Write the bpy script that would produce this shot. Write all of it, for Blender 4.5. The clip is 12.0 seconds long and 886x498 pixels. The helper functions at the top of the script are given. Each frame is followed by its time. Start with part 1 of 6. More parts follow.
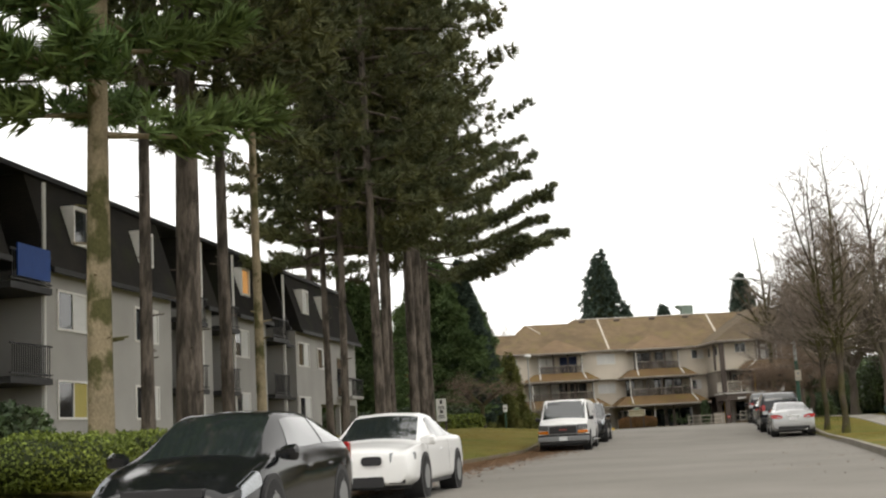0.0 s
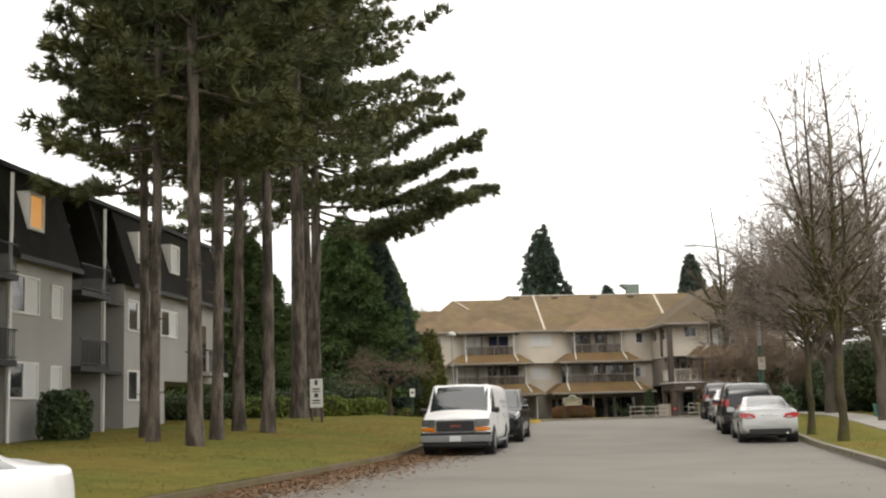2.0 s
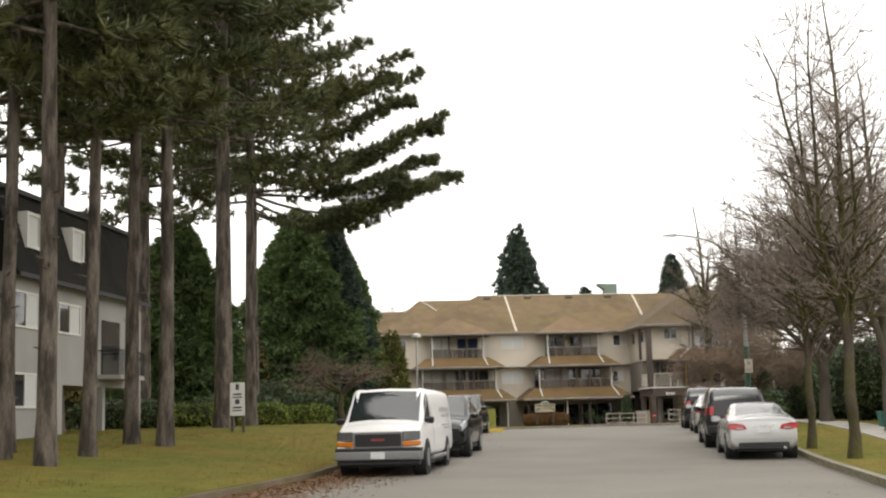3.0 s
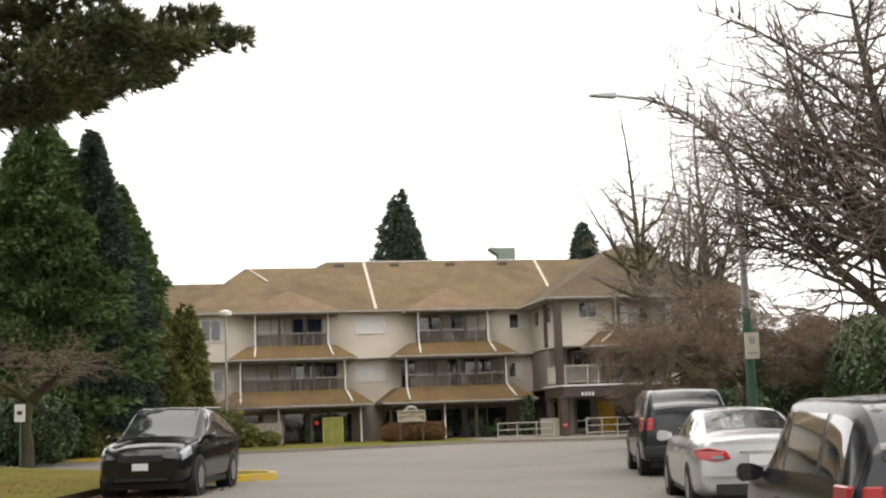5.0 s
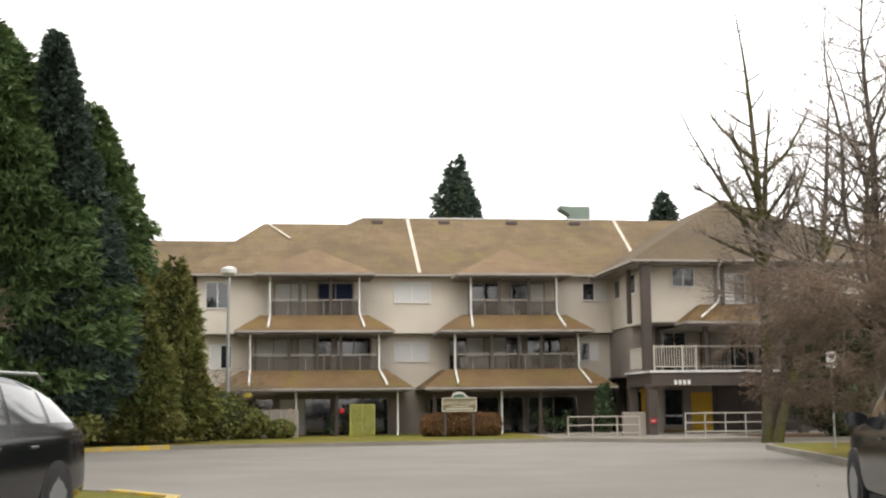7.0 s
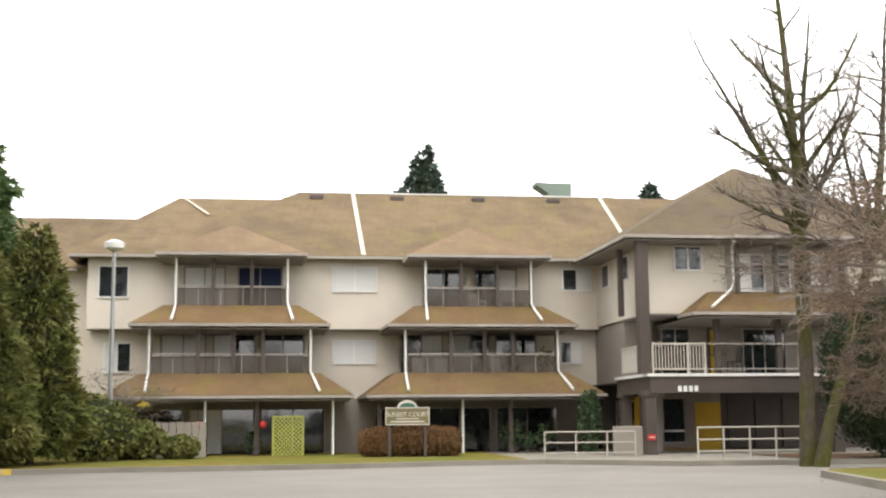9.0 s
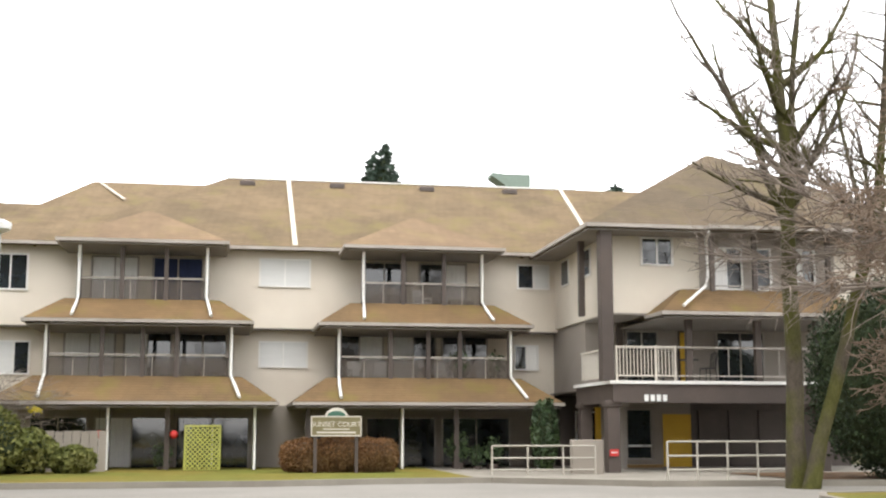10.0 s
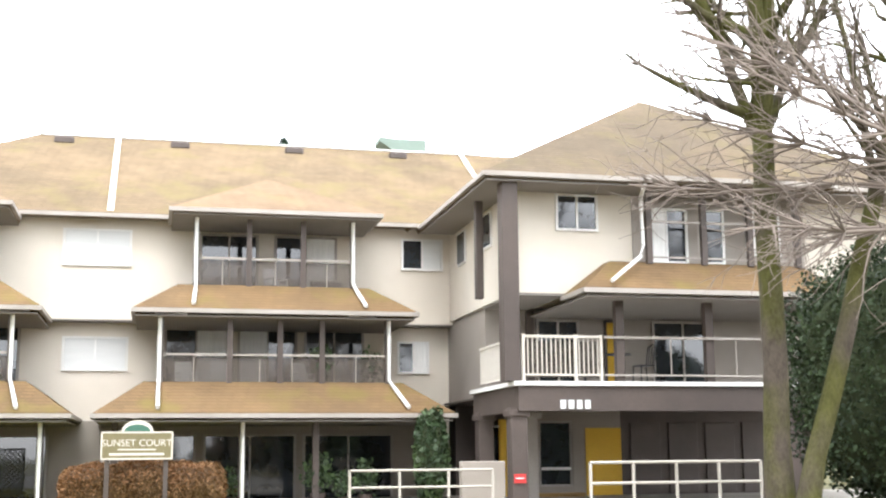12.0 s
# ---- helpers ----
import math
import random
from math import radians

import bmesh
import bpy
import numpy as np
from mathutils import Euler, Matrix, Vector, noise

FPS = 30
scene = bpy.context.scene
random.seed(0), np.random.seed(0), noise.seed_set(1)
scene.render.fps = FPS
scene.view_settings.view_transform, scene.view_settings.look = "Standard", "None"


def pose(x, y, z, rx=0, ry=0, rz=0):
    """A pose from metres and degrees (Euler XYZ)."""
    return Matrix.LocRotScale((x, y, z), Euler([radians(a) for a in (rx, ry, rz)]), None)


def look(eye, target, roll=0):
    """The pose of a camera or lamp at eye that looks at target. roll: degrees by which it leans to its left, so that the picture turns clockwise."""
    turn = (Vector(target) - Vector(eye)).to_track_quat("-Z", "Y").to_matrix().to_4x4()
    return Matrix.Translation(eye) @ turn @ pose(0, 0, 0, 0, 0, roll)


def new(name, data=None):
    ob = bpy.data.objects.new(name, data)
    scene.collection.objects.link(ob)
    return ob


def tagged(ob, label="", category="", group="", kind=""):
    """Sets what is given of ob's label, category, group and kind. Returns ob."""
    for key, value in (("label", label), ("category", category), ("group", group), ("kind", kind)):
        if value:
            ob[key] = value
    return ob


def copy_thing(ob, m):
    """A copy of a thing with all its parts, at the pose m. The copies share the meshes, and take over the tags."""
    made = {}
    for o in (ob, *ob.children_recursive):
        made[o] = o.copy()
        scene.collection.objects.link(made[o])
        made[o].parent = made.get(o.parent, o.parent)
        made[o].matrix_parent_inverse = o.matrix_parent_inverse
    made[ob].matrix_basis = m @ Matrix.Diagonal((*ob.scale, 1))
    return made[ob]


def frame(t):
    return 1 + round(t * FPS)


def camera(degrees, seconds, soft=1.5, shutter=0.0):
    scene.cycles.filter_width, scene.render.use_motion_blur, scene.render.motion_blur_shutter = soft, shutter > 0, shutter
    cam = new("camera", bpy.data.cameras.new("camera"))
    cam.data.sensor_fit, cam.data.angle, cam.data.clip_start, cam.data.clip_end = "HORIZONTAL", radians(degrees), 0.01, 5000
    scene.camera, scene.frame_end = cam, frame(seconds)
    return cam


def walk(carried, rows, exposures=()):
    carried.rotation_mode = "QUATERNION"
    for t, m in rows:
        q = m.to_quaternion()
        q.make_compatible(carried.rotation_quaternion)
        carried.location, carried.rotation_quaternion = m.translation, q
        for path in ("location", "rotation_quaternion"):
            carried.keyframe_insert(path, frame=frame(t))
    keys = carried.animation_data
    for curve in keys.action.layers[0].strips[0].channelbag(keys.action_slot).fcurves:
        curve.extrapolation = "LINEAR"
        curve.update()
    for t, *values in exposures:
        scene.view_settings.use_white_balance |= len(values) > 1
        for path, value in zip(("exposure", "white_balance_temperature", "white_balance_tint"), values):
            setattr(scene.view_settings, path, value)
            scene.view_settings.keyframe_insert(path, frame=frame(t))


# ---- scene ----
# ---- camera and walk ----
cam = camera(40.0, 12.0, soft=2.2)
PATH = [
    (0, (-24.615, -117.765, 1.001), (-24.53, -115.79, 1.298), -3.1),
    (0.5, (-23.879, -114.459, 1.153), (-23.728, -112.493, 1.482), -2.8),
    (1, (-23.172, -111.183, 1.191), (-23.003, -109.211, 1.477), -1.9),
    (1.5, (-22.267, -107.554, 1.224), (-22.1, -105.578, 1.489), -1.7),
    (2, (-21.402, -104.381, 1.251), (-21.235, -102.405, 1.516), -1.5),
    (2.5, (-20.468, -101.163, 1.293), (-20.3, -99.188, 1.558), -1.5),
    (3, (-19.478, -98.046, 1.326), (-19.282, -96.075, 1.599), -1.5),
    (3.5, (-18.399, -94.778, 1.358), (-18.13, -92.816, 1.637), -1.4),
    (3.7, (-17.858, -93.171, 1.372), (-17.551, -91.214, 1.647), -2.2),
    (5.3, (-11.564, -66.717, 2.06), (-11.214, -64.765, 2.319), -1.94),
    (5.5, (-11.4, -65.49, 2.057), (-11.059, -63.536, 2.314), -1.7),
    (6, (-10.98, -62.246, 2.024), (-10.706, -60.282, 2.288), -1.1),
    (6.5, (-10.33, -59.44, 1.932), (-10.081, -57.471, 2.177), -0.6),
    (8.5, (-8.018, -48.599, 1.842), (-7.777, -46.633, 2.12), -0.7),
    (9, (-7.241, -45.933, 1.728), (-6.959, -43.972, 2.003), -0.5),
    (9.5, (-6.423, -43.375, 1.679), (-6.112, -41.419, 1.957), -0.2),
    (10, (-5.612, -40.94, 1.634), (-5.276, -38.991, 1.931), 0.0),
    (10.5, (-4.748, -38.478, 1.605), (-4.366, -36.541, 1.926), 0.7),
    (11, (-3.936, -36.092, 1.62), (-3.526, -34.16, 1.937), 0.5),
    (11.5, (-3.066, -33.798, 1.563), (-2.65, -31.868, 1.881), -0.6),
    (12, (-2.16, -31.579, 1.538), (-1.706, -29.66, 1.872), -0.5),
]
EXPOSURES = [(0.0, 0.1, 6900, 9), (0.5, -0.45, 6950, 10), (1.0, 0.14, 6950, 10), (1.5, 0.24, 6950, 10), (2.5, 0.34, 6950, 10), (3.5, 0.34, 6950, 10), (5.5, 0.46, 6850, 11), (6.0, 0.06, 6850, 11), (6.5, 0.38, 6800, 11), (8.5, 0.82, 6750, 10), (9.0, 0.97, 6700, 10), (9.5, 1.08, 6600, 10), (10.0, 1.15, 6550, 10), (10.5, 1.08, 6450, 10), (11.0, 1.35, 6400, 10), (11.5, 1.77, 6300, 10), (12.0, 1.94, 6200, 10)]
walk(cam, [(t, look(eye, target, roll)) for t, eye, target, roll in PATH], EXPOSURES)

# ---- world and sun: an even overcast sky ----
world = bpy.data.worlds.new("overcast_sky")
scene.world = world
world.use_nodes = True
wn, wl = world.node_tree.nodes, world.node_tree.links
wn.clear()
sky = wn.new("ShaderNodeTexSky")
sky.sky_type, sky.sun_disc = "NISHITA", False
sky.sun_elevation, sky.sun_rotation = radians(50), radians(200)
sky.air_density, sky.dust_density, sky.ozone_density = 1.0, 1.0, 1.0
grey = wn.new("ShaderNodeMix")  # cloud cover: the clear sky shows through only faintly
grey.data_type = "RGBA"
grey.inputs["Factor"].default_value = 0.9
grey.inputs["B"].default_value = (12.5, 12.5, 12.6, 1)
back = wn.new("ShaderNodeBackground")
back.inputs["Strength"].default_value = 0.12
wo = wn.new("ShaderNodeOutputWorld")
wl.new(sky.outputs[0], grey.inputs["A"])
wl.new(grey.outputs["Result"], back.inputs["Color"])
wl.new(back.outputs[0], wo.inputs["Surface"])
sun_data = bpy.data.lights.new("sun", "SUN")
sun_data.energy, sun_data.angle, sun_data.color = 0.6, radians(35), (1.0, 0.97, 0.93)
sun = new("sun", sun_data)
sun.matrix_world = look((0, 0, 60), (17, 47, 0 - 10))

# ---- materials ----


def material(name, colour, rough=0.7, metal=0.0, vary=0.12, scale=3.0, fine=40.0, bump=0.15, second=None, mix=0.5,
             spec=0.4, island=0.0, objrand=0.0, mscale=0.6, stretch=(1, 1, 1), coat=0.0, lo=0.42, hi=0.62):
    """A painted, mineral or plant surface: base colour with broad stains, fine grain and relief."""
    m = bpy.data.materials.new(name)
    m.use_nodes = True
    n, l = m.node_tree.nodes, m.node_tree.links
    b = n["Principled BSDF"]
    tc = n.new("ShaderNodeTexCoord")
    mp = n.new("ShaderNodeMapping")
    mp.inputs["Scale"].default_value = stretch
    l.new(tc.outputs["Object"], mp.inputs["Vector"])

    def tex(s, detail=4.0):
        t = n.new("ShaderNodeTexNoise")
        t.inputs["Scale"].default_value, t.inputs["Detail"].default_value = s, detail
        l.new(mp.outputs[0], t.inputs["Vector"])
        return t
    big, small = tex(scale), tex(fine, 3.0)
    col = n.new("ShaderNodeRGB")
    col.outputs[0].default_value = (*colour, 1)
    out = col.outputs[0]
    if second:
        st = tex(mscale, 6.0)
        rp = n.new("ShaderNodeMapRange")
        rp.inputs["From Min"].default_value, rp.inputs["From Max"].default_value = lo, hi
        rp.inputs["To Max"].default_value = mix
        l.new(st.outputs["Fac"], rp.inputs["Value"])
        mx = n.new("ShaderNodeMix")
        mx.data_type = "RGBA"
        l.new(rp.outputs[0], mx.inputs["Factor"])
        l.new(out, mx.inputs["A"])
        mx.inputs["B"].default_value = (*second, 1)
        out = mx.outputs["Result"]
    add = n.new("ShaderNodeMath")
    add.operation = "ADD"
    l.new(big.outputs["Fac"], add.inputs[0])
    l.new(small.outputs["Fac"], add.inputs[1])
    val = n.new("ShaderNodeMapRange")
    val.inputs["From Min"].default_value, val.inputs["From Max"].default_value = 0.6, 1.4
    val.inputs["To Min"].default_value, val.inputs["To Max"].default_value = 1 - vary, 1 + vary
    l.new(add.outputs[0], val.inputs["Value"])
    last = val.outputs[0]
    for on, node, sock in ((island, "ShaderNodeNewGeometry", "Random Per Island"), (objrand, "ShaderNodeObjectInfo", "Random")):
        if on:
            g = n.new(node)
            r = n.new("ShaderNodeMapRange")
            r.inputs["To Min"].default_value, r.inputs["To Max"].default_value = 1 - on, 1 + on
            l.new(g.outputs[sock], r.inputs["Value"])
            mu = n.new("ShaderNodeMath")
            mu.operation = "MULTIPLY"
            l.new(last, mu.inputs[0])
            l.new(r.outputs[0], mu.inputs[1])
            last = mu.outputs[0]
    hs = n.new("ShaderNodeHueSaturation")
    l.new(out, hs.inputs["Color"])
    l.new(last, hs.inputs["Value"])
    l.new(hs.outputs[0], b.inputs["Base Color"])
    b.inputs["Roughness"].default_value, b.inputs["Metallic"].default_value = rough, metal
    b.inputs["Specular IOR Level"].default_value = spec
    if coat:
        b.inputs["Coat Weight"].default_value, b.inputs["Coat Roughness"].default_value = coat, 0.05
    if bump:
        bp = n.new("ShaderNodeBump")
        bp.inputs["Strength"].default_value, bp.inputs["Distance"].default_value = bump, 0.02
        l.new(add.outputs[0], bp.inputs["Height"])
        l.new(bp.outputs[0], b.inputs["Normal"])
    return m


def roof_material(name, colour, second, moss):
    """Weathered shingles: courses that step down the slope, broken into tabs, with moss."""
    m = material(name, colour, 0.92, vary=0.22, scale=1.2, fine=22, bump=0.3, second=second, mix=0.7, mscale=0.35, spec=0.15)
    n, l = m.node_tree.nodes, m.node_tree.links
    b = n["Principled BSDF"]
    tc = n.new("ShaderNodeTexCoord")
    sep = n.new("ShaderNodeSeparateXYZ")
    l.new(tc.outputs["Object"], sep.inputs[0])
    run = n.new("ShaderNodeMath")
    run.operation = "ADD"
    l.new(sep.outputs["X"], run.inputs[0])
    l.new(sep.outputs["Y"], run.inputs[1])
    cmb = n.new("ShaderNodeCombineXYZ")
    l.new(run.outputs[0], cmb.inputs["X"])
    l.new(sep.outputs["Z"], cmb.inputs["Y"])
    br = n.new("ShaderNodeTexBrick")
    br.inputs["Scale"].default_value = 1.0
    br.inputs["Brick Width"].default_value, br.inputs["Row Height"].default_value = 0.32, 0.085
    br.inputs["Mortar Size"].default_value, br.inputs["Bias"].default_value = 0.012, 0.0
    br.inputs["Color1"].default_value, br.inputs["Color2"].default_value = (1.16, 1.12, 1.08, 1), (0.84, 0.86, 0.88, 1)
    br.inputs["Mortar"].default_value = (0.55, 0.53, 0.5, 1)
    l.new(cmb.outputs[0], br.inputs["Vector"])
    old = b.inputs["Base Color"].links[0].from_socket
    mul = n.new("ShaderNodeMix")
    mul.data_type, mul.blend_type = "RGBA", "MULTIPLY"
    mul.inputs["Factor"].default_value = 0.42
    l.new(old, mul.inputs["A"])
    l.new(br.outputs["Color"], mul.inputs["B"])
    nz = n.new("ShaderNodeTexNoise")
    nz.inputs["Scale"].default_value, nz.inputs["Detail"].default_value = 0.9, 8.0
    l.new(tc.outputs["Object"], nz.inputs["Vector"])
    rp = n.new("ShaderNodeMapRange")
    rp.inputs["From Min"].default_value, rp.inputs["From Max"].default_value = 0.52, 0.72
    rp.inputs["To Max"].default_value = 0.7
    l.new(nz.outputs["Fac"], rp.inputs["Value"])
    mo = n.new("ShaderNodeMix")
    mo.data_type = "RGBA"
    l.new(rp.outputs[0], mo.inputs["Factor"])
    l.new(mul.outputs["Result"], mo.inputs["A"])
    mo.inputs["B"].default_value = (*moss, 1)
    l.new(mo.outputs["Result"], b.inputs["Base Color"])
    return m


def glass_material(name, tint, rough=0.04, trans=0.0):
    """Window glass over a dark room: a glossy dark surface, slightly uneven."""
    m = material(name, tint, rough, vary=0.25, scale=0.8, fine=3.0, bump=0.02, spec=0.9)
    return m


STUCCO = material("cream_stucco", (0.66, 0.60, 0.51), 0.9, vary=0.07, scale=0.7, fine=60, bump=0.25, second=(0.52, 0.46, 0.38), mix=0.35, mscale=0.4)
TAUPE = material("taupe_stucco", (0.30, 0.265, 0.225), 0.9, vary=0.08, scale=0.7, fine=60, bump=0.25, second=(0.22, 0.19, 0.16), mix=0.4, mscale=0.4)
# taupe for the wing's balcony walls, with the balcony shade put into the colour
TAUPE_SHADED = material("shaded_taupe_stucco", (0.30, 0.265, 0.232), 0.9, vary=0.08, scale=0.7, fine=60, bump=0.25, second=(0.235, 0.205, 0.18), mix=0.4, mscale=0.4)
STUCCO2 = material("grey_stucco", (0.385, 0.375, 0.352), 0.92, vary=0.07, scale=0.6, fine=50, bump=0.3, second=(0.29, 0.28, 0.26), mix=0.4, mscale=0.35)
SHINGLE = roof_material("brown_shingle", (0.176, 0.128, 0.078), (0.122, 0.092, 0.058), (0.168, 0.136, 0.060))
# lighter shingle copy for the bay roofs: their brighter facets are put into the colour
SHINGLE_LIT = roof_material("lit_tan_shingle", (0.205, 0.143, 0.088), (0.155, 0.108, 0.068), (0.190, 0.145, 0.070))
SHINGLE_GREY = roof_material("grey_brown_shingle", (0.132, 0.100, 0.066), (0.094, 0.074, 0.051), (0.128, 0.104, 0.050))
MOSSY = roof_material("mossy_shingle", (0.182, 0.118, 0.060), (0.125, 0.084, 0.047), (0.160, 0.132, 0.038))
MANSARD = roof_material("black_shingle", (0.022, 0.021, 0.020), (0.034, 0.031, 0.026), (0.032, 0.035, 0.020))
TRIM = material("white_trim_paint", (0.74, 0.73, 0.70), 0.6, vary=0.08, scale=2, fine=30, bump=0.05, second=(0.50, 0.48, 0.43), mix=0.35, mscale=1.0)
FLASH = material("cream_flashing", (0.52, 0.47, 0.385), 0.6, vary=0.12, scale=2, fine=30, bump=0.05, second=(0.36, 0.31, 0.24), mix=0.5, mscale=0.8)
FASCIA = material("taupe_fascia_paint", (0.35, 0.315, 0.28), 0.65, vary=0.1, scale=2, fine=30, bump=0.06, second=(0.27, 0.24, 0.20), mix=0.5, mscale=0.8)
BROWN = material("brown_paint", (0.082, 0.063, 0.053), 0.6, vary=0.14, scale=2, fine=30, bump=0.08, second=(0.055, 0.044, 0.038), mix=0.5)
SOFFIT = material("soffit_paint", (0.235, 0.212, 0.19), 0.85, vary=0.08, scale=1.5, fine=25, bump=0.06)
RAILING = material("cream_railing_paint", (0.60, 0.56, 0.49), 0.55, vary=0.1, scale=2, fine=30, bump=0.04, second=(0.42, 0.37, 0.3), mix=0.4)
GLASS = glass_material("dark_window_glass", (0.022, 0.026, 0.030))
BLIND = material("pale_blind", (0.62, 0.62, 0.60), 0.75, vary=0.06, scale=1, fine=18, bump=0.15, stretch=(1, 1, 8))
CURTAIN = material("white_curtain", (0.76, 0.75, 0.72), 0.9, vary=0.14, scale=5, fine=24, bump=0.3, stretch=(6, 6, 0.3))
NIGHTBLUE = material("blue_curtain", (0.02, 0.03, 0.075), 0.9, vary=0.2, scale=3, fine=12, bump=0.2, stretch=(5, 5, .4))
YELLOW = material("yellow_wall_paint", (0.62, 0.37, 0.035), 0.7, vary=0.1, scale=1, fine=20, bump=0.05)
LATTICE = material("lime_lattice_paint", (0.40, 0.40, 0.09), 0.75, vary=0.18, scale=3, fine=30, bump=0.1, second=(0.30, 0.31, 0.10), mix=0.6)
GALV = material("galvanised_steel", (0.36, 0.37, 0.36), 0.5, 0.6, vary=0.14, scale=4, fine=40, bump=0.05)
GREENMETAL = material("green_painted_steel", (0.045, 0.12, 0.085), 0.5, 0.0, vary=0.14, scale=3, fine=30, bump=0.04)
VENTGREEN = material("grey_green_steel", (0.17, 0.22, 0.185), 0.6, 0.1, vary=0.12, scale=2, fine=20, bump=0.05)
ASPHALT = material("worn_asphalt", (0.215, 0.200, 0.176), 0.88, vary=0.14, scale=0.5, fine=90, bump=0.15, second=(0.170, 0.158, 0.138), mix=0.5, mscale=0.15, spec=0.3)
CONCRETE = material("pale_concrete", (0.37, 0.35, 0.31), 0.9, vary=0.12, scale=1.1, fine=50, bump=0.2, second=(0.24, 0.225, 0.19), mix=0.6, mscale=0.5)
KERBDIRTY = material("stained_kerb", (0.16, 0.12, 0.082), 0.92, vary=0.25, scale=2, fine=40, bump=0.4, second=(0.115, 0.105, 0.035), mix=0.8, mscale=.8)
PAVING = material("worn_paving", (0.25, 0.228, 0.19), 0.9, vary=0.14, scale=1.1, fine=50, bump=0.2, second=(0.17, 0.15, 0.12), mix=0.6, mscale=0.5)
YKERB = material("yellow_kerb_paint", (0.60, 0.40, 0.03), 0.75, vary=0.16, scale=3, fine=40, bump=0.2, second=(0.36, 0.31, 0.2), mix=0.7, mscale=2.5)
GRASS = material("winter_lawn", (0.130, 0.134, 0.028), 0.95, vary=0.28, scale=1.6, fine=70, bump=0.6, second=(0.185, 0.140, 0.034), mix=0.8, mscale=0.28, spec=0.1, lo=.38, hi=.6)
SOIL = material("bark_mulch", (0.10, 0.062, 0.036), 0.95, vary=0.3, scale=3, fine=50, bump=0.7, second=(0.16, 0.10, 0.055), mix=0.7, mscale=1.2, spec=0.1)
LITTER = material("brown_leaf_litter", (0.19, 0.115, 0.065), 0.9, vary=0.25, scale=5, fine=30, bump=0.2, island=0.4, spec=0.1)
DIRT = material("damp_forest_floor", (0.075, 0.07, 0.03), 0.95, vary=0.3, scale=1, fine=30, bump=0.6, spec=0.1)
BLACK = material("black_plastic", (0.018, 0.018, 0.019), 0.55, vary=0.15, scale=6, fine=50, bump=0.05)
WHITE_SIGN = material("white_sign_sheet", (0.74, 0.74, 0.72), 0.5, vary=0.06, scale=4, fine=30, bump=0.0, second=(0.55, 0.54, 0.5), mix=0.3, mscale=2)
RED = material("red_sign_sheet", (0.52, 0.035, 0.03), 0.5, vary=0.08, bump=0.0)
INK = material("dark_print", (0.05, 0.05, 0.05), 0.6, vary=0.1, bump=0.0)


# ---- mesh helpers ----
def box(bm, x0, x1, y0, y1, z0, z1, m=None):
    vs = [bm.verts.new(Vector(p) if m is None else m @ Vector(p)) for p in
          ((x0, y0, z0), (x1, y0, z0), (x1, y1, z0), (x0, y1, z0), (x0, y0, z1), (x1, y0, z1), (x1, y1, z1), (x0, y1, z1))]
    for q in ((3, 2, 1, 0), (4, 5, 6, 7), (0, 1, 5, 4), (1, 2, 6, 5), (2, 3, 7, 6), (3, 0, 4, 7)):
        bm.faces.new([vs[i] for i in q])


def boxes(*args):
    bm = bmesh.new()
    for a in args:
        box(bm, *a)
    return bm


def bevelled(bm, w=0.01, seg=1):
    bmesh.ops.bevel(bm, geom=bm.edges[:], offset=w, segments=seg, affect="EDGES", profile=0.7)
    return bm


def solid(pts, faces, thick=0.0):
    """A closed piece from corner points and faces; thick gives sheets a depth inward."""
    bm = bmesh.new()
    vs = [bm.verts.new(p) for p in pts]
    for f in faces:
        bm.faces.new([vs[i] for i in f])
    if thick:
        bmesh.ops.recalc_face_normals(bm, faces=bm.faces[:])
        bmesh.ops.solidify(bm, geom=bm.faces[:], thickness=thick)
    bmesh.ops.recalc_face_normals(bm, faces=bm.faces[:])
    return bm


def tube(bm, pts, radii, seg=8, cap=True):
    """A tapered tube along a chain of points."""
    rings = []
    up = Vector((0.13, 0.21, 1)).normalized()
    for i, p in enumerate(pts):
        p = Vector(p)
        d = Vector(pts[min(i + 1, len(pts) - 1)]) - Vector(pts[max(i - 1, 0)])
        d.normalize()
        a = d.cross(up if abs(d.dot(up)) < 0.95 else Vector((1, 0, 0))).normalized()
        b = d.cross(a)
        r = radii[i] if hasattr(radii, "__len__") else radii
        rings.append([bm.verts.new(p + (a * math.cos(k * math.tau / seg) + b * math.sin(k * math.tau / seg)) * r) for k in range(seg)])
    for r0, r1 in zip(rings, rings[1:]):
        for k in range(seg):
            bm.faces.new((r0[k], r0[(k + 1) % seg], r1[(k + 1) % seg], r1[k]))
    if cap:
        bm.faces.new(rings[0][::-1])
        bm.faces.new(rings[-1])
    return bm


def finish(ob, bm, mat, smooth=0.0):
    bmesh.ops.recalc_face_normals(bm, faces=bm.faces[:])
    bm.to_mesh(ob.data)
    bm.free()
    ob.data.materials.append(mat)
    if smooth:
        for p in ob.data.polygons:
            p.use_smooth = True
        ob.data.set_sharp_from_angle(angle=radians(smooth))
    return ob


def part(name, bm, mat, parent, label="", smooth=0.0):
    """One mesh object under a thing or under a part."""
    ob = new(name, bpy.data.meshes.new(name))
    finish(ob, bm, mat, smooth)
    ob.parent = parent
    if label:
        ob["label"] = label
    return ob


def thing(name, label, category, m=None, group="", kind=""):
    """An Empty at a thing's base."""
    ob = new(name)
    if m is not None:
        ob.matrix_world = m
    return tagged(ob, label, category, group, kind)


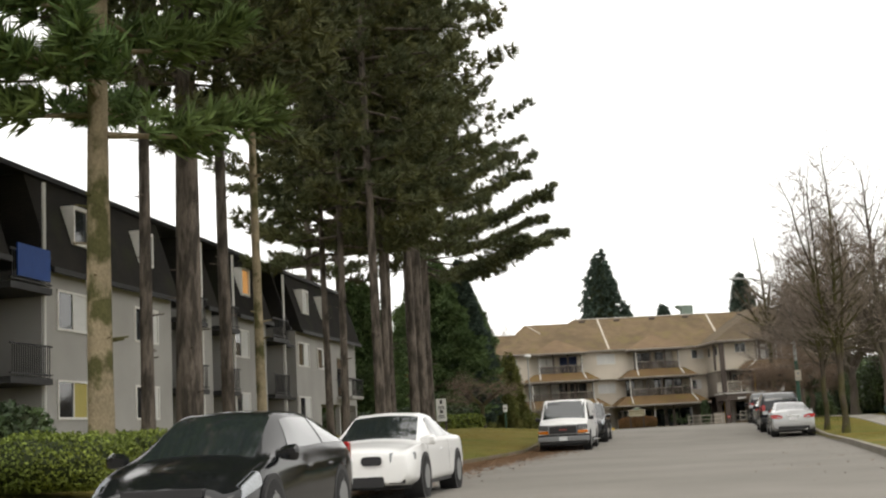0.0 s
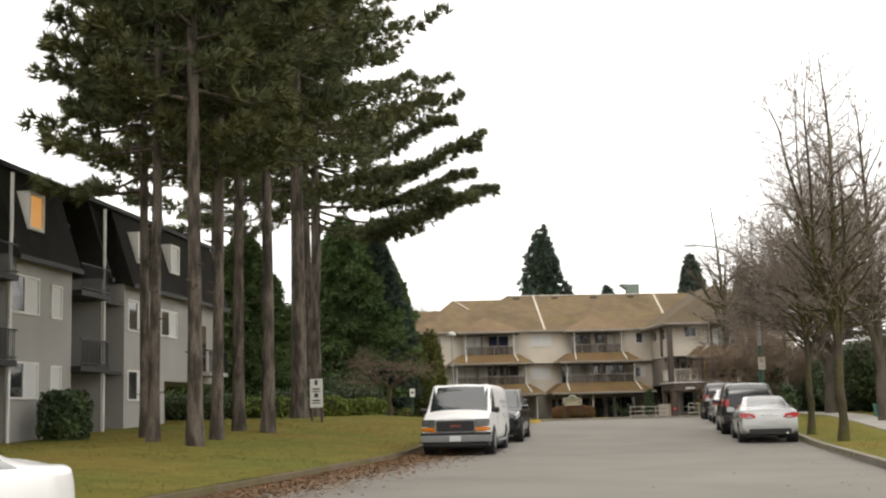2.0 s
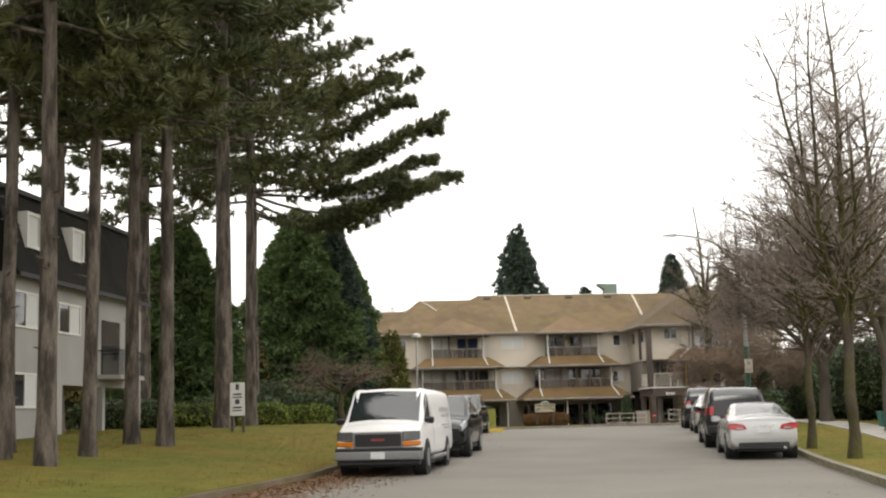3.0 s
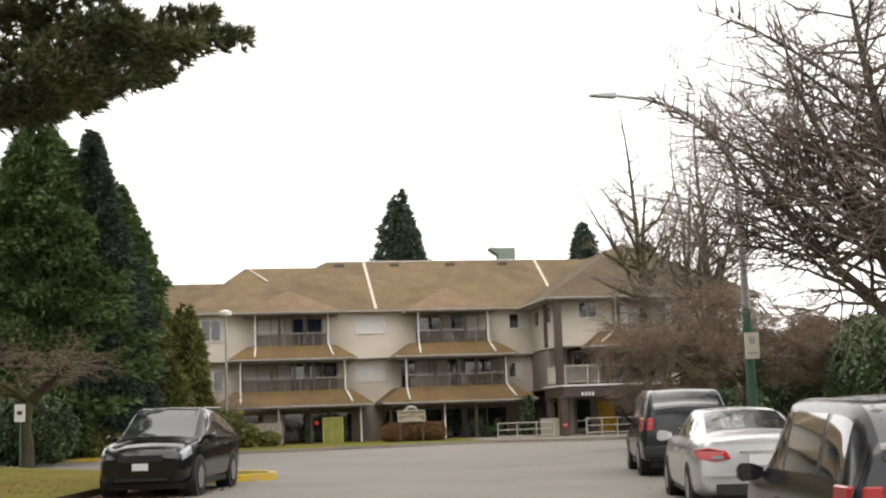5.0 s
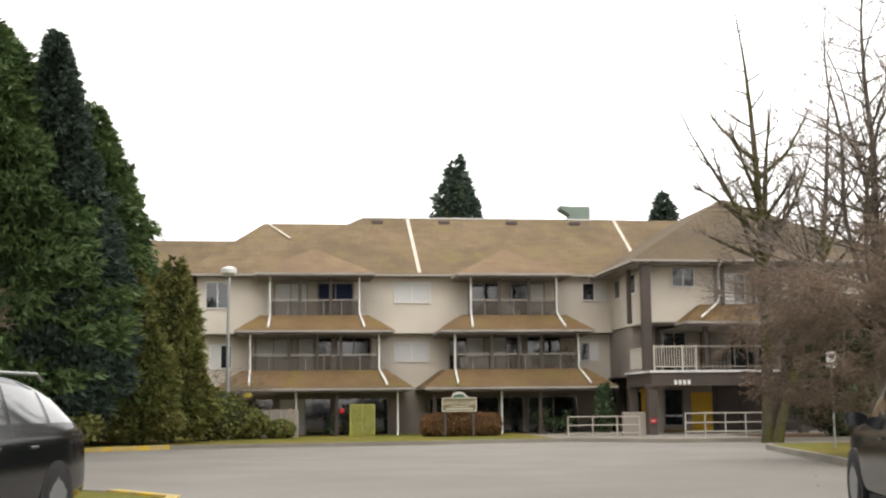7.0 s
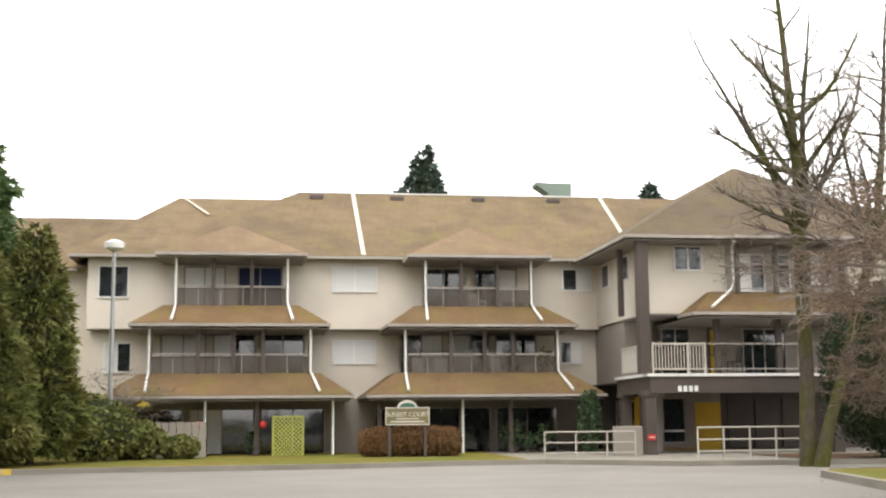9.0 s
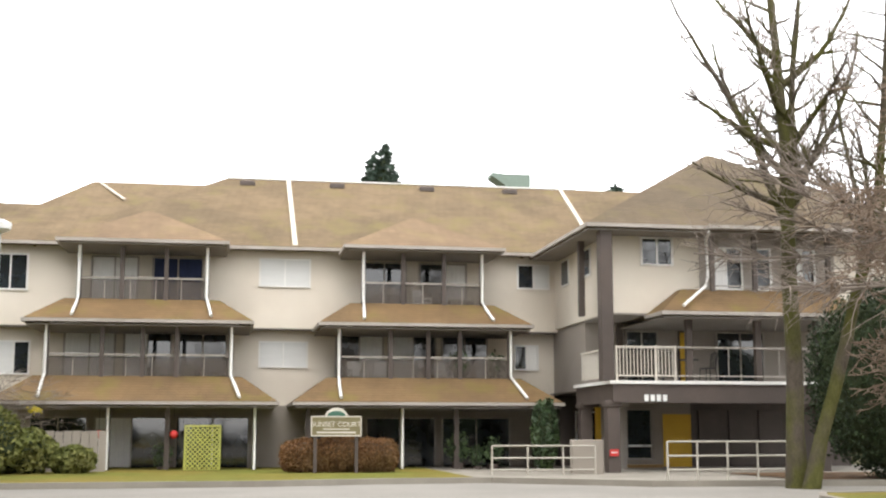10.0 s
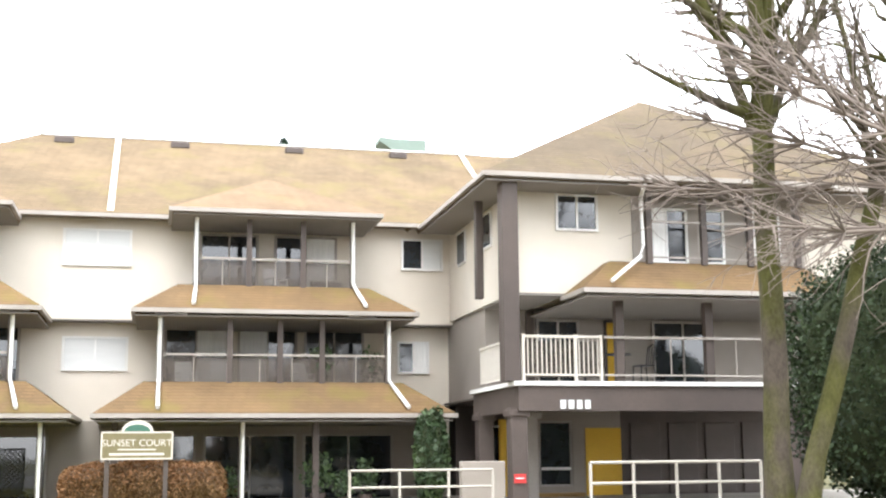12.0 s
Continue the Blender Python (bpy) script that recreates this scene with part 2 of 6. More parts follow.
def single(name, bm, mat, label, category, group="", kind="", m=None, smooth=0.0):
    ob = new(name, bpy.data.meshes.new(name))
    finish(ob, bm, mat, smooth)
    if m is not None:
        ob.matrix_world = m
    return tagged(ob, label, category, group, kind)


def structure(name, bm, mat, label, category):
    return single(name, bm, mat, label, category, kind="structure")


def array_mesh(name, verts, faces, mat, smooth=False):
    """A mesh from numpy arrays of places and of equally long faces."""
    me = bpy.data.meshes.new(name)
    verts, faces = np.asarray(verts, np.float32), np.asarray(faces, np.int32)
    n, k = faces.shape
    me.vertices.add(len(verts))
    me.vertices.foreach_set("co", verts.ravel())
    me.loops.add(n * k)
    me.loops.foreach_set("vertex_index", faces.ravel())
    me.polygons.add(n)
    me.polygons.foreach_set("loop_start", np.arange(0, n * k, k, dtype=np.int32))
    me.polygons.foreach_set("loop_total", np.full(n, k, np.int32))
    me.update(calc_edges=True)
    me.validate()
    me.materials.append(mat)
    if smooth:
        me.polygons.foreach_set("use_smooth", np.ones(n, bool))
    return me


# ---- ground, road, kerbs, pavements ----
def gz(y):
    """The street rises over a low crown before its end."""
    s, q = min(max((y + 72) / 24, 0), 1), min(max((y + 38) / 26, 0), 1)
    return 0.55 * s * s * (3 - 2 * s) - 0.25 * q * q * (3 - 2 * q)


KERB_LEFT = [(-40.5, -148), (-33.2, -121), (-26.6, -95), (-23.0, -82), (-19.7, -69.5), (-17.3, -58), (-16.1, -51), (-14.9, -44), (-14.5, -42.0), (-12.2, -41.7), (-11.2, -41.1), (-11.2, -40), (-12.2, -38.6), (-14.5, -36.4), (-46, -32.5)]
KERB_FAR = [(-46, -17.5), (-20, -14.0), (-16.6, -12.7), (-14.1, -11.2), (-11.5, -10.8), (-5, -10.4), (-2, -9.4), (1.2, -9.0), (4.6, -11.9), (9.0, -12.3), (40, -12.9)]
KERB_RIGHT = [(40, -19.5), (8, -18.2), (5.6, -18.6), (4.9, -20), (3.5, -25), (0.6, -36), (-2.1, -47), (-4.9, -58.5), (-7.8, -69.3), (-11.4, -82), (-15.0, -94), (-22.2, -121), (-29.4, -148)]


def sheet(poly, dz, cut=3.0):
    """A flat piece of ground that follows the rise of the street."""
    bm = bmesh.new()
    f = bm.faces.new([bm.verts.new((x, y, 0)) for x, y in poly])
    bmesh.ops.triangulate(bm, faces=[f])
    for y in np.arange(-72, -11, cut):
        bmesh.ops.bisect_plane(bm, geom=bm.verts[:] + bm.edges[:] + bm.faces[:], plane_co=(0, y, 0), plane_no=(0, 1, 0))
    for v in bm.verts:
        v.co.z = gz(v.co.y) + (dz(v.co.x, v.co.y) if callable(dz) else dz)
    for f in bm.faces:
        if f.normal.z < 0:
            f.normal_flip()
    return bm


def offset(line, d):
    """The line moved sideways by d, to its left."""
    res = []
    for i, p in enumerate(line):
        a, b = Vector(line[max(i - 1, 0)]), Vector(line[min(i + 1, len(line) - 1)])
        t = (b - a).normalized()
        res.append((p[0] - t.y * d, p[1] + t.x * d))
    return res


def strip(line, d0, d1, z0, z1, bm=None, skirt=True):
    """A raised band along a line, between two sideways distances."""
    bm = bm or bmesh.new()
    fine = []
    for a, b in zip(line, line[1:]):
        k = max(1, int(math.dist(a, b) / 3))
        fine += [(a[0] + (b[0] - a[0]) * i / k, a[1] + (b[1] - a[1]) * i / k) for i in range(k)]
    fine.append(line[-1])
    la, lb = offset(fine, d0), offset(fine, d1)
    rows = [[bm.verts.new((p[0], p[1], gz(p[1]) + z)) for p, z in ((a, z0), (a, z1), (b, z1), (b, z0))] for a, b in zip(la, lb)]
    for r, s in zip(rows, rows[1:]):
        for k in range(3):
            bm.faces.new((r[k], r[k + 1], s[k + 1], s[k]))
    bm.faces.new(rows[0])
    bm.faces.new(rows[-1][::-1])
    return bm


ground = bmesh.new()
gx = [-2600, -600, -150, -60, -30, 0, 30, 60, 150, 600, 2600]
gy = [-2600, -600, -160, -120, -90] + list(range(-75, -8, 3)) + [0, 40, 150, 600, 2600]
gv = [[ground.verts.new((x, y, gz(y) - 0.06)) for x in gx] for y in gy]
for r, s in zip(gv, gv[1:]):
    for k in range(len(gx) - 1):
        ground.faces.new((r[k], r[k + 1], s[k + 1], s[k]))
structure("ground", ground, DIRT, "damp earth and rough grass reaching to the horizon", "ground")
structure("road", sheet(KERB_LEFT + KERB_FAR + KERB_RIGHT, 0.0), ASPHALT, "worn grey asphalt street ending in a turning circle", "road")


def lawn_edge(y):
    """Where the left lawn meets its kerb."""
    return -19.7 + (y + 69.5) * (0.268 if y < -69.5 else 0.20)


left_lawn = bmesh.new()
ll = [[left_lawn.verts.new((kx - d, ky - 0.0, gz(ky) + 0.13 + 0.48 * min(d / 6, 1) + 0.03 * noise.noise((kx - d, ky, 0)))) for d in (0.16, 1.5, 3, 6, 10, 16, 40, 110)]
      for kx, ky in [(lawn_edge(y), y) for y in np.arange(-146, -41, 2.0)] + [(-14.5, -41.8), (-13.5, -39.8), (-14.2, -37.2)]]
for r, s in zip(ll, ll[1:]):
    for k in range(len(r) - 1):
        left_lawn.faces.new((r[k + 1], r[k], s[k], s[k + 1]))
structure("lawn_left", left_lawn, GRASS, "patchy olive winter lawn with fallen needles under the pines", "lawn")
structure("lawn_bulb", sheet([(-14.6, -41.9), (-12.3, -41.55), (-11.36, -41.0), (-11.36, -40.05), (-12.3, -38.75), (-14.6, -36.6)], .125), GRASS, "grass in the kerb bulb at the drive", "lawn")
structure("lawn_far", sheet([(-46, -17.3), (-20, -13.8), (-16.6, -12.5), (-14.1, -11.0), (-11.5, -10.6), (-5, -10.2), (-2, -9.2), (0.9, -8.8), (0.9, 1.5), (-30, 6), (-90, 6), (-90, -17)], 0.12), GRASS, "small lawn before the apartment building", "lawn")
structure("lawn_right", sheet(offset(KERB_RIGHT, 0.16)[1:] + [(60, -148), (60, -18)], 0.13), GRASS, "green verge and garden behind the kerb", "lawn")
structure("planting_bed", sheet([(8.9, -11.2), (40, -12.2), (40, -6), (8.9, -6)], .125), SOIL, "bark mulch bed beside the entrance", "bed")
structure("entrance_paving", sheet([(0.9, -8.8), (1.3, -8.8), (4.6, -11.7), (9.0, -12.1), (40, -12.7), (40, 3), (0.9, 3)], 0.10), PAVING, "concrete entrance paving with low edges", "pavement")
structure("kerb_left", strip(KERB_LEFT, 0.0, 0.16, -0.05, 0.13), KERBDIRTY, "low kerb stained brown by leaf litter", "kerb")
for nm, line, lab in (("kerb_right", KERB_RIGHT, "grey concrete kerb along the verge"), ("kerb_far", KERB_FAR, "concrete kerb round the turning circle")):
    structure(nm, strip(line, 0.0, 0.16, -0.05, 0.15), PAVING, lab, "kerb")
structure("kerb_yellow_near", strip(KERB_LEFT[8:13], -0.012, 0.17, -0.04, 0.16), YKERB, "kerb painted no-parking yellow at the drive", "kerb")
structure("kerb_yellow_far", strip(KERB_FAR[1:4], -0.012, 0.17, -0.04, 0.16), YKERB, "kerb painted no-parking yellow by the hedge", "kerb")
side_line = [(p[0], p[1]) for p in KERB_RIGHT[3:]]
structure("pavement_right", strip(side_line, 3.0, 4.6, 0.0, 0.16), CONCRETE, "pale concrete pavement behind the verge", "pavement")
structure("pavement_left", strip([(-24.5, -33), (-21.5, -45), (-24.6, -52), (-38, -58)], -0.7, 0.7, 0.3, 0.50), CONCRETE, "narrow concrete path across the lawn", "pavement")


# ---- the three-storey apartment building at the end of the street ----
court = thing("apartment_building", "cream stucco three-storey apartment building with mossy brown shingle roofs", "building", pose(0, 0, 0.1))


def cbox(name, mat, *args, label="", parent=None):
    return part(name, boxes(*args), mat, parent or court, label)


def hip_roof(x0, x1, y0, y1, ze, r0, r1, yr, zr):
    """Eave corners, then the ridge from r0 to r1."""
    return solid([(x0, y0, ze), (x1, y0, ze), (x1, y1, ze), (x0, y1, ze), (r0, yr, zr), (r1, yr, zr)], [(0, 1, 5, 4), (1, 2, 5), (2, 3, 4, 5), (3, 0, 4)], 0.16)


def skirt_roof(x0, x1, y0, z0, X0, X1, y1, z1, yb):
    """A skirt of shingles round a storey: eave line, upper line, and the wall behind."""
    return solid([(x0, y0, z0), (x1, y0, z0), (X1, y1, z1), (X0, y1, z1), (x0, yb, z0), (X0, yb, z1), (x1, yb, z0), (X1, yb, z1)],
                 [(0, 1, 2, 3), (4, 0, 3, 5), (1, 6, 7, 2)], 0.14)


def gutter(x0, x1, y0, z0, yb):
    """Fascia and gutter round three sides of an eave, and the soffit inside."""
    return boxes((x0 - .06, x1 + .06, y0 - .08, y0 + .04, z0 - .13, z0 - .02), (x0 - .06, x0 + .04, y0, yb, z0 - .13, z0 - .02), (x1 - .04, x1 + .06, y0, yb, z0 - .13, z0 - .02))


def window(x0, x1, y, z0, z1, parent, behind=None, cols=2, mat=None, side=0):
    """A framed window on a wall that faces -y: frame, panes and what hangs behind the glass."""
    w = part("window", boxes((x0, x1, y - .05, y + .03, z0, z0 + .06), (x0, x1, y - .05, y + .03, z1 - .06, z1), (x0, x0 + .06, y - .049, y + .03, z0 + .06, z1 - .06), (x1 - .06, x1, y - .049, y + .03, z0 + .06, z1 - .06),
                             *[(x0 + (x1 - x0) * k / cols - .025, x0 + (x1 - x0) * k / cols + .025, y - .045, y + .03, z0 + .06, z1 - .06) for k in range(1, cols)]), mat or TRIM, parent)
    for k in range(cols):
        a, b = x0 + .06 + (x1 - x0 - .12) * k / cols, x0 + .06 + (x1 - x0 - .12) * (k + 1) / cols
        part("pane", boxes((a + .01, b - .01, y - .012, y + .002, z0 + .06, z1 - .06)), (behind[k] if behind else GLASS), w)
    return w


# main walls: the top storey stands out over the lower ones
cbox("wall", STUCCO, (-14.3, 6.3, 3.0, 13.2, 5.2, 8.2), label="cream stucco top-storey wall")
cbox("wall", STUCCO, (-14.2, 6.3, 3.6, 13.2, 2.45, 5.18), label="cream stucco middle wall")
cbox("wall", TAUPE, (-14.2, 6.3, 3.6, 13.2, 0, 2.449), label="darker taupe ground-floor wall")
cbox("wall", STUCCO, (-26, -13.2, 4.7, 13.2, 0, 7.75), label="cream stucco wall of the set-back end")
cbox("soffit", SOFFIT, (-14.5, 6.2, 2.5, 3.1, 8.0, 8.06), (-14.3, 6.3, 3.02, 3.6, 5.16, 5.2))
part("roof", hip_roof(-12.6, 17.0, 2.45, 14.2, 8.1, -6.0, 12.0, 8.3, 11.72), SHINGLE, court, "weathered brown shingle main roof")
part("roof", hip_roof(-15.0, 5.0, 2.46, 14.1, 8.09, -11.2, 0.0, 8.1, 11.35), SHINGLE, court)
part("roof", hip_roof(-26.5, -8.0, 4.2, 13.6, 7.75, -21.0, -11.0, 8.5, 10.45), SHINGLE, court)
cbox("gutter", FASCIA, (-14.98, 5.3, 2.36, 2.47, 7.96, 8.07), (-26.4, -14.9, 4.12, 4.22, 7.61, 7.72))
# pale metal flashing strips up the roof
for xa, xb in ((-3.5, -3.55), (7.85, 7.9)):
    part("flashing", solid([(xa - .09, 2.5, 8.17), (xa + .09, 2.5, 8.17), (xb + .09, 8.25, 11.75), (xb - .09, 8.25, 11.75)], [(0, 1, 2, 3)], 0.03), FLASH, court, "pale metal strip up the roof")
part("flashing", solid([(-9.9, 6.1, 10.33), (-9.78, 6.1, 10.33), (-10.9, 8.0, 11.33), (-11.02, 8.0, 11.33)], [(0, 1, 2, 3)], 0.03), FLASH, court)
cbox("ridge_cap", TRIM, (-6.0, 8.6, 8.22, 8.38, 11.70, 11.755))
for xv in (-5.2, -1.6, 2.1, 5.6):
    part("roof_vent", bevelled(boxes((xv - .3, xv + .3, 7.62, 8.0, 11.30, 11.53)), .04), BROWN, court)
vent = part("rooftop_fan", boxes((6.2, 7.35, 11.2, 12.2, 11.2, 12.95)), VENTGREEN, court, "grey-green rooftop air unit with a slanted hood")
part("hood", solid([(6.2, 11.2, 12.95), (6.2, 12.2, 12.95), (6.2, 12.2, 12.45), (6.2, 11.2, 12.45), (5.6, 11.2, 13.0), (5.6, 12.2, 13.0), (5.6, 12.2, 12.85), (5.6, 11.2, 12.85)],
                   [(0, 1, 5, 4), (3, 2, 6, 7), (0, 4, 7, 3), (1, 2, 6, 5), (4, 5, 6, 7), (0, 3, 2, 1)]), VENTGREEN, vent)


PICKET = {}


def pickets(parent, mat, places, size):
    """Upright bars, each its own piece on one shared mesh; a place is the foot's centre."""
    key = (mat.name, size)
    if key not in PICKET:
        w, d, h = size
        bm = boxes((-w / 2, w / 2, -d / 2, d / 2, 0, h))
        PICKET[key] = bpy.data.meshes.new("picket")
        bm.to_mesh(PICKET[key])
        bm.free()
        PICKET[key].materials.append(mat)
    for p in places:
        ob = new("picket", PICKET[key])
        ob.parent = parent
        ob.matrix_local = Matrix.Translation(p)


def railing(x0, x1, y, z, step, mat, label="", posts=()):
    """A top and a bottom rail with pickets between them."""
    r = part("railing", boxes((x0, x1, y - .03, y + .03, z + .98, z + 1.04), (x0, x1, y - .02, y + .02, z + .10, z + .14), *[(k - .03, k + .03, y - .035, y + .035, z - .04, z + 1.06) for k in posts]), mat, court, label)
    n = int((x1 - x0) / step)
    pickets(r, mat, [(x0 + (x1 - x0) * k / n, y, z + .14) for k in range(1, n)], (.022, .022, .84))
    return r


def downspout(x, y, z0, z1, jog):
    """A pale pipe down a post, stepping out along the skirt roof below it."""
    pts = [(x, y, z1), (x, y, z0)] + jog
    return tube(bmesh.new(), pts, 0.055, 8)


def bay(cx, name, deco):
    """Three storeys of balconies, wider towards the ground, each over a skirt of shingles."""
    b = part(name, boxes((cx - 2.25, cx + 2.25, 1.0, 3.1, 5.35, 5.62)), SOFFIT, court, "stack of three covered balconies with brown posts")
    # top roof
    xc, x0, x1 = cx, cx - 2.78, cx + 2.78
    part("roof", solid([(x0, .42, 7.93), (x1, .42, 7.93), (xc - .1, 3.4, 9.4), (xc + .1, 3.4, 9.4), (x1, 5.2, 7.93), (xc + .1, 6.2, 9.4), (xc - .1, 6.2, 9.4), (x0, 5.2, 7.93)], [(0, 1, 3, 2), (1, 4, 5, 3), (7, 0, 2, 6), (2, 3, 5, 6)], 0.14), SHINGLE_LIT, b)
    part("gutter", gutter(x0, x1, .42, 7.93, 2.5), FASCIA, b)
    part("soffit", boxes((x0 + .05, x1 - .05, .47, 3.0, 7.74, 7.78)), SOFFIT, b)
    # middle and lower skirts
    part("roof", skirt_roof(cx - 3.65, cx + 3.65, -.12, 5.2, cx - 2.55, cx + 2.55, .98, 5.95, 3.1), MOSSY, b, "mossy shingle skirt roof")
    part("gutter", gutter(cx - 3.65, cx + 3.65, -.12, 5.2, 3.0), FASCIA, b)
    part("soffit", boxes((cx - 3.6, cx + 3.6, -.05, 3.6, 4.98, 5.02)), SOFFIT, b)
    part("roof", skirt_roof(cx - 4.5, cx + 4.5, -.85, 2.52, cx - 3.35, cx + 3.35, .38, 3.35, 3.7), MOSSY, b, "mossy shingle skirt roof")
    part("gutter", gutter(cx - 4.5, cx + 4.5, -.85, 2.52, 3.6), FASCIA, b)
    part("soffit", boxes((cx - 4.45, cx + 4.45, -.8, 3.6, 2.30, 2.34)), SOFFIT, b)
    part("balcony_floor", boxes((cx - 3.1, cx + 3.1, .4, 3.6, 2.85, 3.02)), SOFFIT, b)
    # posts
    for px in (-2.1, -.7, .75, 2.1):
        part("post", boxes((cx + px - .07, cx + px + .07, .93, 1.07, 5.6, 7.75)), BROWN, b)
    for px in (-2.95, -1.2, .1, 1.2, 2.95):
        part("post", boxes((cx + px - .07, cx + px + .07, .33, .47, 3.0, 4.99)), BROWN, b)
    for px in (-4.0, -.87, 1.0, 3.8):
        part("post", boxes((cx + px - .08, cx + px + .08, -.1, .06, 0, 2.31)), BROWN, b)
    # railings
    railing(cx - 2.1, cx + 2.1, 1.0, 5.66, .7, FASCIA, "thin taupe railing")
    railing(cx - 2.95, cx + 2.95, .4, 3.04, .75, FASCIA, "thin taupe railing")
    part("railing_board", boxes((cx - 2.95, cx + 2.95, .45, .47, 3.06, 3.98)), SCREEN, b, "translucent tan balcony screen")
    part("railing_board", boxes((cx - 2.1, cx + 2.1, 1.05, 1.07, 5.70, 6.62)), SCREEN, b)
    # pale downspouts
    for sx in (-1, 1):
        x3, x2 = cx + sx * 2.1, cx + sx * 2.98
        part("downspout", downspout(x3, .9, 6.05, 7.76, [(x3 + max(sx, 0) * .08, .62, 5.78), (x3 + max(sx, 0) * .2 - min(sx, 0) * -.06, -.08, 5.33)]), TRIM, b, smooth=50)
        part("downspout", downspout(x2, .3, 3.4, 5.0, [(x2 + max(sx, 0) * .12, -.1, 3.12), (x2 + max(sx, 0) * .3, -.85, 2.65)]), TRIM, b, smooth=50)
        xg = cx + (-.87 if sx < 0 else 3.8)
        part("downspout", tube(bmesh.new(), [(xg, -.2, 2.36), (xg, -.2, .1), (xg + .1, -.35, .02)], .055, 8), TRIM, b, smooth=50)
    # glazed doors and what shows behind them
    for fz, yy, spans in ((5.66, 3.0, ((-1.95, -.3), (.15, 1.95))), (3.02, 3.6, ((-2.85, -1.05), (-.8, .9), (1.1, 2.85))), (.05, 3.6, ((-3.9, -1.9), (-1.7, .9), (1.1, 3.7)))):
        for i, (a, c) in enumerate(spans):
            mats = deco[(fz, i)] if (fz, i) in deco else (GLASS, GLASS)
            window(cx + a, cx + c, yy - .04, fz + .08, fz + 2.02, court, mats, 2, FASCIA)
    return b


SCREEN = bpy.data.materials.new("translucent_screen")
SCREEN.use_nodes = True
sb = SCREEN.node_tree.nodes["Principled BSDF"]
sb.inputs["Base Color"].default_value = (0.115, 0.095, 0.078, 1)
sb.inputs["Roughness"].default_value = 0.5
sb.inputs["Specular IOR Level"].default_value = 0.2
sb.inputs["Alpha"].default_value = 0.5
bay(-8.65, "balcony_bay", {(5.66, 0): (CURTAIN, CURTAIN), (5.66, 1): (NIGHTBLUE, NIGHTBLUE), (3.02, 0): (CURTAIN, CURTAIN), (3.02, 1): (CURTAIN, GLASS), (.05, 1): (CURTAIN, GLASS)})
bay(0.90, "balcony_bay", {(5.66, 1): (GLASS, CURTAIN), (3.02, 0): (GLASS, CURTAIN), (3.02, 1): (CURTAIN, GLASS)})
window(-4.75, -2.9, 2.98, 6.68, 7.72, court, (BLIND, BLIND))
window(-4.7, -2.92, 3.58, 3.82, 4.78, court, (BLIND, BLIND))
window(4.75, 6.0, 2.98, 6.78, 7.72, court, (GLASS, BLIND))
window(4.75, 5.7, 3.58, 3.8, 4.75, court, (GLASS, CURTAIN))
window(-13.9, -12.7, 2.98, 6.4, 7.7, court, (GLASS, GLASS))
window(-13.7, -12.6, 3.58, 3.5, 4.7, court, (BLIND, GLASS))
window(-18.8, -17.2, 4.68, 6.2, 7.3, court, (GLASS, BLIND))
window(-18.8, -17.2, 4.68, 3.3, 4.5, court, (BLIND, GLASS))

# the wing at the entrance
wing = part("wing", boxes((6.22, 16.9, -3.6, 8, 5.3, 8.02)), STUCCO, court, "cream stucco wing over the entrance")
part("wall", boxes((6.3, 16.9, -.6, 8, 2.9, 5.28)), TAUPE_SHADED, wing, "taupe balcony wall, darkened for the shade under its ceiling")
part("wall", boxes((6.6, 16.9, 4.0, 8, 0, 2.88)), BROWN, wing)
part("wall", boxes((9.66, 10.72, 1.2, 1.38, 0.0, 2.16)), YELLOW, wing, "yellow painted entrance wall")
part("wall", boxes((7.18, 7.36, 1.2, 1.38, 0.0, 2.4)), YELLOW, wing, "narrow yellow entrance wall")
for wb in ((7.36, 8.3, 1.22, 1.4, 0.0, 2.88), (8.3, 9.28, 1.22, 1.4, 0.0, .55), (8.3, 9.28, 1.22, 1.4, 2.36, 2.88), (9.28, 9.66, 1.22, 1.4, 0.0, 2.88), (9.66, 10.72, 1.22, 1.4, 2.16, 2.88)):
    part("wall", boxes(wb), TAUPE, wing, "taupe entrance wall")
window(8.3, 9.28, 1.3, .55, 2.36, court, (GLASS,), 1, FASCIA)
part("window_bar", boxes((8.36, 9.22, 1.2, 1.24, 1.0, 1.08)), TRIM, wing)
part("column", bevelled(boxes((7.19, 7.49, -1.25, -.95, 0, 2.6), (7.1, 7.58, -1.34, -.86, 2.35, 2.5)), .015), FASCIA, wing, "taupe entrance column")
part("roof", solid([(5.2, -4.75, 8.02), (17.9, -4.75, 8.02), (17.9, 9, 8.02), (5.2, 9, 8.02), (11.5, .95, 11.68), (11.7, .95, 11.68), (11.7, 9, 11.68), (11.5, 9, 11.68)], [(0, 1, 5, 4), (1, 2, 6, 5), (3, 0, 4, 7), (4, 5, 6, 7)], 0.16), SHINGLE_GREY, wing, "grey-brown hipped shingle roof")
part("gutter", gutter(5.2, 17.9, -4.75, 8.02, 2.4), FASCIA, wing)
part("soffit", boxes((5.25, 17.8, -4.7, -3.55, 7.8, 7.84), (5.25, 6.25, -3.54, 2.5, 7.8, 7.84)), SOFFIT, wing)
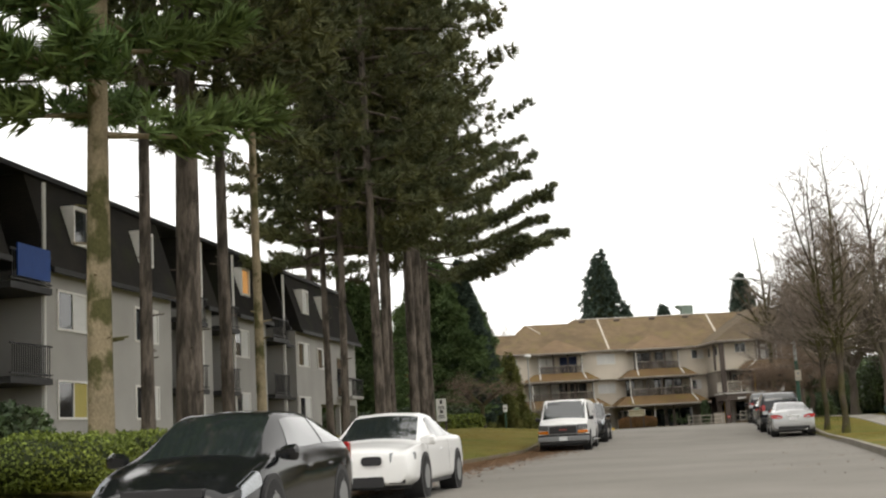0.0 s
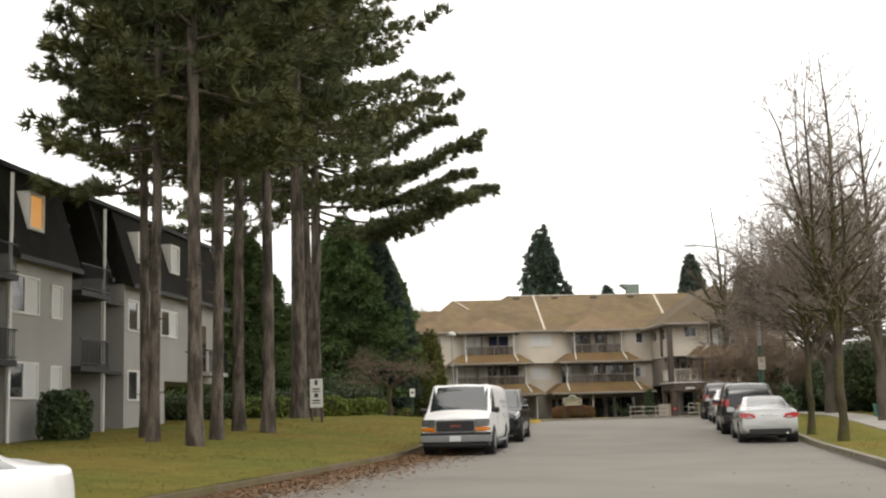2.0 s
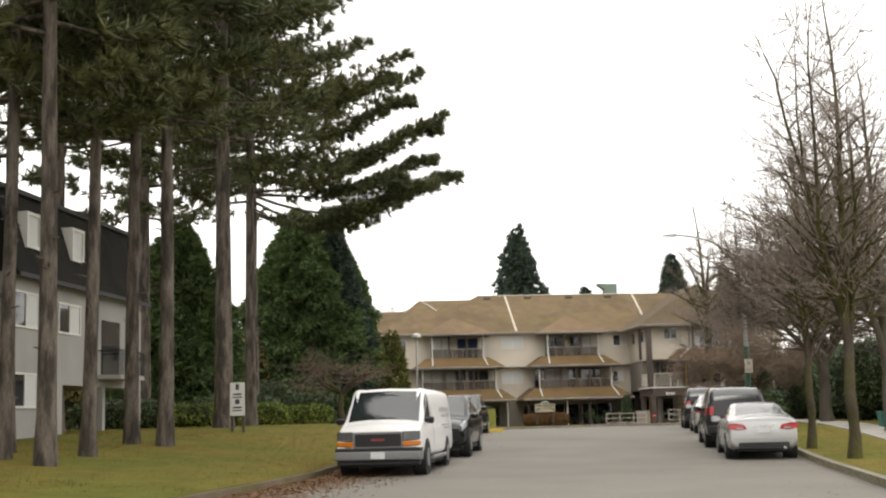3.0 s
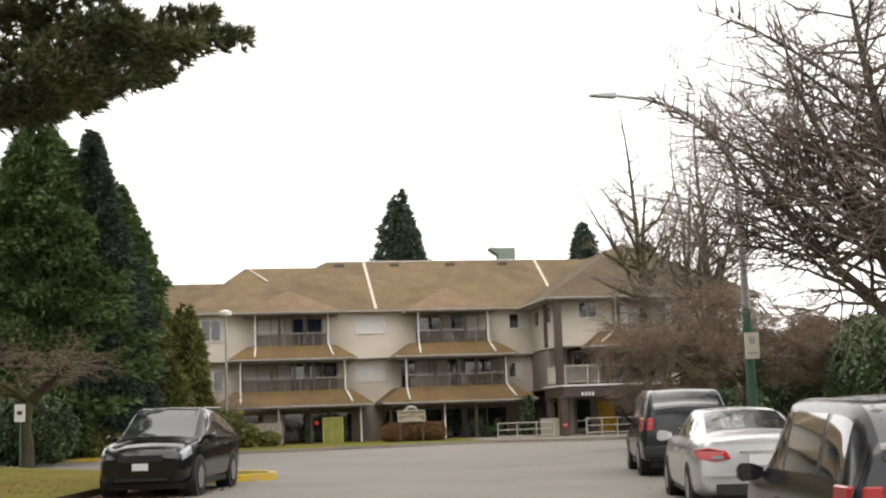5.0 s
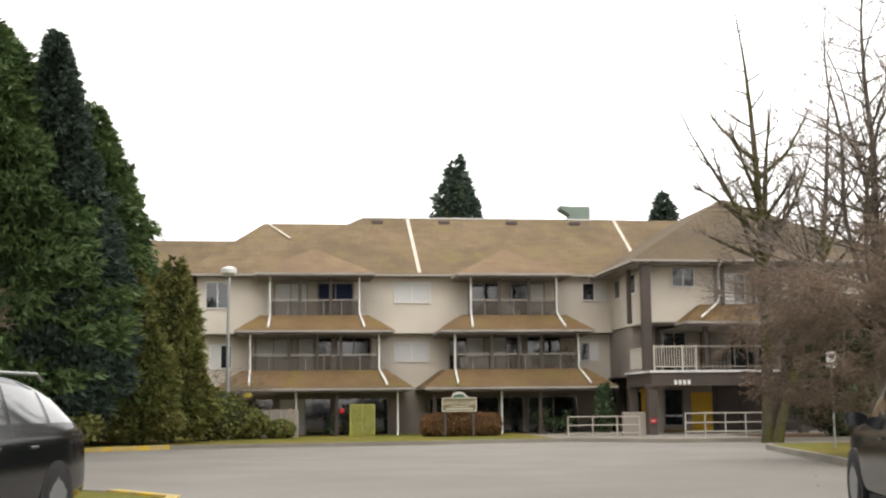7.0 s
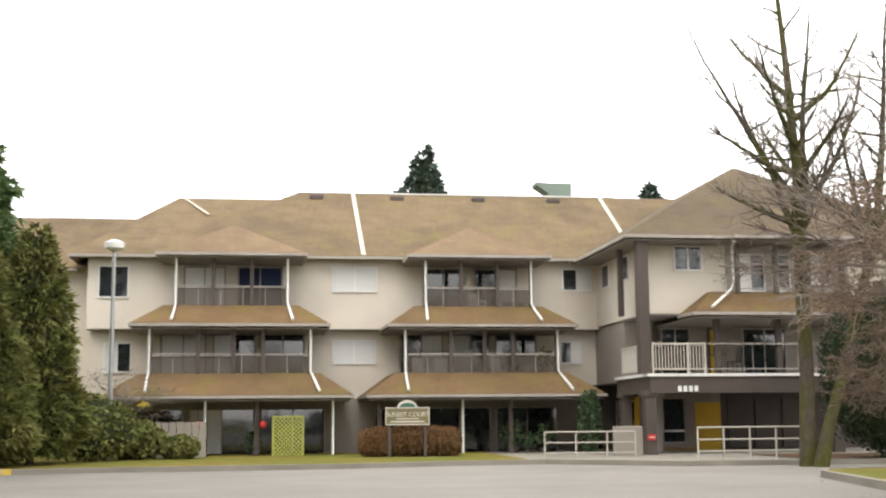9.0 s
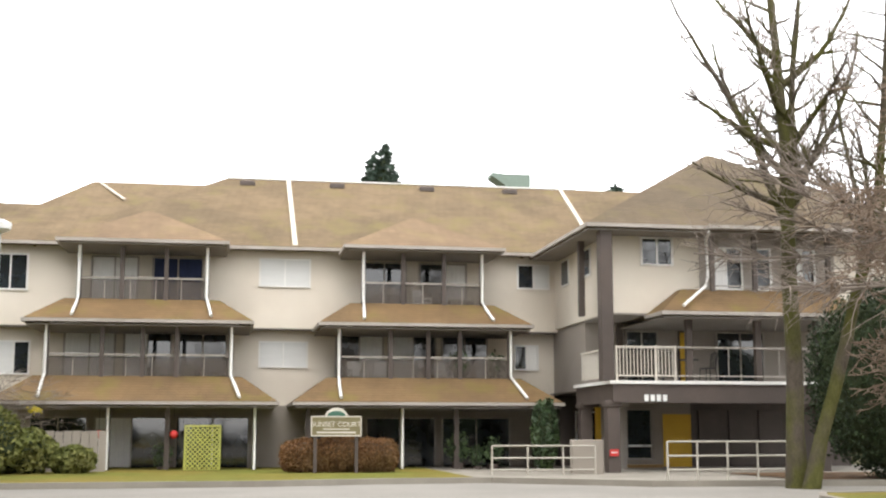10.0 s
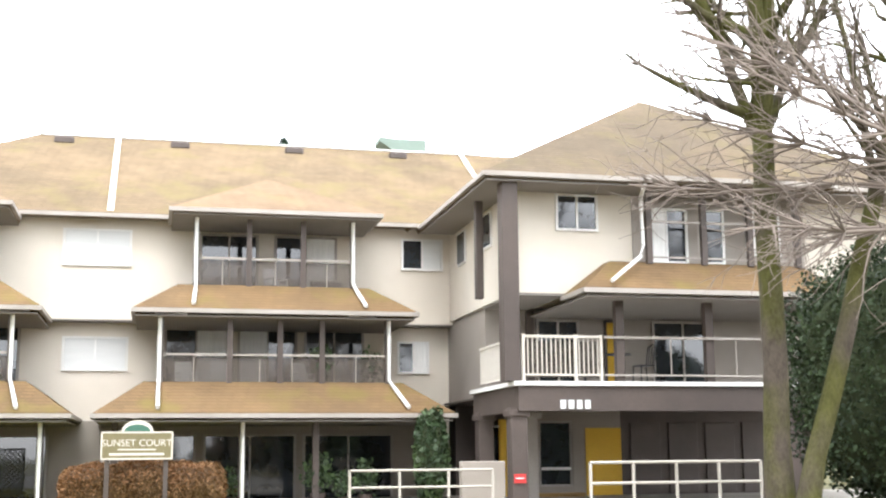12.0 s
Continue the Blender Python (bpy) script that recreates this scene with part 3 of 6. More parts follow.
# small gable roof over the wing's upper balcony
part("roof", solid([(9.1, -5.1, 8.0), (14.1, -5.1, 8.0), (11.5, -3.2, 9.35), (11.7, -3.2, 9.35), (14.1, -1, 8.0), (9.1, -1, 8.0), (11.7, -1, 9.35), (11.5, -1, 9.35)], [(0, 1, 3, 2), (1, 4, 6, 3), (5, 0, 2, 7), (2, 3, 6, 7)], 0.14), SHINGLE_GREY, wing)
part("gutter", gutter(9.1, 14.1, -5.1, 8.0, -4.7), FASCIA, wing)
for cxx, cy, z0, z1, r in ((5.85, -4.4, 3.1, 7.82, .2), (5.72, -2.2, 5.3, 7.82, .1)):
    part("column", bevelled(boxes((cxx - r, cxx + r, cy - r, cy + r, z0, z1)), .02), BROWN, wing, "square brown column")
for cxx, cy in ((6.0, -4.35), (6.1, -1.1), (12.9, -4.4)):
    part("column", bevelled(boxes((cxx - .2, cxx + .2, cy - .2, cy + .2, 0, 2.5), (cxx - .26, cxx + .26, cy - .26, cy + .26, 2.3, 2.45)), .015), BROWN, wing)
for cxx in (8.55, 10.85, 12.9):
    part("post", boxes((cxx - .1, cxx + .1, -4.5, -4.3, 3.1, 5.1)), BROWN, wing)
part("post", boxes((7.4, 7.6, -.75, -.6, 3.1, 5.2)), BROWN, wing)
part("skirt_roof", skirt_roof(7.45, 14.3, -5.2, 5.25, 8.5, 13.6, -4.1, 6.05, -3.6), MOSSY, wing, "mossy shingle skirt roof")
part("gutter", gutter(7.45, 14.3, -5.2, 5.25, -3.6), FASCIA, wing)
part("soffit", boxes((7.5, 14.25, -5.15, -.6, 5.03, 5.07), (6.25, 7.5, -3.6, -.6, 5.24, 5.29)), SOFFIT, wing)
part("balcony_floor", boxes((5.85, 13.4, -4.75, -.6, 3.0, 3.1)), TRIM, wing, "white-edged entrance canopy")
part("beam", boxes((5.95, 13.3, -4.68, -4.45, 2.42, 2.998), (5.95, 6.15, -4.44, -.6, 2.42, 2.998)), BROWN, wing, "brown canopy beam")
part("ceiling_board", boxes((6.15, 16.9, -4.44, 3.99, 2.885, 2.93)), BROWN, wing)
railing(6.12, 8.06, -4.55, 3.14, .11, RAILING, "cream picket railing", (6.12, 7.4, 8.03))
railing(8.1, 13.2, -4.55, 3.14, 1.7, FASCIA, "thin taupe railing")
sr = part("railing", boxes((6.09, 6.15, -4.5, -.7, 4.12, 4.18), (6.1, 6.14, -4.5, -.7, 3.24, 3.28)), RAILING, court, "cream picket railing")
pickets(sr, RAILING, [(6.12, -4.39 + k * .11, 3.28) for k in range(34)], (.022, .022, .84))
part("railing_board", boxes((6.18, 8.0, -4.48, -4.47, 3.2, 4.05)), SCREEN, wing)
part("wall", boxes((9.3, 14.0, -3.655, -3.602, 5.5, 7.8)), TAUPE_SHADED, wing, "shade-toned taupe wall behind the upper balcony")
railing(9.5, 13.5, -4.15, 6.05, 1.3, FASCIA, "thin taupe railing")
for px in (9.5, 10.95, 12.2, 13.5):
    part("post", boxes((px - .07, px + .07, -4.25, -4.11, 6.0, 7.8)), BROWN, wing)
part("downspout", tube(bmesh.new(), [(9.15, -4.9, 7.8), (9.25, -4.35, 7.6), (9.3, -4.3, 6.45), (9.1, -4.6, 6.1), (8.1, -5.25, 5.4)], .05, 8), TRIM, wing, smooth=50)
window(7.3, 8.4, -3.62, 6.85, 7.78, court, (GLASS, GLASS))
window(9.62, 10.75, -3.68, 6.1, 7.5, court, (CURTAIN, GLASS))
window(11.2, 11.75, -3.68, 6.1, 7.5, court, (GLASS,), 1)
window(12.35, 13.3, -3.68, 6.35, 7.5, court, (CURTAIN, GLASS))
window(9.62, 10.05, -.62, 3.15, 5.0, court, (YELLOW,), 1, BROWN)
window(7.7, 8.9, -.62, 3.15, 5.0, court, (GLASS, GLASS), 2, FASCIA)
window(11.0, 12.8, -.62, 3.15, 5.0, court, (GLASS, GLASS), 2, FASCIA)
window(7.2, 9.0, 3.98, .15, 2.3, court, (GLASS, GLASS), 2, TRIM)
part("wall", boxes((10.72, 16.9, 1.22, 1.4, 0.0, 2.88)), BROWN, wing, "dark brown wall beside the entrance")
for k in range(4):
    part("panel", bevelled(boxes((11.0 + k * 1.15, 11.9 + k * 1.15, 1.17, 1.215, .35, 2.3)), .01), BROWN, wing)
side_w = part("window", boxes((6.17, 6.25, -1.7, -.6, 6.75, 7.7)), TRIM, court, "side window in a white frame")
part("pane", boxes((6.155, 6.172, -1.64, -.66, 6.81, 7.64)), GLASS, side_w)
side_w = part("window", boxes((6.17, 6.25, 1.0, 1.9, 6.75, 7.7)), TRIM, court, "side window in a white frame")
part("pane", boxes((6.155, 6.172, 1.06, 1.84, 6.81, 7.64)), GLASS, side_w)
part("number_bar", boxes(*[(6.95 + k * .2, 7.08 + k * .2, -4.71, -4.68, 2.47, 2.67) for k in range(4)]), WHITE_SIGN, wing, "pale house number shapes on the beam")

# ---- the grey mansard-roofed block beside the pines ----
M2 = pose(-29.9, -60.4, 0.35, 0, 0, -12)
block = thing("apartment_block", "grey stucco apartment block with a black mansard roof and recessed balconies", "building", M2)
U0, U1 = -46.0, 13.9


def vx(u0, u1, d0, d1, z0, z1):
    """u along the facade, d behind it."""
    return (-d1, -d0, u0, u1, z0, z1)


def fwindow(u0, u1, z0, z1, behind, d=0.0, cols=2):
    w = part("window", boxes(vx(u0, u1, d - .05, d + .02, z0, z0 + .07), vx(u0, u1, d - .05, d + .02, z1 - .07, z1), vx(u0, u0 + .07, d - .049, d + .02, z0 + .07, z1 - .07), vx(u1 - .07, u1, d - .049, d + .02, z0 + .07, z1 - .07),
                             *[vx(u0 + (u1 - u0) * k / cols - .03, u0 + (u1 - u0) * k / cols + .03, d - .045, d + .02, z0 + .07, z1 - .07) for k in range(1, cols)]), TRIM, block, "white-framed sliding window")
    for k in range(cols):
        a = u0 + .07 + (u1 - u0 - .14) * k / cols
        part("pane", boxes(vx(a + .01, a + (u1 - u0 - .14) / cols - .01, d - .012, d + .004, z0 + .07, z1 - .07)), behind[k % len(behind)], w)


walls, recess = [], [(-36.6, -34.2), (-25.2, -22.9), (-13.4, -10.6), (-9.3, -7.0), (-2.5, -0.05), (0.12, 2.05)]
edge = U0
for a, b in recess + [(U1, U1)]:
    walls.append((edge, a))
    edge = b
for a, b in walls:
    if b == U1:  # the last stretch stands over an open carport
        part("wall", boxes(vx(a, b, 0, 12, 2.42, 5.95)), STUCCO2, block, "grey stucco wall")
        part("wall", boxes(vx(a, 6.3, 0, 12, 0, 2.419)), STUCCO2, block, "grey stucco wall")
        part("wall", boxes(vx(6.3, b, 5.5, 12, 0, 2.419)), STUCCO2, block, "grey wall at the back of the carport")
        part("post", boxes(vx(13.55, 13.9, 0, .35, 0, 2.419)), STUCCO2, block)
        part("post", boxes(vx(9.9, 10.15, 0, .25, 0, 2.419)), STUCCO2, block)
    else:
        part("wall", boxes(vx(a, b, 0, 12, 0, 5.95)), STUCCO2, block, "grey stucco wall")
    part("mansard", solid([(.35, a, 5.9), (.35, b, 5.9), (-.55, b, 8.75), (-.55, a, 8.75), (-12, a, 5.9), (-12, b, 5.9), (-12, b, 8.75), (-12, a, 8.75)], [(0, 1, 2, 3), (3, 2, 6, 7), (4, 5, 1, 0), (0, 3, 7, 4), (1, 5, 6, 2), (5, 4, 7, 6)]), MANSARD, block, "black shingle mansard")
    part("fascia", boxes((.33, .42, a, b, 5.78, 5.93)), BLACK, block)
part("roof_edge", boxes((-.75, -.40, U0, U1 + .1, 8.74, 8.9), (-12, -.75, U0, U1 + .1, 8.74, 8.86)), BLACK, block)
for a, b in recess:
    if a > 0:  # a stair recess with a black back wall
        part("wall", boxes(vx(a - .01, b + .01, .9, 12, 0, 8.74)), MANSARD, block, "stair recess with a black back wall")
        for z in (2.55, 5.1):
            part("stair_landing", boxes(vx(a, b, .05, .9, z, z + .13)), BLACK, block)
        continue
    part("wall", boxes(vx(a - .01, b + .01, 1.6, 12, 0, 8.74)), STUCCO2, block, "shaded balcony wall")
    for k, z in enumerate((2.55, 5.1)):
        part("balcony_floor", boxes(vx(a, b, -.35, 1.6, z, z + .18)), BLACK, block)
        br = part("balcony_railing", boxes(vx(a, b, -.35, -.30, z + 1.05, z + 1.1), vx(a, b, -.35, -.3, z + .25, z + .29)), BLACK, block, "black picket railing")
        pickets(br, BLACK, [(.325, a + q * .12, z + .18) for q in range(1, int((b - a) / .12))], (.02, .02, .87))
    part("downpipe", tube(bmesh.new(), [(.12, b - .05, 0), (.12, b - .05, 8.4)], .06, 8), TRIM, block, "white drainpipe", 50)
    for z in (.15, 2.75, 5.3):
        window_d = part("door", boxes(vx(a + .3, b - .3, 1.52, 1.6, z, z + 2.1)), GLASS, block, "dark glazed balcony door")
part("wall", boxes(vx(-2.4, -.1, 1.2, 1.5, 5.3, 7.9)), STUCCO2, block)
part("awning", boxes(vx(-24.9, -23.1, -.4, -.36, 5.45, 6.35)), material("blue_tarpaulin", (0.01, 0.06, 0.26), .6, vary=.15, bump=.2), block, "blue sheet tied to a balcony railing")
YELLOWC = material("yellow_curtain", (0.42, 0.36, 0.12), .9, vary=.15, scale=4, fine=20, bump=.2, stretch=(5, 5, .3))
for a, lo_m in ((-33.4, (GLASS, BLIND)), (-22.0, (GLASS, YELLOWC)), (-16.6, (GLASS, BLIND)), (-6.9, (GLASS, BLIND)), (2.35, (GLASS, BLIND))):
    fwindow(a, a + 1.95, 4.2, 5.4, (GLASS, BLIND))
    fwindow(a, a + 1.95, 1.6, 2.75, lo_m)
fwindow(5.8, 7.7, 4.2, 5.3, (GLASS, BLIND))
for a in (-4.1,):
    fwindow(a, a + .8, 4.2, 5.3, (BLIND,), cols=1)
    fwindow(a, a + .8, 1.6, 2.7, (BLIND,), cols=1)
LAMPLIT = material("warm_lamp_glow", (0.5, 0.25, 0.08), 0.6, bump=0.0)
LAMPLIT.node_tree.nodes["Principled BSDF"].inputs["Emission Color"].default_value = (1.0, 0.5, 0.15, 1)
LAMPLIT.node_tree.nodes["Principled BSDF"].inputs["Emission Strength"].default_value = 0.35
for a, m in ((-32.6, GLASS), (-21.1, GLASS), (-16.2, GLASS), (-5.9, LAMPLIT), (3.1, BLIND), (6.7, BLIND)):
    # dormer windows stand proud of the sloping shingles
    w = part("dormer_window", boxes((-.6, .12, a, a + 1.05, 6.85, 6.95), (-.6, .12, a, a + 1.05, 7.95, 8.05), (-.6, .12, a, a + .09, 6.95, 7.95), (-.6, .12, a + .96, a + 1.05, 6.95, 7.95)), TRIM, block, "white-framed window in the mansard")
    part("pane", boxes((.02, .04, a + .09, a + .96, 6.95, 7.95)), m, w)
part("balcony_floor", boxes(vx(9.4, 11.9, -.9, -.01, 2.7, 2.86)), STUCCO2, block, "small projecting balcony")
end_rail = part("balcony_railing", boxes(vx(9.4, 11.9, -.9, -.86, 3.75, 3.8), vx(9.4, 9.44, -.85, -.02, 3.75, 3.8), vx(11.86, 11.9, -.85, -.02, 3.75, 3.8)), BLACK, block, "black picket railing")
pickets(end_rail, BLACK, [(.88, 9.4 + q * .125, 2.86) for q in range(21)], (.02, .02, .89))
part("door", boxes(vx(9.7, 11.5, -.03, -.005, 2.87, 4.95)), GLASS, block, "dark glazed balcony door")


# ---- cars ----
PAINT_BLACK = material("black_car_paint", (0.008, 0.009, 0.010), 0.10, 0.0, vary=0.1, bump=0.0, coat=0.0, spec=0.6)
PAINT_WHITE = material("white_car_paint", (0.80, 0.80, 0.79), 0.35, vary=0.03, scale=1.5, fine=10, bump=0.0, coat=0.6)
PAINT_VAN = material("white_van_paint", (0.84, 0.84, 0.83), 0.4, vary=0.04, scale=1.2, fine=12, bump=0.0, coat=0.4, second=(0.62, 0.61, 0.58), mix=0.3)
PAINT_SILVER = material("silver_car_paint", (0.52, 0.525, 0.53), 0.25, 0.45, vary=0.05, bump=0.0, coat=0.4)
PAINT_GREY = material("dark_grey_car_paint", (0.014, 0.015, 0.018), 0.14, 0.0, vary=0.08, bump=0.0, coat=0.0, spec=0.55)
CARGLASS = material("car_glass", (0.018, 0.024, 0.025), 0.05, vary=0.15, scale=1.5, bump=0.0, spec=1.0, coat=0.8)
CHROME = material("chrome", (0.62, 0.62, 0.62), 0.2, 1.0, vary=0.06, bump=0.0)
TYRE = material("tyre_rubber", (0.02, 0.02, 0.02), 0.9, vary=0.2, fine=60, bump=0.3)
ALLOY = material("alloy_wheel", (0.34, 0.35, 0.36), 0.35, 0.8, vary=0.1, bump=0.0)
HEADLAMP = material("headlamp_lens", (0.30, 0.32, 0.34), 0.15, 0.2, vary=0.25, scale=8, fine=30, bump=0.1, coat=1.0)
REDLAMP = material("red_tail_lens", (0.42, 0.02, 0.02), 0.2, vary=0.2, scale=8, fine=40, bump=0.1, coat=0.8)
AMBER = material("amber_lens", (0.55, 0.16, 0.01), 0.25, vary=0.15, bump=0.05, coat=0.6)
PLATE = material("number_plate", (0.62, 0.63, 0.64), 0.5, vary=0.06, bump=0.0)


def loft(rings, cap=True):
    bm = bmesh.new()
    rs = [[bm.verts.new(p) for p in r] for r in rings]
    k = len(rs[0])
    for a, b in zip(rs, rs[1:]):
        for i in range(k):
            bm.faces.new((a[i], a[(i + 1) % k], b[(i + 1) % k], b[i]))
    if cap:
        bm.faces.new(rs[0][::-1])
        bm.faces.new(rs[-1])
    return bm


def spline(rows, k):
    """Rows of numbers, smoothed to k steps between each two (Catmull-Rom)."""
    r = np.asarray(rows, float)
    e = np.vstack([2 * r[0] - r[1], r, 2 * r[-1] - r[-2]])
    out = []
    for i in range(len(r) - 1):
        p0, p1, p2, p3 = e[i:i + 4]
        for t in np.linspace(0, 1, k, endpoint=False):
            q = .5 * (2 * p1 + (p2 - p0) * t + (2 * p0 - 5 * p1 + 4 * p2 - p3) * t * t + (3 * p1 - p0 - 3 * p2 + p3) * t ** 3)
            out.append(q * .75 + (p1 + (p2 - p1) * t) * .25)
    out.append(r[-1])
    return np.array(out)


ROWS_PER, COLS_PER = 6, 4


class Shell:
    """A car body's skin as a grid: rows along the length, columns from sill to sill over the roof."""

    def __init__(self, stations, zs=1.0):
        ctrl = []
        for y, zb, zbelt, zt, hw, ht in stations:
            half = [(hw * .84, zb), (hw * .985, zb + .10), (hw, zb + (zbelt - zb) * .55), (hw * .955, zbelt), (ht, zt - .045), (ht * .62, zt), (0, zt + .02)]
            pts = [(-x, y, z * zs) for x, z in half] + [(x, y, z * zs) for x, z in half[-2::-1]]
            ctrl.append(np.array(pts))
        dense = spline(np.array([c.ravel() for c in ctrl]), ROWS_PER).reshape(-1, 13, 3)
        self.g = np.array([spline(r, COLS_PER) for r in dense])
        self.n, self.m = self.g.shape[:2]

    def skin(self):
        bm = bmesh.new()
        vs = [[bm.verts.new(p) for p in r] for r in self.g]
        for i in range(self.n - 1):
            for j in range(self.m - 1):
                bm.faces.new((vs[i][j], vs[i][j + 1], vs[i + 1][j + 1], vs[i + 1][j]))
            bm.faces.new((vs[i][self.m - 1], vs[i][0], vs[i + 1][0], vs[i + 1][self.m - 1]))
        bm.faces.new(vs[0][::-1])
        bm.faces.new(vs[-1])
        return bm

    def at(self, r, c):
        i, j = min(int(r), self.n - 2), min(int(c), self.m - 2)
        u, v = r - i, c - j
        g = self.g
        return (g[i, j] * (1 - u) + g[i + 1, j] * u) * (1 - v) + (g[i, j + 1] * (1 - u) + g[i + 1, j + 1] * u) * v

    def patch(self, s0, s1, c0, c1, out=.006, slant0=0.0, slant1=0.0, k=8):
        """A panel that lies on the skin between stations s0, s1 and section points c0, c1; slants shear its ends."""
        rows = []
        for q in np.linspace(0, 1, k):
            c = (c0 + (c1 - c0) * q) * COLS_PER
            a, b = (s0 + slant0 * q) * ROWS_PER, (s1 + slant1 * q) * ROWS_PER
            line = []
            for t in np.linspace(0, 1, k):
                r = a + (b - a) * t
                p = self.at(r, c)
                n = np.cross(self.at(r, c + .4) - p, self.at(r + .4, c) - p)
                n /= np.linalg.norm(n) + 1e-9
                if np.dot(n, p - np.array([0, p[1], .7])) < 0:
                    n = -n
                line.append((p + n * out, p - n * .01))
            rows.append(line)
        bm = bmesh.new()
        top = [[bm.verts.new(x[0]) for x in l] for l in rows]
        low = [[bm.verts.new(x[1]) for x in l] for l in rows]
        for i in range(k - 1):
            for j in range(k - 1):
                bm.faces.new((top[i][j], top[i][j + 1], top[i + 1][j + 1], top[i + 1][j]))
        rim = [(0, j) for j in range(k)] + [(i, k - 1) for i in range(1, k)] + [(k - 1, j) for j in range(k - 2, -1, -1)] + [(i, 0) for i in range(k - 2, 0, -1)]
        for (a, b), (c, d) in zip(rim, rim[1:] + rim[:1]):
            bm.faces.new((top[a][b], low[a][b], low[c][d], top[c][d]))
        return bm


def car(label, category, paint, m, L, W, stations, glass, wheel_y, wr, front=None, rear=None, zs=1.0, rails=None, mirrors=None, lamps=(), lines=()):
    """A car: smooth body shell, glass and lamps that lie on it, wheels, mirrors, handles and what front() and rear() add. +y is forward.
    glass: station spans of rear window, side windows and windscreen."""
    c = thing("car", label, category, m)
    hw = W / 2
    sh = Shell(stations, zs)
    part("body", sh.skin(), paint, c, smooth=42)
    (r0, r1), sides, (w0, w1) = glass
    if r1 > r0:
        part("rear_window", sh.patch(r0, r1, 4.25, 7.75), CARGLASS, c, smooth=60)
    part("windscreen", sh.patch(w0, w1, 4.2, 7.8), CARGLASS, c, smooth=60)
    for a, b, sl0, sl1 in sides:
        part("side_window", sh.patch(a, b, 3.12, 3.88, slant0=sl0, slant1=sl1), CARGLASS, c, smooth=60)
        part("side_window", sh.patch(a, b, 8.88, 8.12, slant0=sl0, slant1=sl1), CARGLASS, c, smooth=60)
    for nm, mat, s0, s1, c0, c1, sl0, sl1 in lamps:
        part(nm, sh.patch(s0, s1, c0, c1, .012, sl0, sl1), mat, c, smooth=60)
        part(nm, sh.patch(s0, s1, 12 - c0, 12 - c1, .012, sl0, sl1), mat, c, smooth=60)
    for s0, s1, c0, c1 in lines:
        for k in (c0, 12 - c0):
            part("panel_gap", sh.patch(s0, s1, k, k + (c1 - c0) * (1 if k == c0 else -1), .0015), BLACK, c)
    zbelt = stations[len(stations) // 2][2] * zs
    yc, zc, hb = stations[-4][0], stations[-4][2] * zs, stations[-4][4]
    for sx in (1, -1):
        for wy in wheel_y:
            arch = tube(bmesh.new(), [(sx * (hw - .3), wy, wr), (sx * (hw + .004), wy, wr)], wr + .055, 28)
            part("wheel_arch", arch, BLACK, c)
            w = part("wheel", tube(bmesh.new(), [(sx * (hw - .2), wy, wr), (sx * (hw - .19), wy, wr), (sx * (hw + .004), wy, wr), (sx * (hw + .016), wy, wr)], [wr * .8, wr, wr, wr * .9], 28), TYRE, c, smooth=40)
            rim = tube(bmesh.new(), [(sx * (hw - .05), wy, wr), (sx * (hw + .018), wy, wr)], [wr * .60, wr * .58], 20)
            for k in range(5):
                box(rim, -.004, .02, -.035, .035, .04, wr * .66, Matrix.Translation((sx * (hw + .012), wy, wr)) @ Matrix.Rotation(k * math.tau / 5, 4, "X"))
            part("rim", rim, ALLOY, w)
        mi = loft([[(sx * (hb * .93 + u * .24), yc - .22 + v, zc + .07 + k) for v, k in ((-.05 * g, -.07 * g), (.05 * g, -.06 * g), (.07 * g, .04 * g), (-.05 * g, .08 * g))] for u, g in ((0, .5), (.4, 1), (.85, 1.1), (1, .7))])
        part("mirror", mi, mirrors or paint, c, smooth=60)
        for wy in (wheel_y[0] - 1.35, wheel_y[0] - 2.2):
            part("door_handle", bevelled(boxes((sx * hw * .985 - .02, sx * hw * .985 + .02, wy - .1, wy + .1, zbelt - .17, zbelt - .135)), .008), paint, c)
        part("sill", boxes((sx * (hw - .09) - .04, sx * (hw - .09) + .04, wheel_y[1] + wr + .1, wheel_y[0] - wr - .1, .2, .3)), BLACK, c)
        if rails:
            a, b, z, x = rails
            part("roof_rail", tube(bmesh.new(), [(sx * x, a, z), (sx * x, a - .12, z + .07), (sx * x, b + .12, z + .07), (sx * x, b, z)], .02, 6), GALV, c, smooth=60)
    part("underbody", boxes((-hw * .8, hw * .8, -L / 2 + .35, L / 2 - .35, .17, .36)), BLACK, c)
    for f in (front, rear):
        if f:
            f(c, L / 2, hw)
    return c


def bent_box(x0, x1, y0, back, z0, z1):
    """A lamp or grille that wraps back along the corner as x grows."""
    return bevelled(solid([(x0, y0, z0), (x1, y0 - back, z0 + .02), (x1, y0 - back, z1), (x0, y0, z1), (x0, y0 - .12, z0), (x1, y0 - back - .12, z0 + .02), (x1, y0 - back - .12, z1), (x0, y0 - .12, z1)],
                          [(0, 1, 2, 3), (7, 6, 5, 4), (0, 4, 5, 1), (1, 5, 6, 2), (2, 6, 7, 3), (3, 7, 4, 0)]), .015)


def mirror_bent(*a):
    bm = bent_box(*a)
    for v in bm.verts:
        v.co.x *= -1
    return bm


def flip_y(bm):
    for v in bm.verts:
        v.co.y *= -1
    return bm


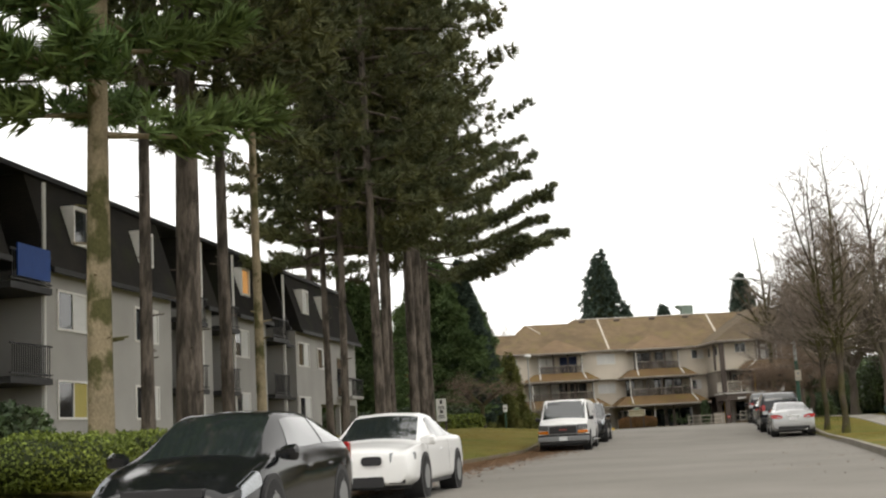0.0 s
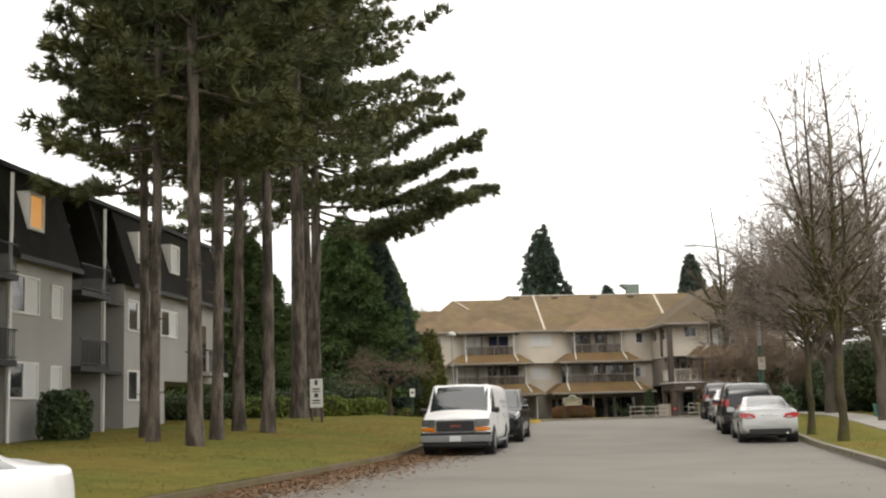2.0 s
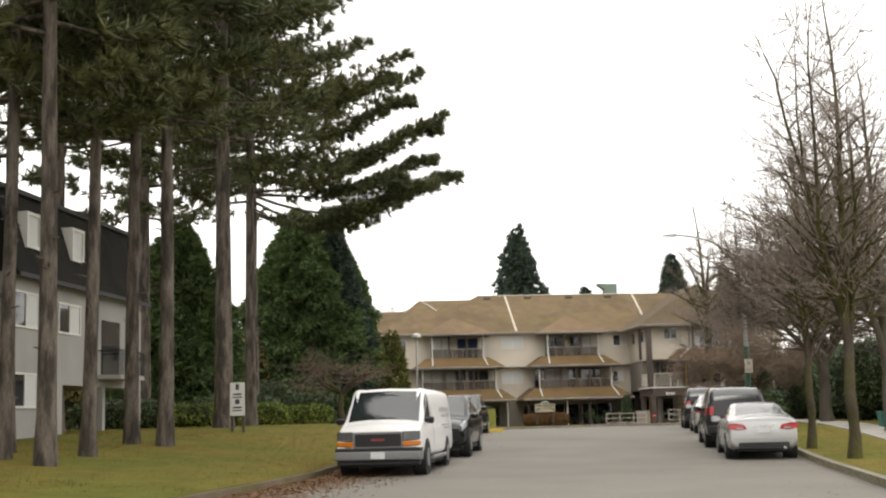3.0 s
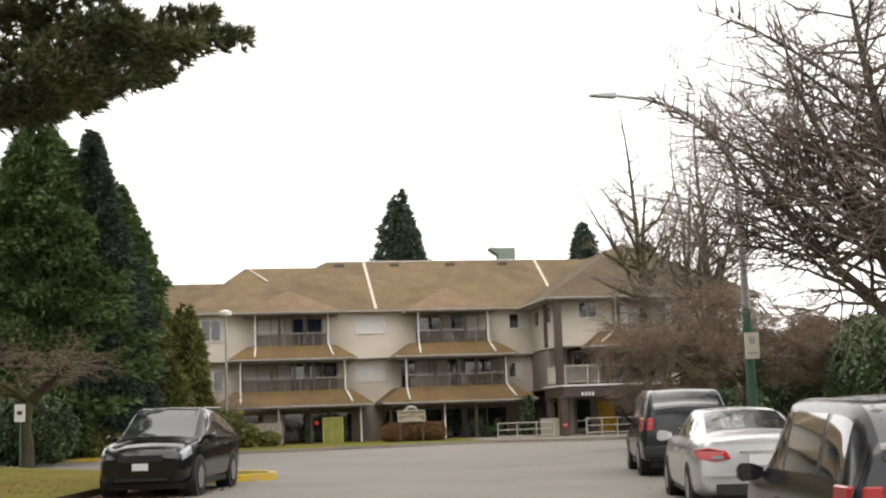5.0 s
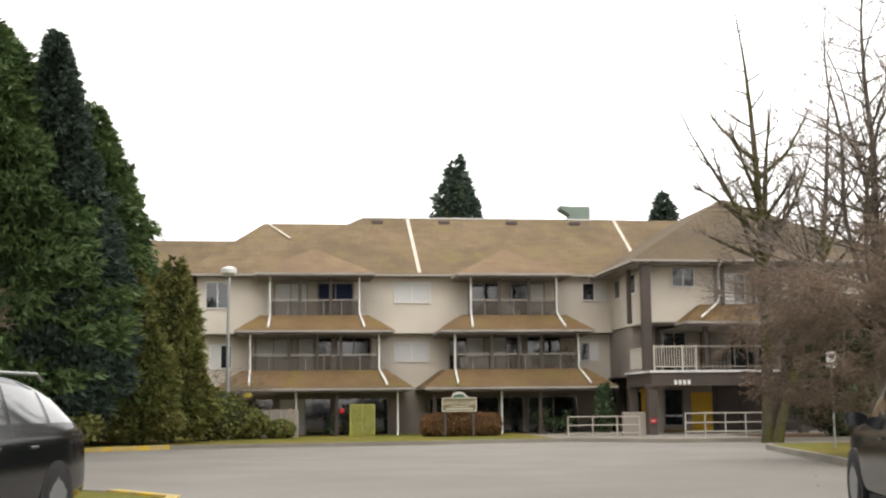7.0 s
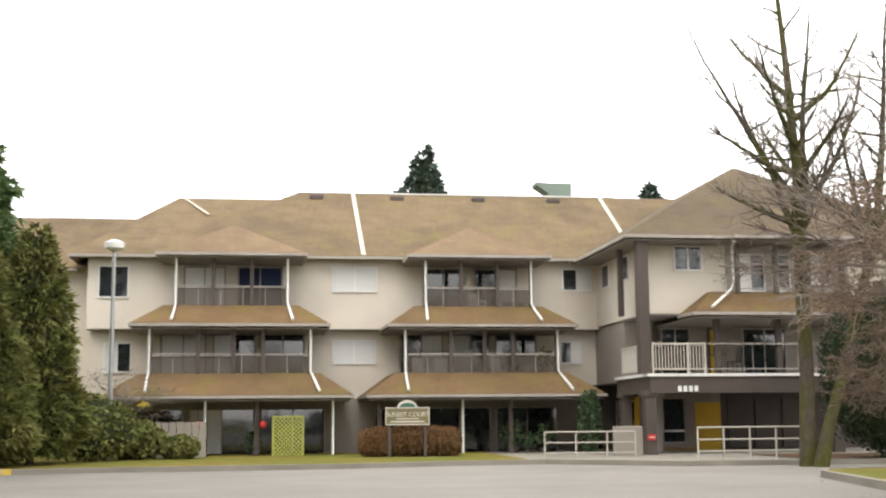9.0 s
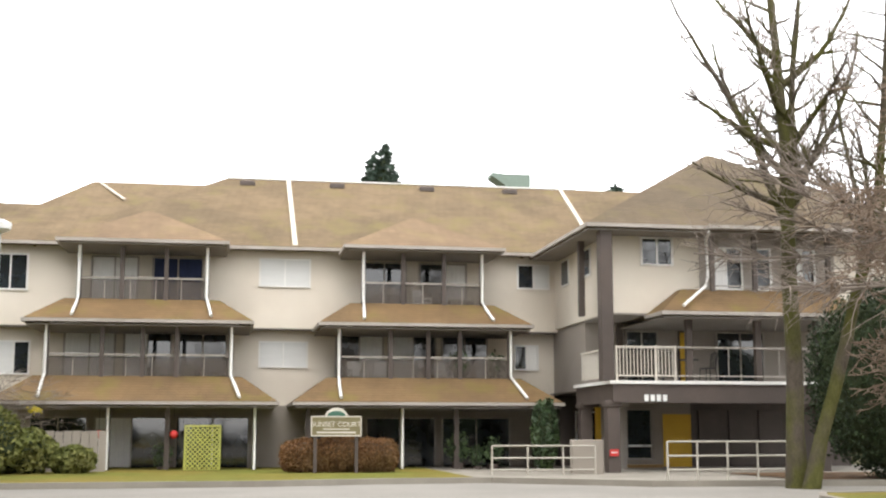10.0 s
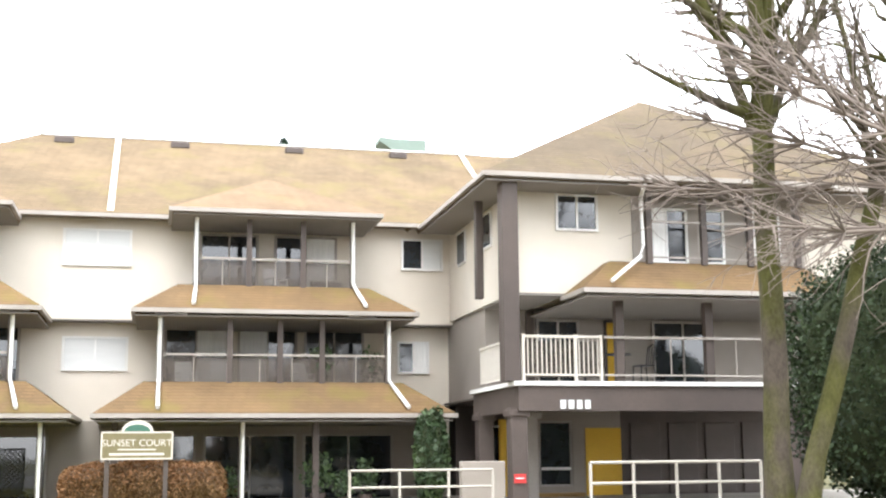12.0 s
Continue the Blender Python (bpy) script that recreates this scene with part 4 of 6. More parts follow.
def rounded(x0, x1, y0, y1, z0, z1, w, seg=3):
    bm = boxes((x0, x1, y0, y1, z0, z1))
    bmesh.ops.bevel(bm, geom=[e for e in bm.edges if abs(e.verts[0].co.y - e.verts[1].co.y) > .01], offset=w, segments=seg, affect="EDGES", profile=.5)
    return bm


def coupe_front(c, f, hw):
    for k in (-1, 1):
        a, b = sorted((k * .055, k * .42))
        part("grille_frame", rounded(a, b, f - .16, f + .02, .53, .70, .07), PAINT_WHITE, c)
        part("grille", rounded(a + .02, b - .02, f - .15, f + .032, .55, .685, .055), BLACK, c, "black kidney-shaped grille")
        part("headlight", (bent_box if k > 0 else mirror_bent)(.52, .86, f + .02, .26, .58, .73), HEADLAMP, c)
        part("fog_intake", rounded(*sorted((k * .48, k * .74)), f - .25, f - .02, .26, .38, .03), BLACK, c)
    part("lower_intake", rounded(-.42, .42, f - .2, f + .004, .22, .38, .04), BLACK, c)
    part("badge", tube(bmesh.new(), [(0, f - .07, .735), (0, f - .045, .765)], .042, 14), CHROME, c, "round plain badge")


def hatch_front(c, f, hw):
    part("grille", rounded(-.42, .42, f - .15, f - .005, .52, .60, .02), BLACK, c)
    part("lower_intake", rounded(-.6, .6, f - .25, f - .02, .24, .40, .04), BLACK, c)
    part("number_plate", boxes((-.15, .15, f - .03, f + .012, .38, .5)), PLATE, c)


def hatch_rear(c, f, hw):
    for sx in (0, 1):
        part("tail_light", flip_y((bent_box if not sx else mirror_bent)(.52, .83, f + .0, .16, .72, .95)), REDLAMP, c)
    part("number_plate", boxes((-.16, .16, -f - .02, -f + .1, .56, .68)), PLATE, c)


def van_front(c, f, hw):
    for sx in (0, 1):
        part("headlight", (bent_box if not sx else mirror_bent)(.57, .95, f + .075, .07, .76, .98), HEADDARK, c)
        part("indicator", (bent_box if not sx else mirror_bent)(.57, .96, f + .08, .075, .635, .755), AMBER, c)
    gr = part("grille_frame", rounded(-.58, .58, f - .2, f + .04, .60, .97, .06), CHROME_DULL, c, "grey-framed dark grille")
    part("grille", rounded(-.53, .53, f - .1, f + .055, .645, .925, .04), BLACK, gr)
    part("badge", rounded(-.15, .15, f + .05, f + .064, .765, .82, .01), BADGE, gr, "plain red badge")
    bp = part("bumper", bevelled(boxes((-.99, .99, f - .3, f + .1, .34, .54)), .05, 3), CHROME_DULL, c, "grey front bumper")
    part("bumper_pad", bevelled(boxes((-.985, .985, f - .3, f + .085, .535, .615)), .03, 2), BLACK, c)
    part("number_plate", boxes((-.16, .16, f + .1, f + .115, .37, .52)), PLATE, bp)
    part("air_dam", bevelled(boxes((-.94, .94, f - .3, f + .04, .22, .34)), .03), BLACK, c)
    for sx in (-1, 1):
        part("wiper", tube(bmesh.new(), [(sx * .3 - .35, f - .72, 1.14), (sx * .3 + .2, f - .80, 1.22)], .012, 5), BLACK, c)
        part("side_step", tube(bmesh.new(), [(sx * 1.02, f - 1.5, .34), (sx * 1.02, f - 3.9, .34)], .05, 8), CHROME_DULL, c)


def suv_front(c, f, hw):
    for k in (-1, 1):
        part("fog_light", tube(bmesh.new(), [(k * .60, f - .2, .46), (k * .60, f - .02, .46)], .06, 12), HEADLAMP, c)
    part("grille", rounded(-.42, .42, f - .15, f + .005, .70, .82, .03), BLACK, c)
    part("lower_intake", rounded(-.5, .5, f - .2, f - .01, .34, .52, .04), BLACK, c)
    part("number_plate", boxes((-.15, .15, f - .03, f + .02, .54, .67)), PLATE, c)


def lamp_prism(plan, z0, z1, side=1, top=0.0):
    """A lens with an outline in plan, mirrored by side; top leans its upper edge inward."""
    n = len(plan)
    pts = [(side * x, y, z0) for x, y in plan] + [(side * x * (1 - top), y, z1) for x, y in plan]
    return bevelled(solid(pts, [tuple(range(n))] + [tuple(range(n, 2 * n))] + [(i, (i + 1) % n, n + (i + 1) % n, n + i) for i in range(n)]), .012)


def sedan_rear(c, f, hw):
    for sx in (-1, 1):
        lens = [(.40, .735), (.60, .70), (.84, .735), (.885, .86), (.70, .885), (.46, .845)]
        n = len(lens)
        pts = [(sx * x, -f - .035 + max(x - .7, 0) * .35, z) for x, z in lens] + [(sx * x, -f + .10 + max(x - .7, 0) * 1.2, z) for x, z in lens]
        lamp = part("tail_light", bevelled(solid(pts, [tuple(range(n)), tuple(range(n, 2 * n))] + [(i, (i + 1) % n, n + (i + 1) % n, n + i) for i in range(n)]), .01), REDLAMP, c)
        part("reverse_light", rounded(*sorted((sx * .50, sx * .66)), -f - .046, -f, .735, .775, .012), HEADLAMP, lamp)
    part("chrome_strip", rounded(-.29, .29, -f - .025, -f + .03, .80, .835, .01), CHROME, c)
    part("boot_lip", rounded(-.66, .66, -f - .0, -f + .25, .925, .965, .015), PAINT_SILVER, c)
    part("number_plate", boxes((-.16, .16, -f - .03, -f + .02, .64, .78)), PLATE, c)
    part("bumper_line", rounded(-.72, .72, -f - .03, -f + .1, .50, .53, .01), PAINT_SILVER, c)
    part("diffuser", rounded(-.62, .62, -f - .01, -f + .2, .26, .40, .03), BLACK, c)
    part("exhaust", tube(bmesh.new(), [(.5, -f - .03, .27), (.5, -f + .2, .27)], .035, 10), CHROME, c)


def suv_rear(c, f, hw):
    for sx in (0, 1):
        part("tail_light", lamp_prism([(.68, -f - .02), (.80, -f - .0), (.90, -f + .10), (.935, -f + .34), (.8, -f + .36), (.68, -f + .2)], .92, 1.17, 1 if sx else -1, .04), REDLAMP, c)
    part("number_plate", boxes((-.16, .16, -f - .03, -f + .02, .82, .96)), PLATE, c)
    part("bumper", bevelled(boxes((-.86, .86, -f - .06, -f + .25, .40, .62)), .05, 2), BLACK, c)


def at_road(x, y, rz):
    return pose(x, y, gz(y), 0, 0, rz)


BADGE = material("faded_red_badge", (0.22, 0.05, 0.045), 0.6, vary=0.1, bump=0.0)
CHROME_DULL = material("dull_bumper_metal", (0.22, 0.225, 0.23), 0.45, 0.5, vary=0.1, bump=0.05)
FADED = material("faded_grey_lettering", (0.42, 0.42, 0.43), 0.6, vary=0.1, bump=0.0)
HEADDARK = material("smoked_headlamp_lens", (0.12, 0.125, 0.13), 0.2, 0.3, vary=0.3, scale=9, fine=30, bump=0.1, coat=0.6)
car("glossy black hatchback parked by the lawn hedge", "car", PAINT_BLACK, at_road(-26.42, -104.2, 167) @ Matrix.Diagonal((.97, .9, 1, 1)), 4.4, 1.78,
    [(-2.2, .45, .75, .95, .68, .5), (-2.1, .3, .92, 1.1, .82, .58), (-1.6, .2, .98, 1.28, .88, .57), (-.8, .2, .97, 1.40, .89, .59), (0, .2, .94, 1.42, .89, .59), (.4, .2, .93, 1.35, .89, .58), (1.3, .2, .86, .92, .88, .68), (1.75, .22, .73, .78, .86, .62), (2.1, .26, .58, .63, .78, .55), (2.2, .34, .48, .52, .62, .42)],
    ((1.15, 2.6), ((1.9, 3.1, .35, 0), (3.2, 5.35, 0, -.55)), (4.95, 5.95)), (1.4, -1.3), .32, hatch_front, hatch_rear, zs=.94, lamps=(("headlight", HEADLAMP, 6.9, 8.0, 2.5, 3.45, -.1, -.35),))
car("white two-door coupe with black grilles parked by the lawn", "car", PAINT_WHITE, at_road(-24.78, -96.6, 167), 4.6, 1.80,
    [(-2.3, .48, .75, .9, .7, .5), (-2.2, .3, .9, .98, .84, .64), (-1.8, .2, .92, 1.0, .9, .68), (-1.5, .2, .92, 1.06, .9, .62), (-.7, .2, .91, 1.32, .9, .59), (-.1, .2, .90, 1.37, .9, .59), (.2, .2, .89, 1.33, .9, .59), (1.0, .2, .87, .93, .9, .7), (1.65, .22, .83, .87, .89, .68), (2.14, .24, .77, .82, .85, .66), (2.28, .28, .70, .76, .80, .60), (2.3, .34, .60, .66, .74, .54)],
    ((3.1, 4.0), ((3.3, 4.1, .45, 0), (4.2, 6.45, 0, -.45)), (6.05, 6.97)), (1.42, -1.38), .33, coupe_front, zs=.99, lines=((7.2, 7.22, 1.3, 3.4), (4.15, 4.17, 1.3, 3.2)))
van = car("white cargo van with a dark grille and amber indicators", "van", PAINT_VAN, at_road(-17.65, -67.4, 167), 5.7, 2.0,
          [(-2.85, .5, 1.15, 1.84, .93, .80), (-2.78, .38, 1.2, 1.92, .98, .84), (-1.0, .36, 1.2, 1.95, 1.0, .85), (1.0, .36, 1.2, 1.95, 1.0, .85), (1.4, .36, 1.2, 1.90, 1.0, .84), (2.15, .38, 1.14, 1.21, .98, .88), (2.55, .42, 1.04, 1.12, .97, .84), (2.8, .44, .93, 1.02, .95, .82), (2.85, .46, .82, .92, .93, .80)],
          ((0, 0), ((3.15, 4.9, .1, -.55),), (4.02, 4.97)), (1.95, -1.55), .37, van_front, mirrors=BLACK, lines=((2.9, 2.92, 1.2, 3.8), (1.3, 1.32, 1.2, 3.8)))
black_suv = car("black compact sport utility vehicle with roof rails, parked at the kerb", "car", PAINT_BLACK, at_road(-13.4, -44.3, 167), 4.6, 1.84,
    [(-2.3, .5, .95, 1.08, .76, .62), (-2.2, .32, 1.06, 1.18, .87, .62), (-1.75, .26, 1.12, 1.47, .92, .64), (-.9, .25, 1.11, 1.63, .92, .68), (0, .25, 1.1, 1.69, .92, .70), (.35, .25, 1.08, 1.64, .92, .69), (1.15, .25, 1.04, 1.11, .92, .76), (1.7, .27, .98, 1.02, .89, .72), (2.1, .3, .86, .92, .82, .64), (2.3, .4, .74, .8, .72, .5)],
    ((.4, 1.8), ((1.25, 2.6, .35, 0), (2.7, 3.6, 0, 0), (3.7, 5.5, 0, -.5)), (5.0, 5.95)), (1.42, -1.35), .36, suv_front, rails=(.1, -1.5, 1.62, .64), lamps=(("headlight", HEADLAMP, 7.3, 8.5, 2.5, 3.4, 0, -.2),))
sedan = car("silver four-door sedan with red tail lights", "car", PAINT_SILVER, at_road(-8.0, -65.9, -14), 4.5, 1.75,
    [(-2.25, .42, .74, .92, .74, .60), (-2.2, .3, .92, 1.04, .83, .68), (-1.75, .2, .98, 1.07, .87, .70), (-1.5, .2, .98, 1.11, .875, .66), (-.75, .2, .98, 1.37, .875, .58), (-.1, .2, .97, 1.42, .875, .59), (.3, .2, .95, 1.38, .875, .58), (1.2, .2, .93, .98, .87, .70), (1.7, .22, .84, .88, .85, .66), (2.1, .25, .68, .74, .78, .6), (2.25, .36, .55, .6, .62, .45)],
    ((3.02, 4.0), ((3.3, 4.5, .4, 0), (4.58, 6.4, 0, -.5)), (6.05, 6.95)), (1.38, -1.32), .31, None, sedan_rear, zs=.985)
grey_suv = car("dark grey sport utility vehicle with a tall glazed tail", "car", PAINT_GREY, at_road(-2.75, -44.8, -14), 4.5, 1.82,
    [(-2.25, .5, 1.05, 1.25, .80, .68), (-2.2, .32, 1.12, 1.45, .88, .70), (-1.95, .28, 1.13, 1.66, .91, .70), (-1.5, .25, 1.13, 1.73, .91, .70), (0, .25, 1.1, 1.75, .91, .70), (.35, .25, 1.08, 1.68, .91, .69), (1.1, .25, 1.04, 1.12, .91, .76), (1.7, .27, .98, 1.02, .88, .7), (2.05, .3, .86, .92, .82, .62), (2.25, .4, .74, .8, .72, .5)],
    ((.5, 2.4), ((1.9, 3.1, .2, 0), (3.2, 3.9, 0, 0), (3.98, 5.5, 0, -.5)), (5.0, 5.95)), (1.38, -1.3), .36, None, suv_rear)
# second copies of three parked cars, added to suit other stretches of the street
for proto, x, y, rz in ((black_suv, -15.9, -61.3, 167), (grey_suv, -6.9, -60.8, -14), (sedan, -4.7, -52.5, -14)):
    copy_thing(proto, at_road(x, y, rz))
# faint lettering on the van's side, kept as bars
for y0, y1, z0, z1, x in ((-2.2, -.6, 1.42, 1.52, .955), (-2.2, -1.0, 1.30, 1.34, .972), (-2.2, -.8, 1.06, 1.10, .992), (-2.2, -1.2, .98, 1.02, .996)):
    part("lettering_bar", boxes((-x - .012, -x + .03, y0, y1, z0, z1)), FADED, van)

# ---- signs, lamps and rails ----
def post_sign(name, label, x, y, base, h, w, hh, mat, r=.03, turn=-12, bars=(), pole=GALV):
    s = thing(name, label, "sign", pose(x, y, base, 0, 0, turn))
    part("post", tube(bmesh.new(), [(0, 0, -.1), (0, 0, h)], r, 8), pole, s, smooth=60)
    p = part("panel", bevelled(boxes((-w / 2, w / 2, -r - .02, -r - .005, h - hh, h)), .004), mat, s)
    for z, ww, k in bars:
        part("print", boxes((-ww / 2, ww / 2, -r - .026, -r - .02, z - k, z + k)), INK, p)
    return s


lawn_sign = thing("lawn_sign", "white notice board on two posts on the lawn", "sign", pose(-22.45, -55.5, gz(-55.5) + .5, 0, 0, -14))
for sx in (-.2, .2):
    part("post", boxes((sx - .04, sx + .04, -.04, .04, -.1, 1.5)), BROWN, lawn_sign)
lp = part("panel", bevelled(boxes((-.26, .26, -.07, -.04, .62, 1.75)), .01), WHITE_SIGN, lawn_sign)
for z, w, k in ((1.6, .12, .1), (1.35, .3, .03), (1.25, .34, .02), (1.1, .16, .08), (.9, .3, .03), (.8, .34, .02)):
    part("print", boxes((-w / 2, w / 2, -.076, -.07, z - k, z + k)), INK, lp)
post_sign("parking_sign", "small white parking sign on a thin green post", -17.6, -37.0, gz(-37) + .1, 1.9, .28, .45, WHITE_SIGN, bars=((1.68, .14, .05),), pole=GREENMETAL)
post_sign("drive_sign", "small white sign at the far kerb", 4.6, -25.6, gz(-26) + .1, 2.6, .27, .43, WHITE_SIGN, bars=((2.47, .14, .05), (2.3, .19, .015)))
CREAM_SIGN = material("cream_sign_sheet", (0.72, 0.66, 0.55), 0.5, vary=0.08, scale=4, fine=30, bump=0.0)
street_lamp = thing("street_lamp", "tall street lamp with a curved arm and a green base", "street lamp", pose(.52, -41.6, gz(-42) + .12, 0, 0, 8))
part("pole", tube(bmesh.new(), [(0, 0, 0), (0, 0, 3.6)], [.13, .11], 12), GREENMETAL, street_lamp, "green lower pole", 60)
part("pole", tube(bmesh.new(), [(0, 0, 3.6), (0, 0, 6.20), (-.06, 0, 7.0), (-.32, 0, 7.75), (-.85, 0, 8.3), (-1.6, 0, 8.68), (-2.5, 0, 8.88), (-3.3, 0, 8.93)], [.10, .075, .07, .065, .055, .05, .045, .04], 10), GALV, street_lamp, "grey upper pole bending into an arm", 60)
part("lamp_head", bevelled(solid([(-3.3, -.12, 8.86), (-4.0, -.09, 8.87), (-4.0, .09, 8.87), (-3.3, .12, 8.86), (-3.3, -.1, 9.01), (-4.0, -.05, 8.94), (-4.0, .05, 8.94), (-3.3, .1, 9.01)], [(3, 2, 1, 0), (4, 5, 6, 7), (0, 1, 5, 4), (1, 2, 6, 5), (2, 3, 7, 6), (3, 0, 4, 7)]), .02), GALV, street_lamp)
sp = part("sign_panel", boxes((-.2, .2, -.16, -.14, 2.35, 3.0)), CREAM_SIGN, street_lamp, "cream parking notice")
part("print", boxes((-.08, .08, -.168, -.16, 2.72, 2.88)), FADED, sp)
part("print", boxes((-.14, .14, -.168, -.16, 2.47, 2.52)), FADED, sp)
entrance_lamp = thing("entrance_lamp", "slim grey lamp post with a white disc lamp", "street lamp", pose(-12.4, -4.3, .35))
part("pole", tube(bmesh.new(), [(0, 0, -.2), (0, 0, 7.1)], [.09, .06], 10), GALV, entrance_lamp, smooth=60)
part("lamp_head", tube(bmesh.new(), [(0, 0, 7.0), (0, 0, 7.12), (0, 0, 7.3), (0, 0, 7.4)], [.1, .32, .34, .12], 18), WHITE_SIGN, entrance_lamp, smooth=40)


PIPE = material("taupe_pipe_paint", (0.42, 0.39, 0.335), 0.55, vary=0.1, scale=2, fine=30, bump=0.04, second=(0.32, 0.28, 0.23), mix=0.4)


def pipe_rail(label, pts, base, h=1.05, rails=(1.05, .7, .36)):
    """Posts at the points and three pipes between them."""
    r = thing("handrail", label, "railing")
    for x, y in pts:
        part("post", tube(bmesh.new(), [(x, y, base - .1), (x, y, base + h)], .03, 8), PIPE, r, smooth=60)
    for z in rails:
        part("rail", tube(bmesh.new(), [(x, y, base + z) for x, y in pts], .026, 8), PIPE, r, smooth=60)
    return r


pipe_rail("pale taupe pipe railing along the entrance ramp", [(1.85, -6.0), (2.9, -6.05), (3.95, -6.1), (4.9, -6.15)], .18)
pipe_rail("pale taupe pipe railing beside the drop-off", [(5.12, -11.6), (5.9, -11.6), (6.7, -11.6), (7.5, -11.6), (8.3, -11.6)], .34)
ramp = thing("planter_wall", "low taupe stucco wall beside the entrance ramp", "wall")
part("wall", bevelled(boxes((4.4, 5.4, -5.4, -5.2, .1, 1.4)), .02), TAUPE, ramp)
stop_sign = thing("red_notice", "small red notice on the entrance column", "sign", pose(5.98, -4.58, .9))
part("panel", boxes((-.14, .14, -.02, 0, 0, .2)), RED, stop_sign)
part("print", boxes((-.1, .1, -.026, -.02, .09, .12)), WHITE_SIGN, stop_sign)

SIGNBOARD = material("olive_brown_board", (0.17, 0.145, 0.075), 0.7, vary=0.15, scale=4, fine=30, bump=0.1)
court_sign = thing("building_sign", "carved brown sign board with cream lettering and green arched top", "sign", pose(-2.5, -4.0, .3))
for sx in (-.62, .62):
    part("post", boxes((sx - .05, sx + .05, -.02, .08, -.1, 1.7)), BROWN, court_sign)
bd = part("board", bevelled(boxes((-.74, .74, -.06, -.02, 1.22, 1.78)), .01), SIGNBOARD, court_sign, "olive-brown board with a cream border")
part("border", boxes((-.76, .76, -.07, -.055, 1.20, 1.235), (-.76, .76, -.07, -.055, 1.765, 1.80), (-.76, -.725, -.069, -.055, 1.235, 1.765), (.725, .76, -.069, -.055, 1.235, 1.765)), RAILING, bd)
arch_pts = [(math.cos(t) * .34, -.06, 1.79 + math.sin(t) * .26) for t in np.linspace(0, math.pi, 13)]
arch = solid(arch_pts + [(x, -.02, z) for x, _, z in arch_pts], [tuple(range(13))] + [tuple(range(25, 12, -1))] + [(i, i + 1, i + 14, i + 13) for i in range(12)] + [(12, 0, 13, 25)])
part("arched_top", arch, RAILING, bd)
arch = solid([(x * .82, -.075, 1.80 + (z - 1.79) * .6) for x, _, z in arch_pts] + [(x * .82, -.06, 1.80 + (z - 1.79) * .6) for x, _, z in arch_pts], [tuple(range(13))] + [(i, i + 1, i + 14, i + 13) for i in range(12)])
part("hill_relief", arch, GREENMETAL, bd)
for word, x, z, size in (("SUNSET COURT", 0, 1.49, .205),):
    cu = bpy.data.curves.new("lettering", "FONT")
    cu.body, cu.size, cu.extrude, cu.align_x = word, size, .004, "CENTER"
    tmp = new("lettering_curve", cu)
    dg = bpy.context.evaluated_depsgraph_get()
    me = bpy.data.meshes.new_from_object(tmp.evaluated_get(dg))
    bpy.data.objects.remove(tmp)
    tx = new("lettering", me)
    me.materials.clear()
    me.materials.append(RAILING)
    tx.parent = bd
    tx.matrix_local = Matrix.Translation((x, -.066, z)) @ Matrix.Rotation(math.pi / 2, 4, "X")
part("small_print", boxes((-.4, .4, -.066, -.06, 1.40, 1.43), (-.58, .58, -.066, -.06, 1.29, 1.34)), RAILING, bd)

# lattice screen, ground-floor clutter
lattice = thing("lattice_screen", "yellow-green wooden lattice screen on a patio", "screen", pose(-6.5, -.6, .2))
part("frame", boxes((-.58, -.52, -.03, .03, 0, 1.65), (.52, .58, -.03, .03, 0, 1.65), (-.52, .52, -.03, .03, 1.58, 1.65), (-.52, .52, -.03, .03, 0, .07)), LATTICE, lattice)
for s in (-1, 1):
    for k in range(-9, 15):
        c0 = k * .13 - .3
        seg = []
        for t in np.linspace(-.52, .52, 40):
            z = .8 + s * t * 1.0 + (k - 3) * .15
            if .07 < z < 1.58:
                seg.append((t, z))
        if len(seg) > 2:
            (xa, za), (xb, zb) = seg[0], seg[-1]
            part("slat", solid([(xa, s * .008 - .004, za - .03), (xb, s * .008 - .004, zb - .03), (xb, s * .008 - .004, zb + .03), (xa, s * .008 - .004, za + .03), (xa, s * .008 + .004, za - .03), (xb, s * .008 + .004, zb - .03), (xb, s * .008 + .004, zb + .03), (xa, s * .008 + .004, za + .03)],
                               [(3, 2, 1, 0), (4, 5, 6, 7), (0, 1, 5, 4), (1, 2, 6, 5), (2, 3, 7, 6), (3, 0, 4, 7)]), LATTICE, lattice)
low_wall = thing("patio_fence", "low tan board fence before the patios", "fence", pose(-10.3, -1.6, .2))
for k in range(12):
    part("board", boxes((-2.2 + k * .26, -1.96 + k * .26, -.02, .02, 0, 1.45 + .01 * (k % 3))), TAUPE, low_wall)
part("rail", boxes((-2.2, .9, .02, .07, .25, .35), (-2.2, .9, .02, .07, 1.0, 1.1)), FASCIA, low_wall)


